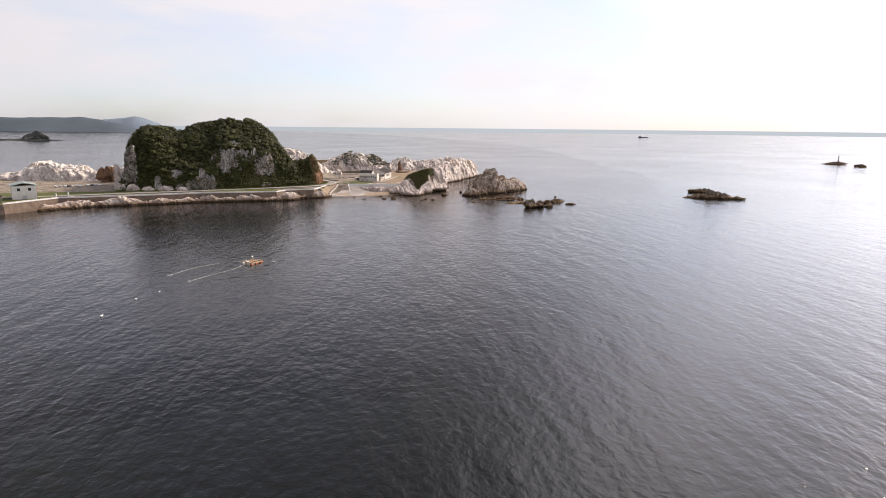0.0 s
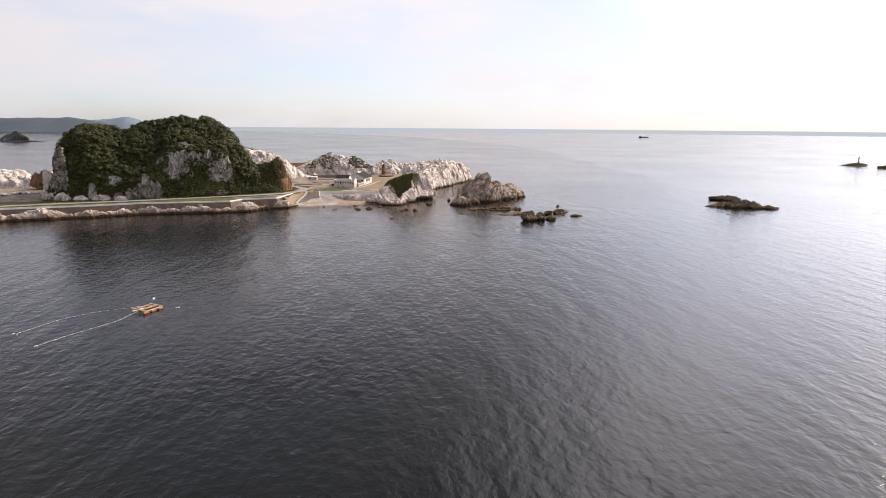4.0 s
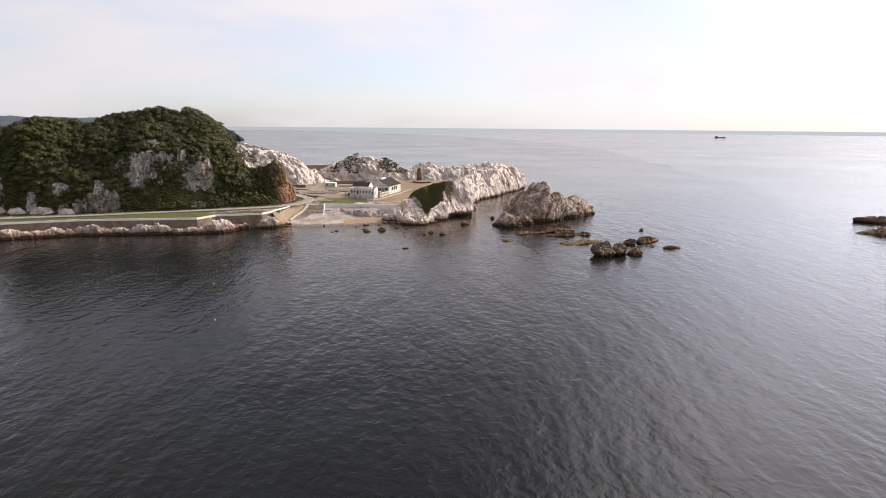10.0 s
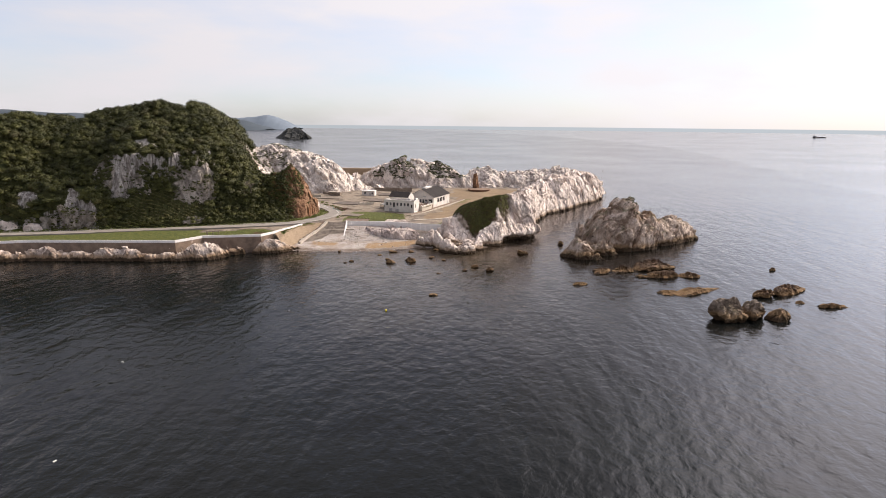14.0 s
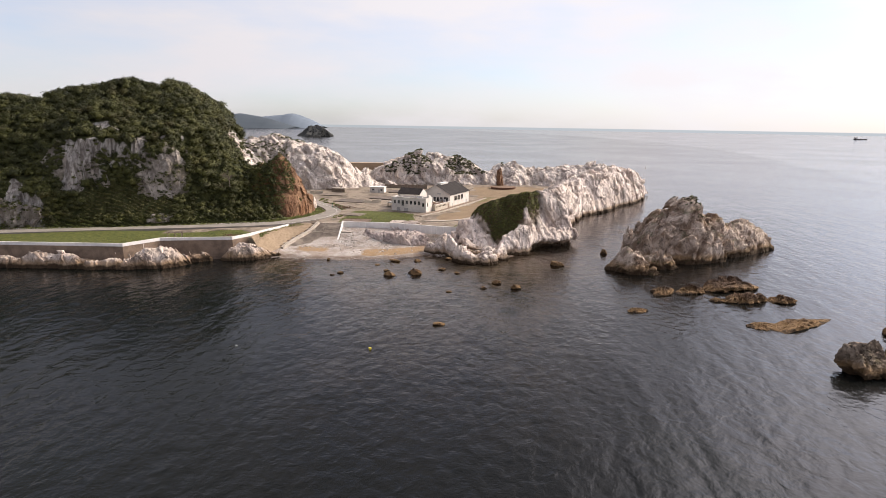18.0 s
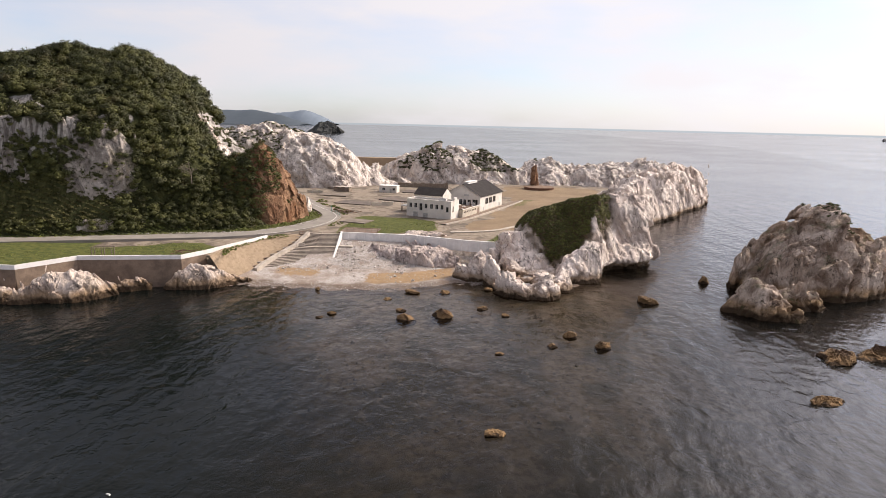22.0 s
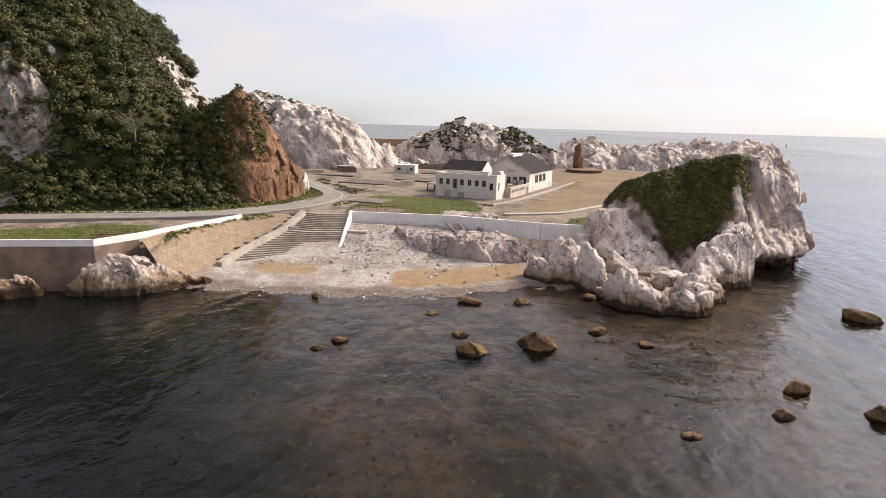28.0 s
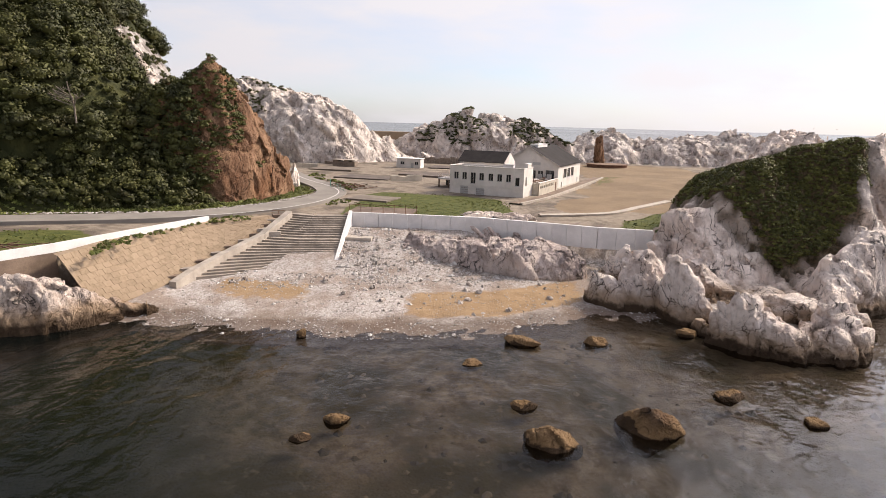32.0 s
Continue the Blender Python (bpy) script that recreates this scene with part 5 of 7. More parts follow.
scrub_on("crag_scrub", [west_ridge], lambda q, n: (n[:, 2] > 0.25) & (smooth_noise(q * 0.08 + 9, 93) + 0.4 * smooth_noise(q * 0.2, 95) > 0.12) & (q[:, 2] > 22) & (q[:, 0] < -84), 0.5, 0.4, 1.0, 34, 0.2, "dark green scrub on the crest of the white crag", 10)
peaks = [o for o in bpy.data.objects if o.name.split(".")[0] in ("main_peak",)]
scrub_on("stack_scrub", peaks, lambda q, n: (n[:, 2] > 0.25) & (q[:, 2] > 14.5) & (q[:, 0] > 83) & (smooth_noise(q * 0.25, 302) > -0.1), 1.2, 0.3, 0.7, 30, 0.14, "dark scrub on the top of the sea stack", 32)
cliffs = [o for o in bpy.data.objects if o.name.startswith("bare_cliff")] + [upper_cliff]
scrub_on("ledge_scrub", cliffs, lambda q, n: (smooth_noise(q * 0.22 + 5, 303) + 0.35 * smoothstep(-128, -124, q[:, 0]) * smoothstep(-110, -114, q[:, 0]) + 0.25 * smoothstep(-140, -146, q[:, 0]) > -0.02) & (n[:, 2] > -0.3), 0.45, 0.35, 1.1, 26, 0.2, "scrub and ferns on the ledges of the bare cliffs", 33)

scrub_on("cliff_bushes", [upper_cliff], lambda q, n: (smooth_noise(q * np.array([0.09, 0.09, 0.06]) + 5, 306) + 0.6 * smooth_noise(q * 0.3, 307) + 0.55 * smoothstep(31, 37, q[:, 2]) + 0.6 * smoothstep(22, 18, q[:, 2]) + 0.5 * smoothstep(-128, -124, q[:, 0]) * smoothstep(-113, -118, q[:, 0]) + 0.25 * smoothstep(-134, -140, q[:, 0]) - 0.22 * smoothstep(-116, -110, q[:, 0]) * smoothstep(-98, -103, q[:, 0]) > 0.22), 0.55, 0.7, 1.7, 80, 0.19, "bushes and hanging creepers breaking up the cliff", 35, LEAF, 0.9)

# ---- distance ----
# the blue of haze over distance is put into these two base colours
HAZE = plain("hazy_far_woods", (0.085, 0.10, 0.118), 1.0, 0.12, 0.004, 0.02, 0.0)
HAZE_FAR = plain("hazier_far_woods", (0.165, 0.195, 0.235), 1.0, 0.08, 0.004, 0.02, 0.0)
ISLET = plain("islet_scrub", (0.085, 0.085, 0.08), 1.0, 0.3, 0.03, 0.3, 0.0)


def far_hills(name, stations, material, label, seed, depth=300):
    s = np.array(stations, float)
    n = 160
    x = np.linspace(s[0, 0], s[-1, 0], n)
    y = np.interp(x, s[:, 0], s[:, 1])
    z = np.interp(x, s[:, 0], s[:, 2])
    for _ in range(3):
        z[1:-1] = (z[:-2] + 2 * z[1:-1] + z[2:]) / 4
    z = z + 5 * fbm(np.stack([x * 0.012, 0 * x, 0 * x], 1), 4, seed) * np.minimum(1, z / 40)
    rows = []
    for k, (dy, f) in enumerate(((-depth, 0.0), (-depth * 0.6, 0.45), (-depth * 0.25, 0.85), (0, 1.0), (depth * 0.4, 0.6), (depth, 0.0))):
        rows.append(np.stack([x, y + dy + 20 * np.sin(x * 0.01 + k), np.maximum(z * f, 0) - (6 if f == 0 else 0) + 6], 1))
    P = np.stack(rows, 1).reshape(-1, 3)
    return tagged(new(name, mesh_of(name, P, grid_faces(n, 6), material, True)), label, "hills", kind="structure")


far_hills("far_mountains", [(-1900, 4300, 70), (-1620, 4300, 62), (-1450, 4300, 60), (-1300, 4300, 66), (-1180, 4300, 74), (-1000, 4300, 99), (-940, 4300, 82), (-878, 4300, 56), (-800, 4300, 10)], HAZE_FAR, "mountains across the bay, haze painted in as pale blue", 71, 260)
far_hills("far_coast", [(-3300, 3600, 130), (-2700, 3700, 112), (-2350, 3800, 100), (-2000, 3900, 84), (-1500, 3900, 76), (-1330, 3900, 84), (-1180, 3900, 78), (-1050, 3900, 60), (-960, 3900, 30), (-900, 3900, 4)], HAZE, "wooded coast across the bay, haze painted in as dark blue", 72, 240)
rock("islet", (-398, 1970, 0), (150, 90, 37), ISLET, "dark humped islet out in the bay", 131, 0, 5, 0.2, 40, 0.42, taper=0.6)
rock("islet", (-826, 1900, 0), (115, 70, 31), ISLET, "dark humped islet out in the bay", 132, 0, 5, 0.2, 30, 0.42, taper=0.6)
rock("islet", (-850, 1890, 0), (240, 40, 6), ISLET, "low reef round an islet in the bay", 133, 0, 4, 0.3, 30, 0.45)

# ---- seawall ----
def wall_run(name, line, z0, z1, thick, material, label, lean=0.0, cap=None):
    """A wall that follows a plan line, built bay by bay under one parent."""
    top = empty(name, None, label, "wall", kind="structure")
    for (x0, y0), (x1, y1) in zip(line[:-1], line[1:]):
        a = math.atan2(y1 - y0, x1 - x0)
        n = math.hypot(x1 - x0, y1 - y0)
        nx, ny = -math.sin(a), math.cos(a)
        bm = bmesh.new()
        def v(t, o, z):
            return bm.verts.new((x0 + (x1 - x0) * t + nx * o, y0 + (y1 - y0) * t + ny * o, z))
        c = [v(0, -lean, z0), v(1, -lean, z0), v(1, thick, z0), v(0, thick, z0), v(0, 0, z1), v(1, 0, z1), v(1, thick, z1), v(0, thick, z1)]
        for f in ((3, 2, 1, 0), (4, 5, 6, 7), (0, 1, 5, 4), (1, 2, 6, 5), (2, 3, 7, 6), (3, 0, 4, 7)):
            bm.faces.new([c[i] for i in f])
        part("wall_bay", bm, material, top)
    return top


wall_run("seawall", SEAWALL, -4.0, 6.3, 1.2, CONCRETE, "stained brown-grey concrete seawall standing in the sea", 0.8)
PARAPET_LINE = SEAWALL[1:] + [(-60.3, 193), (-56, 203.4)]
wall_run("parapet", PARAPET_LINE, 6.3, 7.25, 0.45, WHITEWASH, "white painted concrete parapet along the seawall top")

# ---- pieces along the seawall and the beach ----
for k, (spine, size) in enumerate([
        ([(-70.5, 174.6, 1.6, 2, 2), (-68.0, 175.2, 4.2, 2.2, 3), (-65.5, 175.8, 5.4, 2.6, 3.2), (-62.6, 176.8, 4.6, 2.6, 3.2), (-59.5, 178.4, 3.4, 2.4, 2.6), (-56.5, 180.2, 2.0, 1.8, 2), (-54.2, 181.8, 0.9, 1.2, 1.4)], 3.2),
        ([(-100, 161.0, 1.4, 1.6, 2), (-96, 161.4, 2.6, 2.2, 2.6), (-92.5, 162.4, 4.6, 2.6, 3.2), (-89.5, 164.2, 6.4, 2.6, 3.0)], 4.6),
        ([(-88.4, 163.4, 5.6, 2.8, 3.2), (-86.0, 164.4, 7.0, 3, 3.6), (-83.0, 166.2, 5.8, 3, 3.4), (-80.6, 168.2, 3.0, 2.4, 2.6)], 5.0),
        ([(-79.6, 171.2, 2.2, 1.8, 2.0), (-77.6, 172.0, 3.0, 2, 2.2), (-75.2, 173.2, 1.8, 1.6, 1.8)], 3.0),
        ([(-125, 161.6, 3.8, 2.4, 2.2), (-121, 161.8, 4.4, 2.4, 2.4), (-117.5, 161.8, 3.4, 2.2, 2.4)], 4.0),
        ([(-117, 161.6, 4.4, 2.2, 2.2), (-113.6, 161.4, 5.0, 2.4, 2.6), (-109.5, 161.6, 3.2, 2, 2.4), (-105, 161.6, 2.2, 2, 2.2)], 3.6),
        ([(-109, 160.6, 1.4, 1.6, 2), (-104, 160.4, 2.8, 2, 2.2), (-101, 160.8, 3.6, 2, 2.2), (-97.5, 161.6, 3.0, 1.8, 2)], 3.0),
        ([(-150, 162.4, 3.6, 2.4, 2.6), (-144, 162.2, 4.8, 2.6, 2.6), (-138, 162.2, 2.6, 2.4, 2.6), (-131, 162.0, 3.8, 2.4, 2.4), (-126, 161.6, 2.2, 2, 2)], 3.6),
        ([(-184, 154.6, 3.4, 2.6, 3), (-176, 156.0, 4.6, 2.6, 3), (-168, 157.8, 2.6, 2.4, 2.6), (-160, 159.8, 4.2, 2.6, 2.6), (-153, 161.4, 2.6, 2.4, 2.4)], 3.8),
        ([(-246, 134, 2.4, 3, 4), (-236, 143, 4.6, 3, 5), (-226, 148.5, 5.2, 3, 4.4), (-217, 150.5, 3.4, 3, 4)], 4.6),
        ([(-215, 151.0, 4.6, 3, 4), (-206, 152.5, 6.0, 3, 4), (-196, 153.6, 5.2, 3, 3.6), (-187, 154.6, 3.0, 2.6, 3)], 4.6)]):
    ridge("foot_rock", spine, 0.28 if k < 4 else 0.42, size, 0.8, 140 + k, STONE_FOOT, "grey-white limestone knobs with a dark tidal foot below the seawall", 0.42, low=-1.5, lumps=0.4, kind="")["group"] = "limestone knobs along the seawall foot"

STEP = plain("step_concrete", (0.31, 0.26, 0.215), 0.9, 0.3, 0.5, 7.0)


def mason_paint():
    p = Paint("beige_wall_stone", 0.9, 0.2)
    k = p.mix(p.each(), (0.255, 0.19, 0.13), (0.30, 0.225, 0.155))
    k = p.mix(p.span(p.noise(1.2, 6, 0.7), 0.45, 0.7, 0.0, 0.6), k, (0.15, 0.105, 0.065))
    p.color(k)
    p.bump(p.noise(7.0, 5, 0.65), 0.5, 0.04)
    return p.m


MASON = mason_paint()

# stairs: each tread spans from the sloping kerb to the white wing wall
LEFT_EDGE = [(1.2, -55.0, 188.6), (2.0, -54.0, 191.4), (3.2, -51.6, 197.4), (4.6, -48.6, 203.4), (7.0, -46.2, 209.6)]
RIGHT_EDGE = [(1.2, -37.6, 196.6), (2.1, -37.6, 199.2), (4.5, -37.5, 203.6), (4.7, -37.5, 205.0), (7.0, -37.4, 210.2)]


def edge_at(table, z):
    zs = [r[0] for r in table]
    return float(np.interp(z, zs, [r[1] for r in table])), float(np.interp(z, zs, [r[2] for r in table]))


stairs = empty("beach_stairs", None, "wide weathered concrete stairs from the road down to the beach", "stairs")
STEPS = 23
for i in range(STEPS):
    z = 1.5 + i * 0.243
    (lx, ly), (rx, ry) = edge_at(LEFT_EDGE, z), edge_at(RIGHT_EDGE, z)
    (lx2, ly2), (rx2, ry2) = edge_at(LEFT_EDGE, z + 0.8), edge_at(RIGHT_EDGE, z + 0.8)
    mx, my = -43.6 + 0.05 * i, ry - 0.8
    mx2, my2 = mx, ry2 - 0.4
    part("step", prism_bm([(lx, ly + 1.2), (mx, my), (rx, ry), (rx2, ry2 + 0.8), (mx2, my2 + 0.8), (lx2, ly2 + 1.8)], z - 0.7, z), STEP, stairs)


def sloped_wall(name, a, b, height, drop, thick, material, parent, label=""):
    """A wall from plan point a to b whose top follows the slope; each point has x, y and top height."""
    dx, dy = b[0] - a[0], b[1] - a[1]
    n = math.hypot(dx, dy)
    sx, sy = -dy / n * thick / 2, dx / n * thick / 2
    bm = bmesh.new()
    c = [bm.verts.new((p[0] + s * sx, p[1] + s * sy, p[2] + h)) for p in (a, b) for s in (-1, 1) for h in (-drop, height)]
    for f in ((0, 1, 3, 2), (4, 6, 7, 5), (0, 4, 5, 1), (2, 3, 7, 6), (1, 5, 7, 3), (0, 2, 6, 4)):
        bm.faces.new([c[i] for i in f])
    bmesh.ops.recalc_face_normals(bm, faces=bm.faces[:])
    bmesh.ops.bevel(bm, geom=bm.edges[:], offset=0.03, segments=1, affect="EDGES")
    return part(name, bm, material, parent, label)


for (z0, x0, y0), (z1, x1, y1) in zip(LEFT_EDGE[:-1], LEFT_EDGE[1:]):
    sloped_wall("kerb", (x0, y0, z0), (x1, y1, z1), 0.42, 2.2, 1.1, CONCRETE_PALE, stairs, "pale sloping concrete kerb")
sloped_wall("wing_wall", (-37.2, 198.6, 2.2), (-37.1, 210.9, 7.2), 0.35, 2.6, 0.5, WHITEWASH, stairs, "white painted sloping wing wall")
sloped_wall("landing_kerb", (-49.0, 204.0, 4.9), (-46.2, 204.6, 4.9), 0.2, 1.0, 0.4, CONCRETE_PALE, stairs)
sloped_wall("handrail_kerb", (-43.8, 205.4, 5.0), (-42.4, 210.6, 7.1), 0.12, 0.4, 0.18, STEP, stairs)
side_stairs = empty("side_stairs", None, "narrow side stairs of dark treads beside the sloping kerb", "stairs")
for i in range(11):
    z = 1.7 + i * 0.5
    x, y = edge_at(LEFT_EDGE, z)
    part("tread", box_bm(1.5, 1.0, 0.5, (x - 1.35, y + 0.3, z - 0.30), 0.03, 22), STEP if i % 2 else CONCRETE, side_stairs)

# beige stone retaining wall: stones laid on a leaning face between its top line and the kerb
TOP_LINE = [(-62.6, 179.6, 6.6), (-60.6, 193.0, 6.6), (-56.2, 203.2, 6.6), (-48.6, 208.6, 6.7)]
LOW_LINE = [(-59.6, 180.6, 0.6), (-56.4, 187.6, 0.8), (-53.4, 197.0, 2.9), (-48.0, 208.0, 6.4)]


def line_at(line, t):
    p = [Vector(q) for q in line]
    run = [0.0]
    for a, b in zip(p[:-1], p[1:]):
        run.append(run[-1] + (b - a).length)
    s = t * run[-1]
    for i in range(len(p) - 1):
        if s <= run[i + 1] + 1e-6:
            return p[i].lerp(p[i + 1], (s - run[i]) / (run[i + 1] - run[i]))
    return p[-1]


def retaining_wall():
    top = empty("retaining_wall", None, "leaning retaining wall of beige roughly squared stones above the beach", "wall", kind="structure")
    bm = bmesh.new()
    n = 24
    rows = []
    for i in range(n + 1):
        a, b = line_at(LOW_LINE, i / n), line_at(TOP_LINE, i / n)
        rows.append([bm.verts.new(a - Vector((0, 0, 2))), bm.verts.new(a), bm.verts.new(b), bm.verts.new(b + Vector((-1.0, 0.8, 0.0)))])
    for r0, r1 in zip(rows[:-1], rows[1:]):
        for k in range(3):
            bm.faces.new((r0[k], r1[k], r1[k + 1], r0[k + 1]))
    bmesh.ops.recalc_face_normals(bm, faces=bm.faces[:])
    part("backing", bm, MASON, top)
    rng = random.Random(4)
    for j in range(10):
        v0, v1 = j / 10, (j + 1) / 10
        cols = 30
        for i in range(cols):
            shift = 0.5 / cols if j % 2 else 0
            u0, u1 = max(0, i / cols - shift), min(1, (i + 1) / cols - shift)
            if u1 - u0 < 0.006:
                continue
            q = []
            for u, v in ((u0, v0), (u1, v0), (u1, v1), (u0, v1)):
                q.append(line_at(LOW_LINE, u).lerp(line_at(TOP_LINE, u), v))
            if (q[3] - q[0]).length < 0.16:
                continue
            c = (q[0] + q[1] + q[2] + q[3]) / 4
            nn = (q[1] - q[0]).cross(q[3] - q[0]).normalized()
            if nn.y > 0 and nn.x < 0:
                nn = -nn
            if nn.dot(Vector((0.8, -0.5, 0.2))) < 0:
                nn = -nn
            proud = rng.uniform(0.012, 0.04)
            bm = bmesh.new()
            lo = [bm.verts.new(p.lerp(c, 0.012) - nn * 0.05) for p in q]
            hi = [bm.verts.new(p.lerp(c, rng.uniform(0.025, 0.055)) + nn * (proud + rng.uniform(-0.012, 0.012))) for p in q]
            bm.faces.new(hi)
            for k in range(4):
                bm.faces.new((lo[k], lo[(k + 1) % 4], hi[(k + 1) % 4], hi[k]))
            bmesh.ops.recalc_face_normals(bm, faces=bm.faces[:])
            part("stone", bm, MASON, top)


retaining_wall()

# white wall behind the beach, cast in bays
WHITE_LINE = [(-37.2, 211.1), (-28.3, 210.4), (-17.3, 209.2), (-7.0, 205.4), (-1.0, 202.9), (6.5, 201.6)]
white_wall = empty("white_seawall", None, "white painted concrete wall in bays between beach and lawn", "wall", kind="structure")
for (x0, y0), (x1, y1) in zip(WHITE_LINE[:-1], WHITE_LINE[1:]):
    n = max(1, round(math.hypot(x1 - x0, y1 - y0) / 2.3))
    for i in range(n):
        a, b = (i + 0.006) / n, (i + 0.994) / n
        sloped_wall("wall_bay", (x0 + (x1 - x0) * a, y0 + (y1 - y0) * a, 7.2), (x0 + (x1 - x0) * b, y0 + (y1 - y0) * b, 7.2), 0.06, 3.0, 0.55, WHITEWASH, white_wall)

culvert = empty("culvert", pose(-35.2, 205.6, 3.1, 0, 0, -4), "broken concrete culvert slab by the stairs, its hollow filled with a dark block", "culvert")
part("slab", box_bm(4.4, 2.6, 0.45, (0, 0, 1.0), 0.05), CONCRETE_PALE, culvert)
part("cheek", box_bm(0.5, 2.4, 1.4, (-1.9, 0, -0.4), 0.04), CONCRETE_PALE, culvert)
part("cheek", box_bm(0.5, 2.4, 1.4, (1.9, 0, -0.4), 0.04), CONCRETE_PALE, culvert)
# solid dark block that paints the shade inside the culvert
part("mouth", box_bm(3.3, 1.6, 1.3, (0, 0.5, -0.4)), GLASS_AND_SHADE, culvert, "dark block standing in for shade in the hollow")
for i in range(3):
    part("ledge_step", box_bm(6.5, 0.8, 0.4, (1.2, 1.6 + 0.7 * i, 1.05 + 0.32 * i), 0.04), STEP, culvert)


def railing(name, a, b, posts, height, label):
    """A pipe railing from a to b."""
    top = empty(name, None, label, "railing")
    a, b = Vector(a), Vector(b)
    for i in range(posts):
        p = a.lerp(b, i / (posts - 1))
        part("post", tube_bm([p, p + Vector((0, 0, height))], 0.045), RUST, top)
    for h in (height, height * 0.55):
        part("rail", tube_bm([a + Vector((0, 0, h)), b + Vector((0, 0, h))], 0.04), RUST, top)
    return top


railing("pipe_railing", (-37.4, 211.9, 5.6), (-27.0, 211.6, 5.6), 7, 2.75, "rusty brown pipe railing above the white wall")
railing("pipe_railing", (-49.0, 210.2, 6.0), (-47.2, 210.6, 6.0), 3, 1.3, "short rusty pipe railing at the head of the stairs")

# ---- old seaside building ----
TURN = -24.5
CREAM = plain("stained_cream_wall", (0.52, 0.46, 0.38), 0.85, 0.2, 0.5, 5.0)
SHUTTER = plain("grey_shutter", (0.42, 0.41, 0.40), 0.6, 0.15, 1.0, 9.0)
FLATROOF = plain("flat_roof_felt", (0.17, 0.155, 0.145), 0.9, 0.25, 0.5, 5.0)
DEBRIS = plain("rusty_debris", (0.20, 0.115, 0.08), 0.9, 0.5, 1.2, 6.0)
TIMBER = plain("grey_timber", (0.24, 0.19, 0.15), 0.9, 0.35, 1.5, 12.0)


def wall_bm(width, height, thick, holes, gable=0.0):
    """An upright wall in the x-z plane, thick towards +y, with rectangular holes (x0, z0, x1, z1) through it; gable: height of a peak in the middle."""
    xs = sorted({0.0, width, *[h[0] for h in holes], *[h[2] for h in holes]} | ({width / 2} if gable else set()))
    zs = sorted({0.0, height, *[h[1] for h in holes], *[h[3] for h in holes]})
    solid = lambda i, j: 0 <= i < len(xs) - 1 and 0 <= j < len(zs) - 1 and not any(h[0] - 1e-6 <= xs[i] and xs[i + 1] <= h[2] + 1e-6 and h[1] - 1e-6 <= zs[j] and zs[j + 1] <= h[3] + 1e-6 for h in holes)
    bm = bmesh.new()
    grid = {}

    def v(i, j, k):
        if (i, j, k) not in grid:
            grid[i, j, k] = bm.verts.new((xs[i], thick * k, zs[j]))
        return grid[i, j, k]

    for i in range(len(xs) - 1):
        for j in range(len(zs) - 1):
            if not solid(i, j):
                continue
            bm.faces.new((v(i, j, 0), v(i + 1, j, 0), v(i + 1, j + 1, 0), v(i, j + 1, 0)))
            bm.faces.new((v(i, j + 1, 1), v(i + 1, j + 1, 1), v(i + 1, j, 1), v(i, j, 1)))
            for di, dj, e in ((-1, 0, ((i, j), (i, j + 1))), (1, 0, ((i + 1, j + 1), (i + 1, j))), (0, -1, ((i + 1, j), (i, j))), (0, 1, ((i, j + 1), (i + 1, j + 1)))):
                if not solid(i + di, j + dj):
                    if gable and dj == 1 and j == len(zs) - 2:
                        continue
                    bm.faces.new((v(*e[0], 0), v(*e[1], 0), v(*e[1], 1), v(*e[0], 1)))
    if gable:
        j = len(zs) - 1
        peak = [bm.verts.new((width / 2, thick * k, height + gable)) for k in (0, 1)]
        for k in (0, 1):
            bm.faces.new([v(i, j, k) for i in range(len(xs))] + [peak[k]])
        bm.faces.new((v(0, j, 0), peak[0], peak[1], v(0, j, 1)))
        bm.faces.new((v(len(xs) - 1, j, 0), v(len(xs) - 1, j, 1), peak[1], peak[0]))
    bmesh.ops.recalc_face_normals(bm, faces=bm.faces[:])
    return bm


def turned(bm, m):
    bmesh.ops.transform(bm, matrix=m, verts=bm.verts[:])
    return bm


def window(parent, x, y, z, w, h, turn=0.0, bars=1, paint=None, name="window"):
    """A framed window whose lower left corner is at (x, y, z): frame, sill and dark panes."""
    m = pose(x, y, z, 0, 0, turn)
    paint = paint or SHUTTER
    bm = wall_bm(w, h, 0.10, [(0.07 + i * (w - 0.07) / bars, 0.07, (i + 1) * (w - 0.07) / bars, h - 0.07) for i in range(bars)])
    win = part(name, turned(bm, m), paint, parent)
    for i in range(bars):
        x0, x1 = 0.07 + i * (w - 0.07) / bars, (i + 1) * (w - 0.07) / bars
        part("pane", turned(box_bm(x1 - x0, 0.03, h - 0.14, ((x0 + x1) / 2, 0.06, 0.07)), m), GLASS_AND_SHADE, win)
    part("sill", turned(box_bm(w + 0.16, 0.2, 0.07, (w / 2, -0.04, -0.07)), m), paint, win)
    return win


def roof_slope(parent, corners, thick=0.18, name="roof_slope"):
    """A roof plane with thickness on four corners, eave to ridge."""
    bm = bmesh.new()
    c = [Vector(p) for p in corners]
    n = (c[1] - c[0]).cross(c[3] - c[0]).normalized()
    if n.z < 0:
        n = -n
    lo = [bm.verts.new(p) for p in c]
    hi = [bm.verts.new(p + n * thick) for p in c]
    bm.faces.new(lo[::-1])
    bm.faces.new(hi)
    for k in range(4):
        bm.faces.new((lo[k], lo[(k + 1) % 4], hi[(k + 1) % 4], hi[k]))
    bmesh.ops.recalc_face_normals(bm, faces=bm.faces[:])
    return part(name, bm, ROOFING, parent)


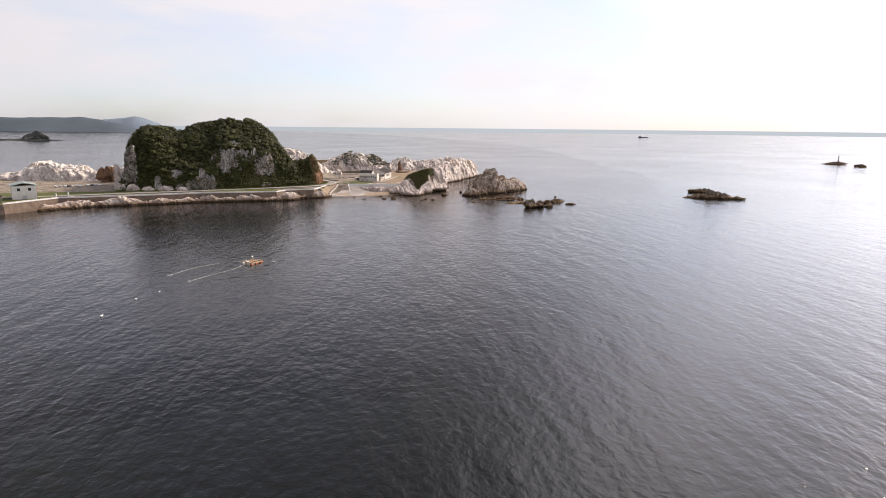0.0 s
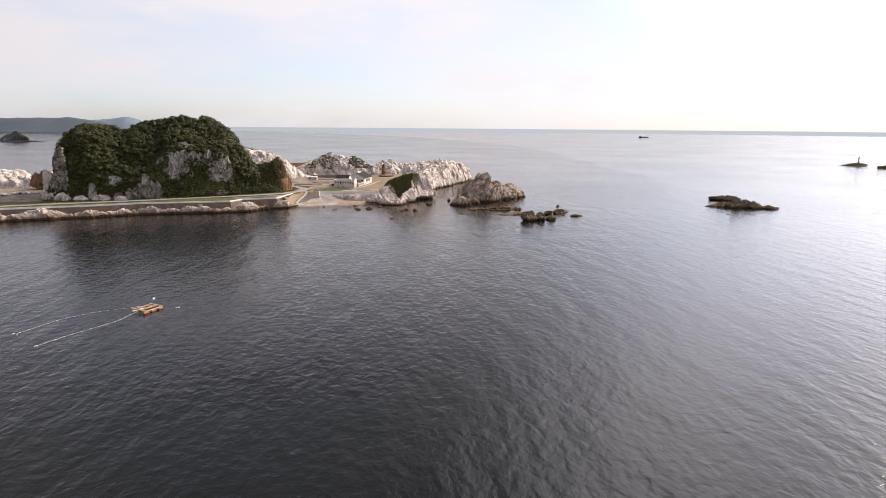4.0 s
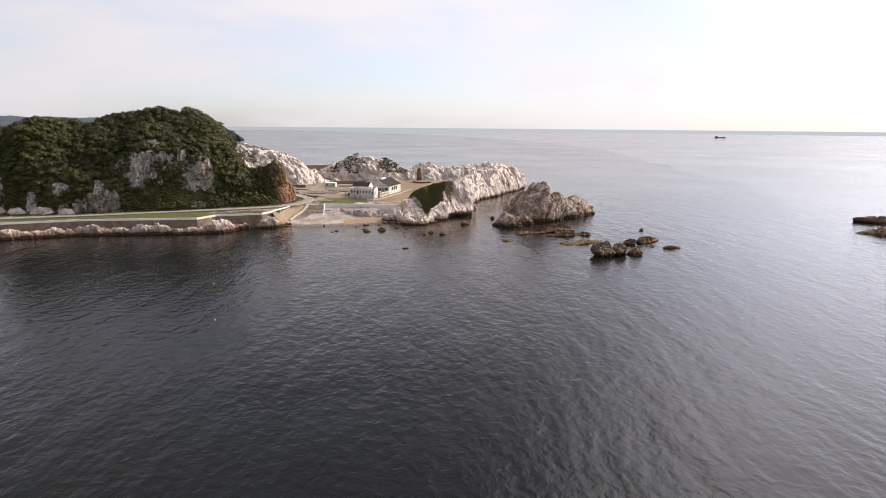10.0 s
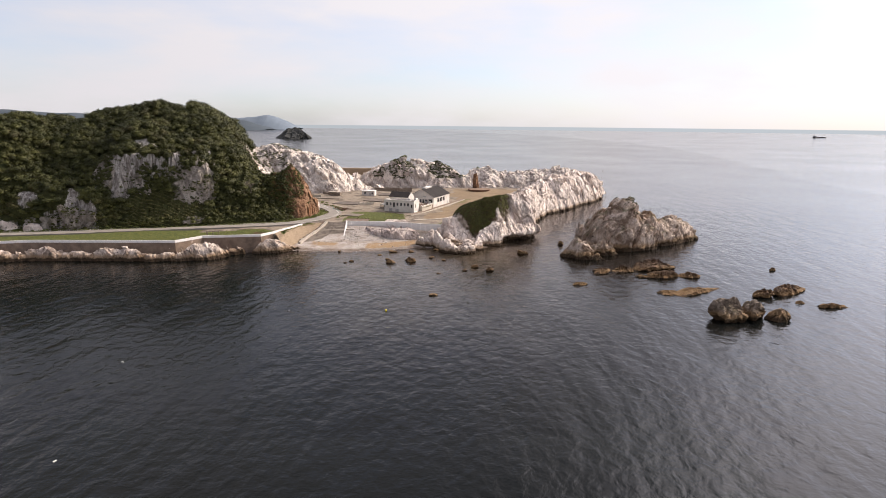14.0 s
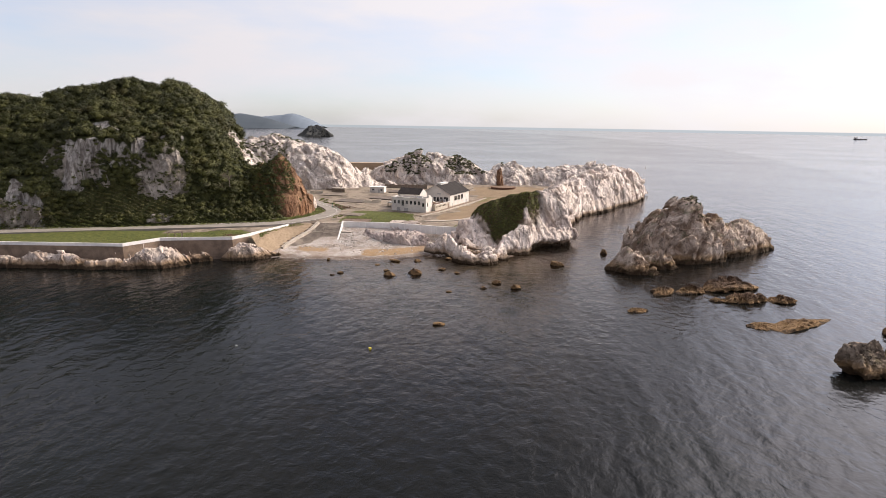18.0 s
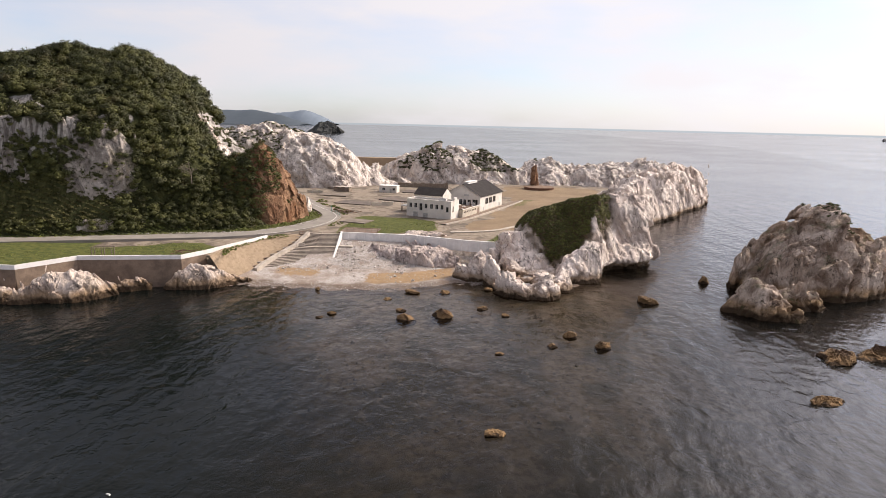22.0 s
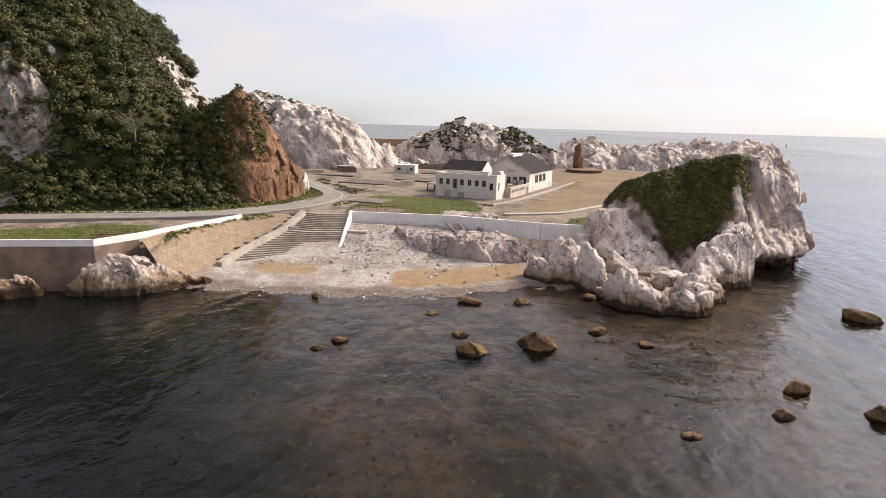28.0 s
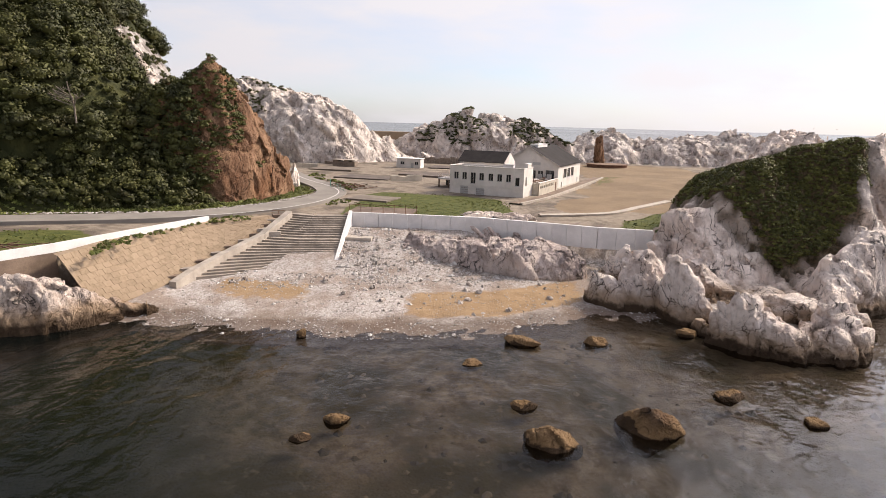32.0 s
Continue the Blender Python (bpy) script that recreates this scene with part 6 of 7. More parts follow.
def low_building():
    """The flat-roofed front building; its origin is the front left corner on the ground."""
    W, D, H = 17.3, 6.6, 6.8
    b = empty("flat_roofed_building", pose(-21.7, 255.6, 5.0, 0, 0, TURN), "abandoned white two-storey building with a flat roof and dark windows", "building")
    wx = [0.09, 0.205, 0.44, 0.565, 0.683, 0.80]
    holes = [(f * W - 0.55, 3.85, f * W + 0.55, 5.45) for f in wx] + [(0.325 * W - 0.6, 3.0, 0.325 * W + 0.6, 5.5), (0.92 * W - 0.55, 3.1, 0.92 * W + 0.45, 4.9)]
    low = [(0.15 * W, 0.3, 0.26 * W, 2.4), (0.37 * W, 0.0, 0.485 * W, 2.1)]
    part("front_wall", wall_bm(W, H, 0.3, holes + low), STUCCO, b)
    part("back_wall", turned(wall_bm(W, H, 0.3, []), pose(0, D - 0.3, 0)), STUCCO, b)
    part("side_wall", turned(wall_bm(D - 0.6, H, 0.3, []), pose(0.3, 0.3, 0, 0, 0, 90)), STUCCO, b)
    part("side_wall", turned(wall_bm(D - 0.6, H, 0.3, [(1.0, 3.0, 2.0, 5.0)]), pose(W, 0.3, 0, 0, 0, 90)), STUCCO, b)
    part("roof", box_bm(W - 0.6, D - 0.6, 0.3, (W / 2, D / 2, H - 0.6)), FLATROOF, b, "dark felt roof inside the parapet")
    part("floor_slab", box_bm(W - 0.6, D - 0.6, 0.2, (W / 2, D / 2, 2.7)), CONCRETE, b)
    part("string_course", box_bm(W + 0.1, 0.12, 0.14, (W / 2, -0.06, 2.55)), STUCCO, b)
    part("coping", box_bm(W + 0.24, 0.5, 0.12, (W / 2, 0.12, H), 0.02), STUCCO, b)
    part("coping", box_bm(0.5, D - 0.2, 0.12, (0.15, D / 2 + 0.25, H), 0.02), STUCCO, b)
    part("coping", box_bm(0.5, D - 0.2, 0.12, (W - 0.15, D / 2 + 0.25, H), 0.02), STUCCO, b)
    for x0, z0, x1, z1 in holes:
        window(b, x0, 0.12, z0, x1 - x0, z1 - z0, 0, 2 if x1 - x0 > 1.05 else 1)
    for x0, z0, x1, z1 in low:
        d = part("shutter_door", turned(box_bm(x1 - x0, 0.08, z1 - z0, ((x0 + x1) / 2, 0.16, z0), 0.01), Matrix()), SHUTTER, b, "grey closed shutter")
        for i in range(1, 5):
            part("rib", box_bm(x1 - x0 - 0.06, 0.03, 0.05, ((x0 + x1) / 2, 0.105, z0 + i * (z1 - z0) / 5)), CONCRETE, d)
    part("stair_tower_wall", box_bm(0.8, 2.4, 1.0, (W - 0.4, 4.0, H + 0.05), 0.02), STUCCO, b)
    return b


low_building()
unit = empty("rooftop_unit", pose(-21.7, 255.6, 5.0, 0, 0, TURN) @ pose(12.4, 4.4, 6.3), "white ventilation unit on the flat roof", "vent")
part("casing", box_bm(2.4, 1.3, 0.95, (0, 0, 0), 0.05), WHITEWASH, unit)
part("cap", box_bm(2.6, 1.5, 0.12, (0, 0, 0.95), 0.02), SHUTTER, unit)


def hall():
    W, D, H, R = 15.2, 24.5, 6.3, 4.3
    b = empty("gabled_hall", pose(-21.7, 255.6, 5.0, 0, 0, TURN) @ pose(17.3 + 1.6 - W, 23.0, 0), "white gabled hall with a dark roof and large side windows", "building")
    front = [(6.6, 2.9, 7.8, 5.0), (8.3, 2.9, 9.5, 5.0), (10.0, 2.9, 11.4, 5.0), (12.0, 2.9, 14.2, 5.2)]
    part("front_wall", wall_bm(W, H, 0.35, front, R), STUCCO, b)
    part("back_wall", turned(wall_bm(W, H, 0.35, [], R), pose(0, D - 0.35, 0)), STUCCO, b)
    side = [(5.2, 3.0, 8.4, 5.3), (9.2, 3.0, 12.4, 5.3), (13.2, 3.0, 16.4, 5.3)]
    part("side_wall", turned(wall_bm(D - 0.7, H, 0.35, side + [(2.8, 0.4, 4.0, 2.2), (20.0, 0.6, 21.6, 2.3)]), pose(W, 0.35, 0, 0, 0, 90)), STUCCO, b)
    part("side_wall", turned(wall_bm(D - 0.7, H, 0.35, []), pose(0.35, 0.35, 0, 0, 0, 90)), STUCCO, b)
    part("plinth", box_bm(0.1, D, 0.9, (W + 0.05, D / 2, 0)), CREAM, b, "rain-stained cream plinth")
    o = 0.35
    roof_slope(b, [(-o, -o, H - 0.15), (-o, D + o, H - 0.15), (W / 2, D + o, H + R), (W / 2, -o, H + R)])
    roof_slope(b, [(W + o, D + o, H - 0.15), (W + o, -o, H - 0.15), (W / 2, -o, H + R), (W / 2, D + o, H + R)])
    for sgn in (-1, 1):
        x0 = W / 2 + sgn * (W / 2 + o)
        bm = bmesh.new()
        c = [bm.verts.new(p) for p in ((x0, -o - 0.04, H - 0.4), (x0, -o - 0.04, H + 0.04), (W / 2, -o - 0.04, H + R + 0.2), (W / 2, -o - 0.04, H + R - 0.3))]
        bm.faces.new(c)
        bmesh.ops.solidify(bm, geom=bm.faces[:], thickness=0.06)
        bmesh.ops.recalc_face_normals(bm, faces=bm.faces[:])
        part("barge_board", bm, STUCCO, b)
    sk = part("ridge_skylight", box_bm(1.9, 9.0, 0.7, (W / 2, 8.5, H + R - 0.15), 0.05), WHITEWASH, b, "white ridge skylight")
    part("skylight_cap", box_bm(2.2, 9.3, 0.12, (W / 2, 8.5, H + R + 0.55), 0.02), WHITEWASH, sk)
    for x0, z0, x1, z1 in front:
        window(b, x0, 0.12, z0, x1 - x0, z1 - z0, 0, 2)
    for x0, z0, x1, z1 in side:
        window(b, W - 0.12, 0.35 + x0, z0, x1 - x0, z1 - z0, 90, 2)
    for x0, z0, x1, z1 in ((2.8, 0.4, 4.0, 2.2), (20.0, 0.6, 21.6, 2.3)):
        part("louvre", turned(box_bm(x1 - x0, 0.06, z1 - z0, ((x0 + x1) / 2, 0.0, z0), 0.01), pose(W - 0.15, 0.35, 0, 0, 0, 90)), SHUTTER, b, "pale louvred panel")
    part("gable_vent", box_bm(2.0, 0.08, 0.7, (9.6, -0.05, 6.3), 0.01), SHUTTER, b)
    return b


hall()


def side_wing():
    W, D, H, R = 11.5, 7.5, 7.2, 2.3
    b = empty("side_wing", pose(-21.7, 255.6, 5.0, 0, 0, TURN) @ pose(-2.2, 10.4, 0), "white wing with a dark pitched roof behind the front building", "building")
    part("front_wall", wall_bm(W, H, 0.3, [(1.0, 3.4, 1.5, 5.8)]), STUCCO, b)
    part("back_wall", turned(wall_bm(W, H, 0.3, []), pose(0, D - 0.3, 0)), STUCCO, b)
    part("gable_wall", turned(wall_bm(D, H, 0.3, [], R), pose(W, 0, 0, 0, 0, 90)), STUCCO, b)
    part("gable_wall", turned(wall_bm(D, H, 0.3, [(2.5, 3.4, 3.6, 5.4)], R), pose(0.3, 0, 0, 0, 0, 90)), STUCCO, b)
    o = 0.3
    roof_slope(b, [(-o, -o, H - 0.12), (W + o - 0.45, -o, H - 0.12), (W + o - 0.45, D / 2, H + R), (-o, D / 2, H + R)])
    roof_slope(b, [(W + o - 0.45, D + o, H - 0.12), (-o, D + o, H - 0.12), (-o, D / 2, H + R), (W + o - 0.45, D / 2, H + R)])
    window(b, 1.0, 0.12, 3.4, 0.5, 2.4)
    porch = part("porch_deck", box_bm(5.5, 5.0, 0.35, (-2.0, 0.6, 2.6), 0.03), STUCCO, b, "white porch deck over a dark hollow")
    for x, y in ((-4.5, -1.7), (-2.0, -1.7), (0.4, -1.7)):
        part("porch_post", box_bm(0.3, 0.3, 2.6, (x, y, 0)), CONCRETE, porch)
    # dark sheet added at the back to paint the shade below the deck
    part("porch_back", box_bm(5.2, 0.2, 2.6, (-2.0, 2.6, 0)), GLASS_AND_SHADE, porch, "dark sheet standing in for shade under the porch")
    for i in range(6):
        part("baluster", box_bm(0.08, 0.08, 0.9, (-4.6 + i * 0.9, -1.8, 2.95)), STUCCO, porch)
    part("handrail", box_bm(5.0, 0.1, 0.08, (-2.3, -1.8, 3.85)), STUCCO, porch)


side_wing()


def terrace():
    L, H = 16.4, 3.3
    b = empty("terrace", pose(-21.7, 255.6, 5.0, 0, 0, TURN) @ pose(17.3, 6.6, 0), "raised terrace with a white wall and rusty fallen roof debris", "terrace")
    part("outer_wall", turned(wall_bm(L, H, 0.3, [(1.0 + i * 1.5, 2.0, 1.9 + i * 1.5, 2.7) for i in range(8)] + [(14.0, 0.2, 15.2, 2.6)]), pose(1.6, 0, 0, 0, 0, 90)), CREAM, b)
    part("front_wall", wall_bm(1.5, H, 0.3, []), CREAM, b)
    part("deck", box_bm(9.5, L - 0.4, 0.25, (-3.6, L / 2, H - 0.45)), CONCRETE, b)
    part("door", turned(box_bm(1.2, 0.08, 2.4, (14.6, -0.05, 0.2), 0.01), pose(1.5, 0, 0, 0, 0, 90)), DEBRIS, b, "rust-brown door")
    # dark strip behind the wall slots, in place of the shade inside
    part("recess", turned(box_bm(12.6, 0.05, 0.9, (6.9, 0.28, 1.9)), pose(1.3, 0, 0, 0, 0, 90)), GLASS_AND_SHADE, b, "dark strip standing in for shade behind the wall openings")
    part("coping", turned(box_bm(L, 0.5, 0.15, (L / 2, 0.1, H), 0.02), pose(1.6, 0, 0, 0, 0, 90)), STUCCO, b)
    rng = random.Random(9)
    for i in range(34):
        x, y = rng.uniform(-6, 1.0), rng.uniform(0.6, L - 0.8)
        part("fallen_sheet", turned(box_bm(rng.uniform(0.6, 1.8), rng.uniform(0.4, 1.2), 0.06), pose(x, y, H - 0.1 + rng.uniform(0, 0.4), rng.uniform(-20, 20), rng.uniform(-20, 20), rng.uniform(0, 180))), rng.choice((DEBRIS, DEBRIS, TIMBER, STUCCO)), b)
    for x in (-2.5, -0.2):
        part("air_unit", box_bm(1.1, 0.6, 1.2, (x, 14.6, H - 0.2), 0.05), SHUTTER, b)
    return b


terrace()


def hut():
    W, D, H = 8.4, 4.8, 3.5
    b = empty("white_hut", pose(-39.5, 326.5, 5.2, 0, 0, -12), "small flat-roofed white hut on the gravel", "hut")
    holes = [(1.4, 1.6, 2.8, 2.6), (5.0, 0.1, 6.0, 2.2), (6.4, 1.5, 7.6, 2.6)]
    part("front_wall", wall_bm(W, H, 0.2, holes), STUCCO, b)
    part("back_wall", turned(wall_bm(W, H, 0.2, []), pose(0, D - 0.2, 0)), STUCCO, b)
    for x in (0.2, W):
        part("side_wall", turned(wall_bm(D - 0.4, H, 0.2, []), pose(x, 0.2, 0, 0, 0, 90)), STUCCO, b)
    part("roof", box_bm(W + 0.6, D + 0.6, 0.2, (W / 2, D / 2, H), 0.03), WHITEWASH, b)
    window(b, 1.4, 0.05, 1.6, 1.4, 1.0, 0, 2)
    window(b, 6.4, 0.05, 1.5, 1.2, 1.1, 0, 2)
    part("door", box_bm(1.0, 0.06, 2.1, (5.5, 0.1, 0.1), 0.01), SHUTTER, b)


hut()

# low ruins on the gravel
for k, (x, y, w, d, h, turn, m) in enumerate([(-57, 327, 8, 3, 2.4, -14, TIMBER), (-68, 318, 7, 0.5, 1.8, 5, CREAM), (-33, 280, 9, 0.5, 1.9, 25, CREAM), (-60, 336, 12, 0.4, 1.4, -5, TIMBER), (-20, 352, 26, 0.5, 3.0, -4, TIMBER)]):
    r = empty("ruined_wall", pose(x, y, 5.3, 0, 0, turn), "low broken wall of an old building on the gravel", "ruin", "low ruins on the gravel")
    n = max(2, int(w / 2))
    for i in range(n):
        part("wall_piece", box_bm(w / n * 0.98, d, h * random.Random(k * 10 + i).uniform(0.75, 1.0), (-w / 2 + (i + 0.5) * w / n, 0, 0), 0.05), m, r)
    if d > 1:
        part("roof_sheet", box_bm(w + 0.5, d + 0.6, 0.15, (0, 0, h + 0.02), 0.02), CONCRETE_PALE, r)

timber = empty("timber_heap", pose(-44.5, 259, 5.5), "heap of grey and rusty timbers fallen beside the road", "debris")
rng = random.Random(3)
for i in range(26):
    part("beam", turned(box_bm(rng.uniform(2.0, 4.5), 0.16, 0.14), pose(rng.uniform(-5, 5), rng.uniform(-2.5, 2.5), rng.uniform(0.1, 0.9), rng.uniform(-12, 12), rng.uniform(-22, 22), rng.uniform(-50, 50))), rng.choice((TIMBER, DEBRIS, RUST)), timber)
NET = plain("green_net", (0.12, 0.26, 0.20), 0.8, 0.3, 1.0, 9.0)
fence = empty("net_fence", None, "sagging green net fence on leaning posts by the road bend", "fence")
for i in range(8):
    x, y = -50.6 + i * 0.42 + (0.06 * i * i if i > 4 else 0), 266 - i * 2.3
    part("post", tube_bm([(x, y, 5.4), (x + 0.1, y, 7.1)], 0.05), NET, fence)
    if i:
        px, py = last
        for h in (5.9, 6.3, 6.7, 7.05):
            part("strand", tube_bm([(px, py, h), ((px + x) / 2, (py + y) / 2, h - 0.12), (x, y, h)], 0.03, 4), NET, fence)
    last = (x, y)

# walkway and kerb beside the hall
strip("walkway", [(-9, 238), (-1.5, 250), (10, 275), (21, 299), (24, 306)], 5.85, 2.2, CONCRETE, "narrow concrete walkway along the hall", 0.5)
strip("walkway_kerb", [(-7.6, 237.4), (0, 249.2), (11.6, 274.2), (22.6, 298.2), (25.4, 305)], 6.05, 0.5, CONCRETE_PALE, "pale stone kerb beside the walkway", 0.7)
strip("field_path", [(-6, 224), (8, 228), (14, 236), (26, 250)], 5.78, 1.6, CONCRETE_PALE, "pale worn path across the dry field", 0.3)
strip("road_line", [(-62, 210.6), (-55.6, 214.8), (-51.5, 219.9), (-47.7, 227.1), (-45.4, 235), (-44.6, 243.5), (-45.6, 251), (-50, 260.5), (-55.6, 269), (-61.5, 280), (-66.7, 297)], 6.006, 0.16, WHITEWASH, "white painted edge line on the road", 0.02)

# ---- west end of the bay: crags, buildings, parked cars ----
ridge("west_shore_ridge", [(-345, 330, 6, 14, 12), (-318, 322, 15, 22, 16), (-300, 318, 22, 26, 18), (-276, 312, 17, 24, 18), (-250, 306, 15, 22, 18), (-226, 300, 17, 22, 16), (-205, 296, 14, 18, 14)], 1.2, 9.0, 1.0, 13, STONE_FAR, "bare pale limestone ridge behind the car park", 0.6, low=2.0)
rock("rusty_knoll", (-241, 284, 4.5), (30, 20, 15.5), ORANGE_ROCK, "rust-stained rocky knoll with a tuft of scrub on top", 161, 10, 5, 0.2, 8, 0.2, "", 0.65)
for k, (x, y, sx, sy, sz, turn) in enumerate([(-213, 206, 16, 10, 8, 10), (-204, 200, 12, 7, 6, 0), (-193, 197.5, 12, 5, 4.2, 0), (-180, 196, 14, 5, 4.6, 0), (-168, 195, 10, 5, 3.6, 0), (-217, 222, 14, 16, 20, 30)]):
    rock("cliff_foot_rock", (x, y, 5.2), (sx, sy, sz), STONE, "pale broken limestone at the foot of the wooded hill", 170 + k, turn, 5, 0.24, 4.0, 0.3, "broken limestone along the hill foot", 0.4)


def west_house():
    W, D, H, R = 9.0, 14.0, 8.2, 1.6
    b = empty("shore_house", pose(-268, 151, 5.6, 0, 0, 22) @ Matrix.Diagonal((1.55, 1.2, 1.12, 1)), "cream two-storey house with a grey-green low roof by the seawall", "house")
    holes = [(1.0 + i * 2.6, 4.6, 2.2 + i * 2.6, 7.2) for i in range(3)]
    part("front_wall", wall_bm(W, H, 0.3, [(2, 5, 3.2, 6.8), (6, 5, 7.2, 6.8), (3.6, 0.0, 5.2, 2.3)], 0), STUCCO, b)
    part("back_wall", turned(wall_bm(W, H, 0.3, []), pose(0, D - 0.3, 0)), STUCCO, b)
    part("side_wall", turned(wall_bm(D - 0.6, H, 0.3, [(4 + i * 2.4, 4.4, 5.2 + i * 2.4, 7.0) for i in range(3)]), pose(W, 0.3, 0, 0, 0, 90)), CREAM, b)
    part("side_wall", turned(wall_bm(D - 0.6, H, 0.3, []), pose(0.3, 0.3, 0, 0, 0, 90)), STUCCO, b)
    tin = plain("green_grey_roof", (0.22, 0.26, 0.25), 0.6, 0.15, 0.5, 5.0)
    roof_slope(b, [(-0.4, -0.4, H), (-0.4, D + 0.4, H), (W / 2, D + 0.4, H + R), (W / 2, -0.4, H + R)]).data.materials[0] = tin
    roof_slope(b, [(W + 0.4, D + 0.4, H), (W + 0.4, -0.4, H), (W / 2, -0.4, H + R), (W / 2, D + 0.4, H + R)]).data.materials[0] = tin
    for x0 in (2, 6):
        window(b, x0, 0.1, 5, 1.2, 1.8)
    for i in range(3):
        window(b, W - 0.1, 0.3 + 4 + i * 2.4, 4.4, 1.2, 2.6, 90)
    part("door", box_bm(1.6, 0.08, 2.3, (4.4, 0.12, 0), 0.01), SHUTTER, b)


west_house()
shed = empty("shore_shed", pose(-275, 140, 5.6, 0, 0, 22), "low brown shed with a dark door beside the house", "shed")
part("walls", box_bm(9, 7, 3.6, (0, 0, 0), 0.05), TIMBER, shed)
part("roof", box_bm(9.8, 7.8, 0.25, (0, 0, 3.6), 0.05), ROOFING, shed)
part("door", box_bm(3.0, 0.1, 2.4, (1.0, -3.55, 0), 0.02), GLASS_AND_SHADE, shed)
for k, (x, y, h) in enumerate([(-246, 164, 2.2), (-239, 166, 2.6)]):
    g = empty("gate_post", pose(x, y, 5.6), "white gate post beside the shore road", "post", "gate posts")
    part("pillar", box_bm(0.9, 0.9, h, (0, 0, 0), 0.05), WHITEWASH, g)
    part("cap", box_bm(1.1, 1.1, 0.15, (0, 0, h), 0.03), WHITEWASH, g)

TYRE = plain("tyre_rubber", (0.02, 0.02, 0.02), 0.9, 0.2)


def car(m, paint, label):
    c = empty("car", m, label, "car", "parked cars")
    bm = bmesh.new()
    prof = [(-2.1, 0.35), (2.1, 0.35), (2.15, 0.75), (1.9, 0.95), (1.0, 1.02), (0.45, 1.5), (-1.3, 1.52), (-1.95, 1.05), (-2.12, 0.85)]
    lo = [bm.verts.new((x, -0.85, z)) for x, z in prof]
    hi = [bm.verts.new((x, 0.85, z)) for x, z in prof]
    n = len(prof)
    bm.faces.new(lo)
    bm.faces.new(hi[::-1])
    for i in range(n):
        bm.faces.new((lo[i], lo[(i + 1) % n], hi[(i + 1) % n], hi[i]))
    bmesh.ops.recalc_face_normals(bm, faces=bm.faces[:])
    bmesh.ops.bevel(bm, geom=bm.edges[:], offset=0.05, segments=1, affect="EDGES")
    part("body", bm, paint, c)
    for y in (-0.86, 0.86):
        part("side_glass", box_bm(1.7, 0.02, 0.38, (-0.4, y, 1.06), 0.0), GLASS_AND_SHADE, c)
    part("windscreen", turned(box_bm(0.03, 1.4, 0.6, (0, 0, -0.3)), pose(0.76, 0, 1.28, 0, -48, 0)), GLASS_AND_SHADE, c)
    for x in (-1.3, 1.3):
        for y in (-0.8, 0.8):
            w = part("wheel", tube_bm([(x, y - 0.1, 0.32), (x, y + 0.1, 0.32)], 0.32, 10), TYRE, c)
    return c


CARS = [plain("car_white", (0.62, 0.62, 0.62), 0.3, 0.05, 1, 5, 0.5), plain("car_silver", (0.35, 0.36, 0.37), 0.3, 0.05, 1, 5, 0.5), plain("car_dark", (0.04, 0.045, 0.05), 0.3, 0.05, 1, 5, 0.5)]
CAR_WORDS = ["white parked car on the gravel car park", "silver parked car on the gravel car park", "dark parked car on the gravel car park"]
first = {}
for i in range(11):
    k = (0, 1, 0, 2, 0, 1, 0, 0, 2, 1, 0)[i]
    m = pose(-268 + 3.0 * i, 238 + (i % 3) * 1.0 + (6 if i > 6 else 0), 5.65, 0, 0, 80 + 7 * (i % 3))
    if k in first:
        copy_thing(first[k], m)
    else:
        first[k] = car(m, CARS[k], CAR_WORDS[k])

# ---- things on the water ----
BUOY_WHITE = plain("white_buoy_plastic", (0.62, 0.62, 0.60), 0.5, 0.1)
BUOY_RED = plain("orange_float", (0.42, 0.12, 0.04), 0.6, 0.2)
ROPE = plain("pale_rope", (0.42, 0.40, 0.36), 0.9, 0.2)
PLANK = plain("raft_timber", (0.42, 0.31, 0.20), 0.85, 0.3, 1.0, 8.0)


def raft():
    r = empty("work_raft", pose(-107.5, -55.7, 0, 0, 0, 49), "open timber work raft on orange floats moored in the bay", "raft")
    for y in (-2.5, 0.1, 2.5):
        part("beam", box_bm(6.8, 0.5, 0.3, (0, y, 0.42), 0.03), PLANK, r)
    for x in (-3.0, 3.0):
        part("cross_beam", box_bm(0.4, 5.6, 0.22, (x, 0, 0.72), 0.03), PLANK, r)
    part("cross_beam", box_bm(0.3, 2.6, 0.2, (-0.6, 1.3, 0.72), 0.03), PLANK, r)
    for x in (-2.6, 0.0, 2.6):
        for y in (-2.5, 2.5):
            part("float", turned(tube_bm([(-0.75, 0, 0), (-0.6, 0, 0), (0.6, 0, 0), (0.75, 0, 0)], 0.42, 10), pose(x, y, 0.1)), BUOY_RED if y < 0 or x > 2 else BUOY_WHITE, r)
    part("crate", box_bm(0.9, 0.7, 0.45, (-2.2, 1.3, 0.94), 0.03), CONCRETE_PALE, r)


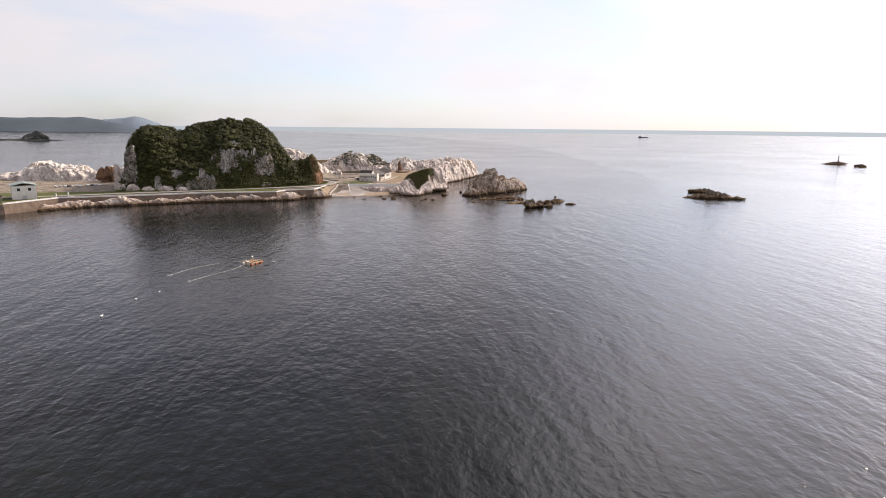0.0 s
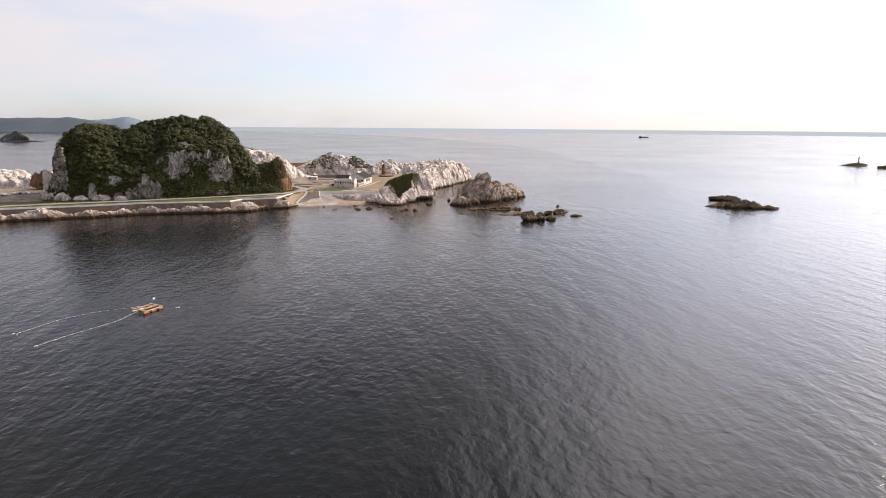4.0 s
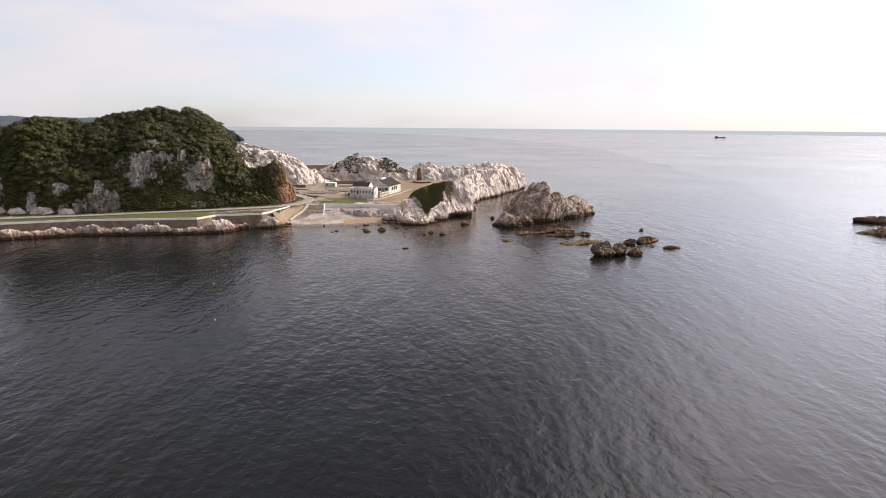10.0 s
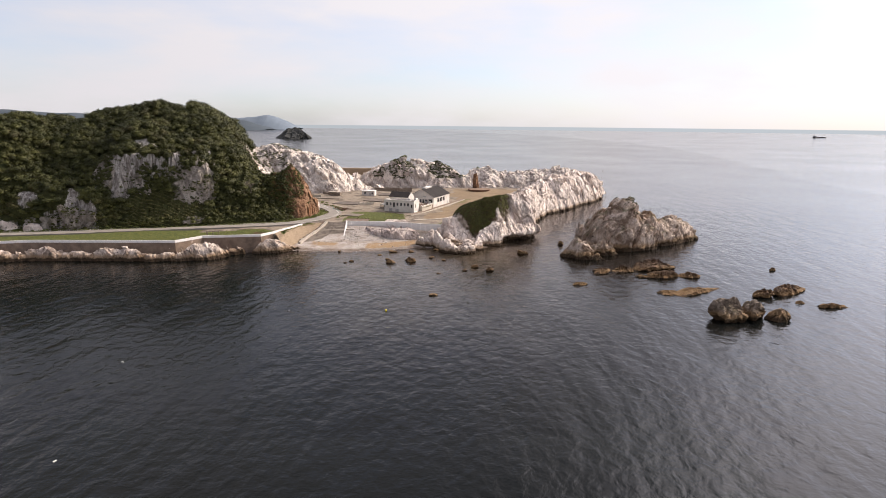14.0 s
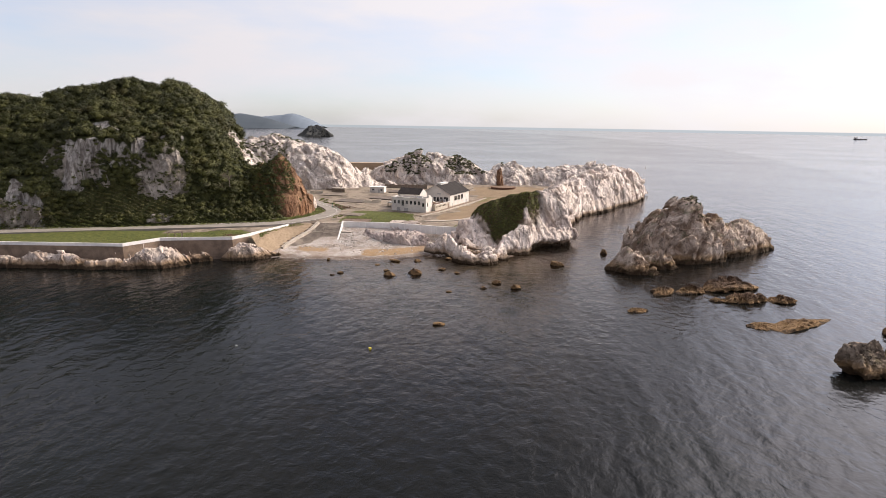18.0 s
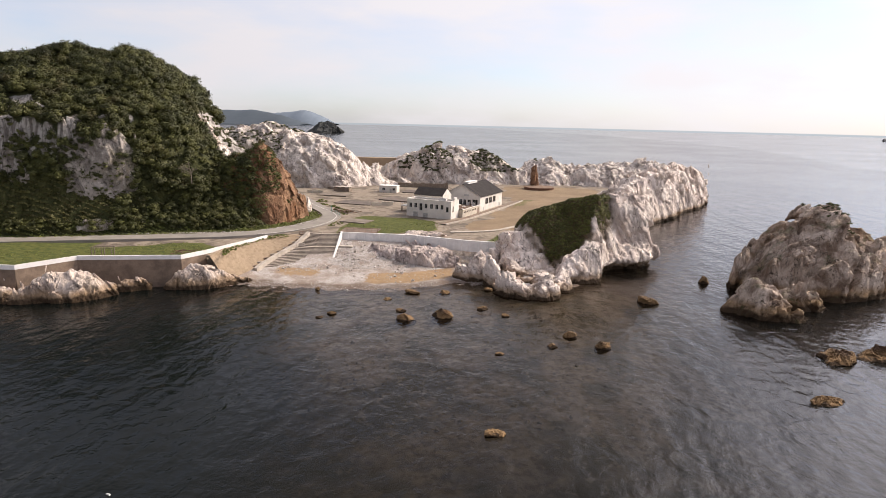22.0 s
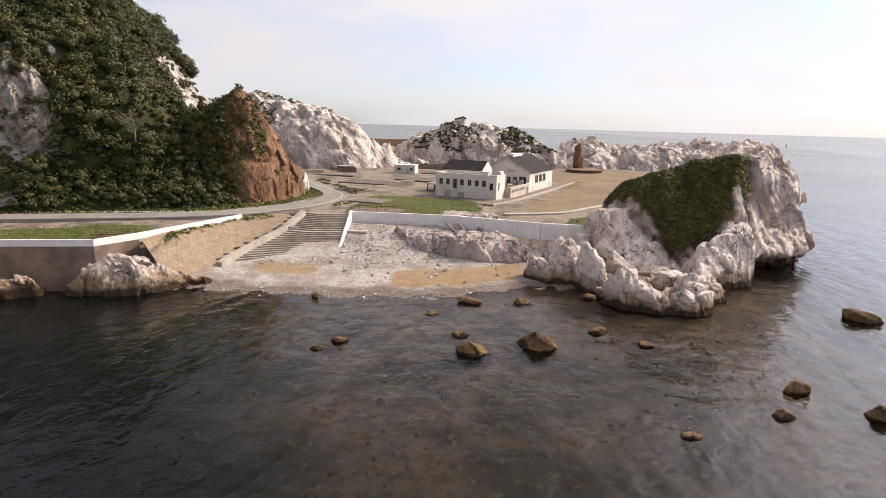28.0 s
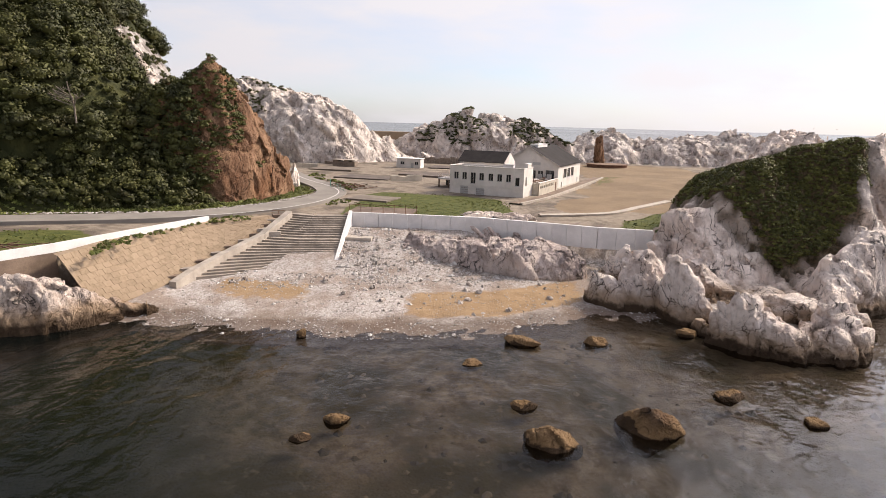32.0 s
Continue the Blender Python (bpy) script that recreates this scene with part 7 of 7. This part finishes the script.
raft()
for x, y, s in [(-148.5, -120.6, 0.7), (-142.6, -103.3, 0.5), (-136.7, -95.5, 0.45), (-98.9, -56, 0.7), (-128.6, -82.6, 0.4), (-137.8, -70.8, 0.35), (-107.9, -43.4, 0.7), (-41.3, 97, 0.28), (-136.7, -71.5, 0.3), (-70, 60, 0.3), (-62, 20, 0.3)]:
    b = empty("mooring_buoy", pose(x, y, 0, 0, 0, x * 31 % 180), "white cylindrical mooring buoy floating on the sea", "buoy", "mooring buoys")
    s *= 0.62
    part("drum", tube_bm([(-s * 1.3, 0, s * 0.3), (-s * 1.15, 0, s * 0.3), (s * 1.15, 0, s * 0.3), (s * 1.3, 0, s * 0.3)], s * 0.62, 10), BUOY_WHITE, b)
    part("band", tube_bm([(-s * 0.2, 0, s * 0.3), (s * 0.2, 0, s * 0.3)], s * 0.66, 10), ROPE, b)
b = empty("marker_float", pose(-14.2, 95.9, 0), "small yellow marker float on the sea", "buoy")
part("ball", tube_bm([(0, 0, -0.2), (0, 0, 0.0), (0, 0, 0.25), (0, 0, 0.38)], 0.28, 10), plain("yellow_float", (0.55, 0.45, 0.05), 0.5, 0.1), b)


def float_line(points, label):
    top = empty("float_line", None, label, "rope", "float lines")
    p = [Vector((*q, 0.06)) for q in points]
    out = []
    for a, c in zip(p[:-1], p[1:]):
        out += [a.lerp(c, i / 14) for i in range(14)]
    out.append(p[-1])
    for _ in range(12):
        out = [out[0]] + [(out[i - 1] + out[i] * 2 + out[i + 1]) / 4 for i in range(1, len(out) - 1)] + [out[-1]]
    part("rope", tube_bm(out, 0.055, 5), ROPE, top)
    for i in range(2, len(out), 3):
        part("float", tube_bm([out[i] - Vector((0.2, 0, 0)), out[i] + Vector((0.2, 0, 0))], 0.12, 6), BUOY_WHITE, top)


float_line([(-111, -52), (-121, -54), (-130, -60), (-137, -71)], "pale mooring rope with small floats on the water")
float_line([(-110, -57), (-114, -66), (-122, -74), (-129, -83)], "pale mooring rope with small floats on the water")

# ship and lit beacon far off
HULL = plain("ship_hull", (0.12, 0.10, 0.10), 0.7, 0.2, 0.05, 0.5)
ship = empty("cargo_ship", pose(1880, 2700, 4, 0, 0, 20), "small dark coaster far out on the sea", "ship")
bm = bmesh.new()
for k, (z, a) in enumerate(((-1, 0.92), (3.8, 1.0))):
    ring = [bm.verts.new((x * a, y * a, z)) for x, y in ((-42, -6), (28, -6), (42, 0), (28, 6), (-42, 6))]
    if k:
        for i in range(5):
            bm.faces.new((old[i], old[(i + 1) % 5], ring[(i + 1) % 5], ring[i]))
        bm.faces.new(ring)
    old = ring
part("hull", bm, HULL, ship)
part("bridge", box_bm(10, 9, 6, (-34, 0, 3.8), 0.3), SHUTTER, ship)
part("mast", tube_bm([(20, 0, 3.8), (20, 0, 10)], 0.4), HULL, ship)
rock("beacon_reef", (803, 495, 0), (52, 20, 5), REEF, "dark reef in the open sea carrying a beacon", 181, -40, 5, 0.25, 9, 0.4, "", 0.6)
rock("beacon_reef", (783, 434, 0), (22, 12, 5), REEF, "small dark reef beside the beacon reef", 182, -40, 4, 0.25, 6, 0.4, "", 0.5)
beacon = empty("beacon", pose(806, 494, 4), "white beacon tower on a reef in the open sea", "beacon")
part("base", tube_bm([(0, 0, -1), (0, 0, 2.2)], 1.9, 10), CONCRETE_PALE, beacon)
part("tower", tube_bm([(0, 0, 2.2), (0, 0, 8)], 0.8, 10), CONCRETE_PALE, beacon)
part("lantern", tube_bm([(0, 0, 8), (0, 0, 9.4)], 1.0, 10), RUST, beacon)


# ---- pebbles, cobbles and small growth ----
def pebbles(name, x, y, z, size, material, label, seed):
    """Many loose stones as one scatter of low lumps."""
    rng = np.random.default_rng(seed)
    n = len(x)
    iv = np.array([(1, 0, 0), (0.3, 0.95, 0), (-0.8, 0.6, 0), (-0.8, -0.6, 0), (0.3, -0.95, 0), (0.1, 0.1, 0.8), (0, 0, -0.6)])
    fi = np.array([(0, 1, 5), (1, 2, 5), (2, 3, 5), (3, 4, 5), (4, 0, 5), (1, 0, 6), (2, 1, 6), (3, 2, 6), (4, 3, 6), (0, 4, 6)])
    a = rng.uniform(0, 2 * np.pi, n)
    jit = iv[None] * rng.uniform(0.7, 1.3, (n, 7, 3)) * size[:, None, None] * np.stack([np.ones(n), rng.uniform(0.6, 1, n), rng.uniform(0.45, 0.9, n)], 1)[:, None, :]
    vx = jit[:, :, 0] * np.cos(a)[:, None] - jit[:, :, 1] * np.sin(a)[:, None]
    vy = jit[:, :, 0] * np.sin(a)[:, None] + jit[:, :, 1] * np.cos(a)[:, None]
    P = np.stack([vx + x[:, None], vy + y[:, None], jit[:, :, 2] + z[:, None]], 2).reshape(-1, 3)
    F = (fi[None] + 7 * np.arange(n)[:, None, None]).reshape(-1, 3)
    return tagged(new(name, mesh_of(name, P, F, material)), label, "stones", kind="stuff")


def pebble_paint(name, a, b, c):
    p = Paint(name, 0.85, 0.25)
    p.color(p.mix(p.span(p.noise(9.0, 4), 0.4, 0.7, 0.0, 0.4), p.mix(p.span(p.island(), 0.0, 0.85), a, b), c))
    return p.m


PEBBLE = pebble_paint("beach_pebbles", (0.22, 0.19, 0.165), (0.50, 0.465, 0.44), (0.28, 0.23, 0.19))
COBBLE = pebble_paint("seabed_cobbles", (0.13, 0.105, 0.08), (0.33, 0.285, 0.23), (0.16, 0.13, 0.085))


def beach_stones():
    rng = np.random.default_rng(12)
    n = 26000
    x, y = rng.uniform(-56, 2, n), rng.uniform(174, 209, n)
    z, d = ground_z(x, y)
    run = y - np.interp(x, [p[0] for p in SHORE], [p[1] for p in SHORE])
    band = 0.25 + 0.75 * smoothstep(9, 15, run) + 0.4 * smoothstep(4, 1, run)
    band = band * (0.35 + 0.65 * smoothstep(-0.3, 0.3, smooth_noise(np.stack([x, y * 1.6, 0 * x], 1) * 0.22, 95)))
    q = np.stack([x, y, 0 * x], 1)
    ok = (d < 0.5) & (rng.random(n) < band) & (run > -2) & ~((x < -37) & (run > 17))
    s = rng.uniform(0.06, 0.17, n) * (1 + 1.6 * (rng.random(n) < 0.05)) * (0.8 + 0.5 * smoothstep(9, 18, run))
    z = z + 0.10 * fbm(q * 0.55, 4, 11) + 0.05 * ridged(q * 1.6, 2, 12)
    pebbles("beach_pebbles", x[ok], y[ok], z[ok] + 0.02, s[ok], PEBBLE, "grey and white pebbles strewn over the beach", 13)
    n = 1700
    x, y = rng.uniform(-34, 24, n), rng.uniform(118, 178, n)
    z = seabed_z(x, y)
    ok = (rng.random(n) < 0.35 + 0.65 * smoothstep(-0.2, 0.3, smooth_noise(np.stack([x, y, 0 * x], 1) * 0.09, 96))) & (z < -0.15)
    s = rng.uniform(0.2, 0.75, n) ** 1.3
    pebbles("seabed_cobbles", x[ok], y[ok], z[ok] - 0.1, s[ok], COBBLE, "pale cobbles seen through the clear shallows", 14)
    # stones along the hill side of the road
    t = rng.uniform(0, 1, 900)
    xs = np.interp(t, np.linspace(0, 1, 7), [-215, -150, -104, -84, -64.5, -54.6, -49.9])
    ys = np.interp(t, np.linspace(0, 1, 7), [183, 193, 205.5, 210, 215.2, 228.6, 243])
    pebbles("road_edge_stones", xs + rng.normal(0, 0.3, 900), ys + rng.normal(0, 0.3, 900), np.full(900, 5.95), rng.uniform(0.1, 0.32, 900), PEBBLE, "row of pale stones along the road verge", 15)


beach_stones()
# larger loose stones on the beach
big = random.Random(6)
for i in range(46):
    x, y = big.uniform(-50, 0), big.uniform(184, 203)
    z, d = ground_z(np.array([x]), np.array([y]))
    if x < -37 and y > 195 or d[0] > 0:
        continue
    s = big.uniform(0.5, 1.1)
    rock("beach_stone", (x, y, float(z[0])), (s, s * 0.8, s * 0.5), STONE_DRY, "pale angular stone lying on the beach", 200 + i, big.uniform(0, 180), 2, 0.2, None, 0.3, "loose stones on the beach", 0.2)


def low_growth():
    rng = np.random.default_rng(21)
    pts, rad = [], []

    def area(poly, n, lo, hi, z=5.6):
        xs, ys = [p[0] for p in poly], [p[1] for p in poly]
        x, y = rng.uniform(min(xs), max(xs), n), rng.uniform(min(ys), max(ys), n)
        keep = inside(poly, x, y) + 1.2 * smooth_noise(np.stack([x, y, 0 * x], 1) * 0.3, 97) > 0
        r = rng.uniform(lo, hi, n)[keep]
        pts.append(np.stack([x[keep], y[keep], z + r * 0.15], 1))
        rad.append(r)

    area([(-67, 213), (-60.8, 217.4), (-56.6, 226.4), (-52.8, 233), (-50.6, 240), (-50.4, 248), (-54, 257), (-57, 261), (-61, 256), (-61, 244), (-64, 232), (-70, 220)], 1500, 0.2, 0.55)
    area([(-62, 291), (-57, 280), (-52, 272), (-44.6, 257), (-41.5, 248), (-42.5, 258), (-48.5, 273), (-54.5, 284), (-59, 293)], 420, 0.3, 0.8)
    area([(-216, 188), (-150, 194), (-104, 206), (-84, 214), (-72, 222), (-74, 226), (-100, 212), (-150, 199), (-216, 200)], 1900, 0.25, 0.7)
    area([(-38, 218), (-28, 216), (-14, 224), (-9, 238), (-12, 246), (-24, 252), (-36, 252), (-40, 236)], 1500, 0.08, 0.2)
    area([(-60.5, 181), (-58.6, 193), (-55, 202), (-50, 207), (-53, 209), (-58, 205), (-62.6, 193)], 900, 0.15, 0.42, 6.5)
    area([(4, 206), (14, 207), (26, 226), (18, 230), (8, 220)], 420, 0.1, 0.2)
    area([(-92, 178), (-72, 180), (-66, 192), (-76, 200), (-96, 190)], 500, 0.08, 0.18)
    area([(-200, 162), (-150, 170), (-100, 168), (-96, 186), (-150, 180), (-200, 170)], 1200, 0.08, 0.2)
    area([(-45, 229), (-41, 236), (-41, 241), (-43.4, 238)], 60, 0.15, 0.4)
    foliage("verge_growth", np.concatenate(pts), np.concatenate(rad), 34, 0.085, GRASSY, "bright green weeds and low bushes along road and lawns", "weeds", 22, 0.7)


GRASSY = leaf_paint("verge_leaves", (0.085, 0.098, 0.022), (0.15, 0.16, 0.04), gloom=0.8)
low_growth()

# bench shelter and wreck of a bench on the grass strip
shelter = empty("shelter", pose(-88.5, 181, 5.6, 0, 0, 8), "small bare timber shelter frame on the grass", "shelter")
for x in (-2.2, 0, 2.2):
    for y in (-0.8, 0.8):
        part("post", box_bm(0.16, 0.16, 2.0, (x, y, 0)), TIMBER, shelter)
for y in (-0.8, 0.8):
    part("rail", box_bm(5.0, 0.14, 0.16, (0, y, 2.0)), TIMBER, shelter)
wreck = empty("broken_bench", pose(-71.5, 186.5, 5.6, 0, 0, 10), "collapsed dark timber bench on the grass", "bench")
for i in range(9):
    part("plank", turned(box_bm(rng.uniform(1.6, 3.4), 0.22, 0.1), pose(rng.uniform(-2, 2), rng.uniform(-0.9, 0.9), rng.uniform(0.05, 0.7), rng.uniform(-10, 10), rng.uniform(-14, 14), rng.uniform(-30, 30))), DEBRIS, wreck)
# round rusty tank stand and earth bank behind the field
stand = empty("tank_stand", pose(40, 357, 5.2), "low round rusty tank stand at the edge of the field", "platform")
part("drum", tube_bm([(0, 0, 0), (0, 0, 1.5)], 7.6, 28), RUST, stand)
part("rim", tube_bm([(0, 0, 1.5), (0, 0, 1.72)], 7.9, 28), DEBRIS, stand)
part("top", tube_bm([(0, 0, 1.72), (0, 0, 1.76)], 7.2, 28), plain("brown_earth", (0.19, 0.125, 0.085), 0.95, 0.3, 0.4, 3.0), stand)
sloped_wall("far_bank", (-72, 430, 15.6), (-36, 430, 15.6), 0.3, 12, 6.0, plain("brown_bank", (0.34, 0.255, 0.175), 0.95, 0.25, 0.1, 1.0), None)
tagged(bpy.data.objects["far_bank"], "plain brown earth bank between the white crags", "bank", kind="structure")

# worn paved pads by the road and the lawn
for k, (x, y, w, d, turn, c) in enumerate([(-33.5, 222, 11, 9, -6, (0.16, 0.115, 0.09)), (-37, 240, 9, 7, -20, (0.20, 0.165, 0.135)), (-44, 286, 16, 10, -18, (0.13, 0.105, 0.09)), (-26, 300, 18, 12, -24, (0.15, 0.12, 0.10)), (-58, 312, 14, 9, -10, (0.19, 0.155, 0.125)), (-16, 330, 24, 12, -10, (0.12, 0.095, 0.082))]):
    pad = part("paved_pad", box_bm(w, d, 0.5, (0, 0, -0.2), 0.05), plain("pad_surface", c, 0.95, 0.35, 0.4, 4.0), None)
    pad.matrix_world = pose(x, y, 5.62 + 0.012 * k, 0, 0, turn)
    tagged(pad, "worn brown paved pad on the gravel ground", "paving", "paved pads", "structure")

rock("rock_pinnacle", (38.5, 364, 5.0), (6.5, 6, 13.0), ORANGE_ROCK, "brown rock pinnacle rising behind the earth mound", 331, 20, 5, 0.22, 2.4, 0.2, "", 0.45)


def dead_tree():
    rng = random.Random(12)
    b = empty("dead_tree", pose(-81.5, 216.5, 21.0), "bare pale dead tree among the green crowns", "tree")
    bark = plain("bleached_bark", (0.20, 0.165, 0.135), 0.9, 0.3, 2.0, 9.0)
    part("trunk", tube_bm([(0, 0, -1.5), (0.2, -0.4, 1.0), (0.1, -0.7, 2.6)], 0.16), bark, b)
    for i in range(11):
        a = rng.uniform(-1.5, 1.5)
        z = rng.uniform(0.6, 2.6)
        n = rng.uniform(1.8, 3.4)
        p0 = Vector((0.15, -0.5, z))
        p1 = p0 + Vector((math.sin(a) * n * 0.5, -0.5, n * 0.35 * abs(math.cos(a)) + 0.3))
        p2 = p0 + Vector((math.sin(a) * n, -0.9, n * 0.8 * abs(math.cos(a)) + 0.6))
        limb = part("limb", tube_bm([tuple(p0), tuple(p1), tuple(p2)], 0.07, 5), bark, b)
        for k in range(3):
            q = p1.lerp(p2, rng.uniform(0.0, 0.9))
            e = q + Vector((rng.uniform(-0.9, 0.9), -0.2, rng.uniform(0.2, 1.0)))
            part("twig", tube_bm([tuple(q), tuple(e)], 0.035, 4), bark, limb)


dead_tree()
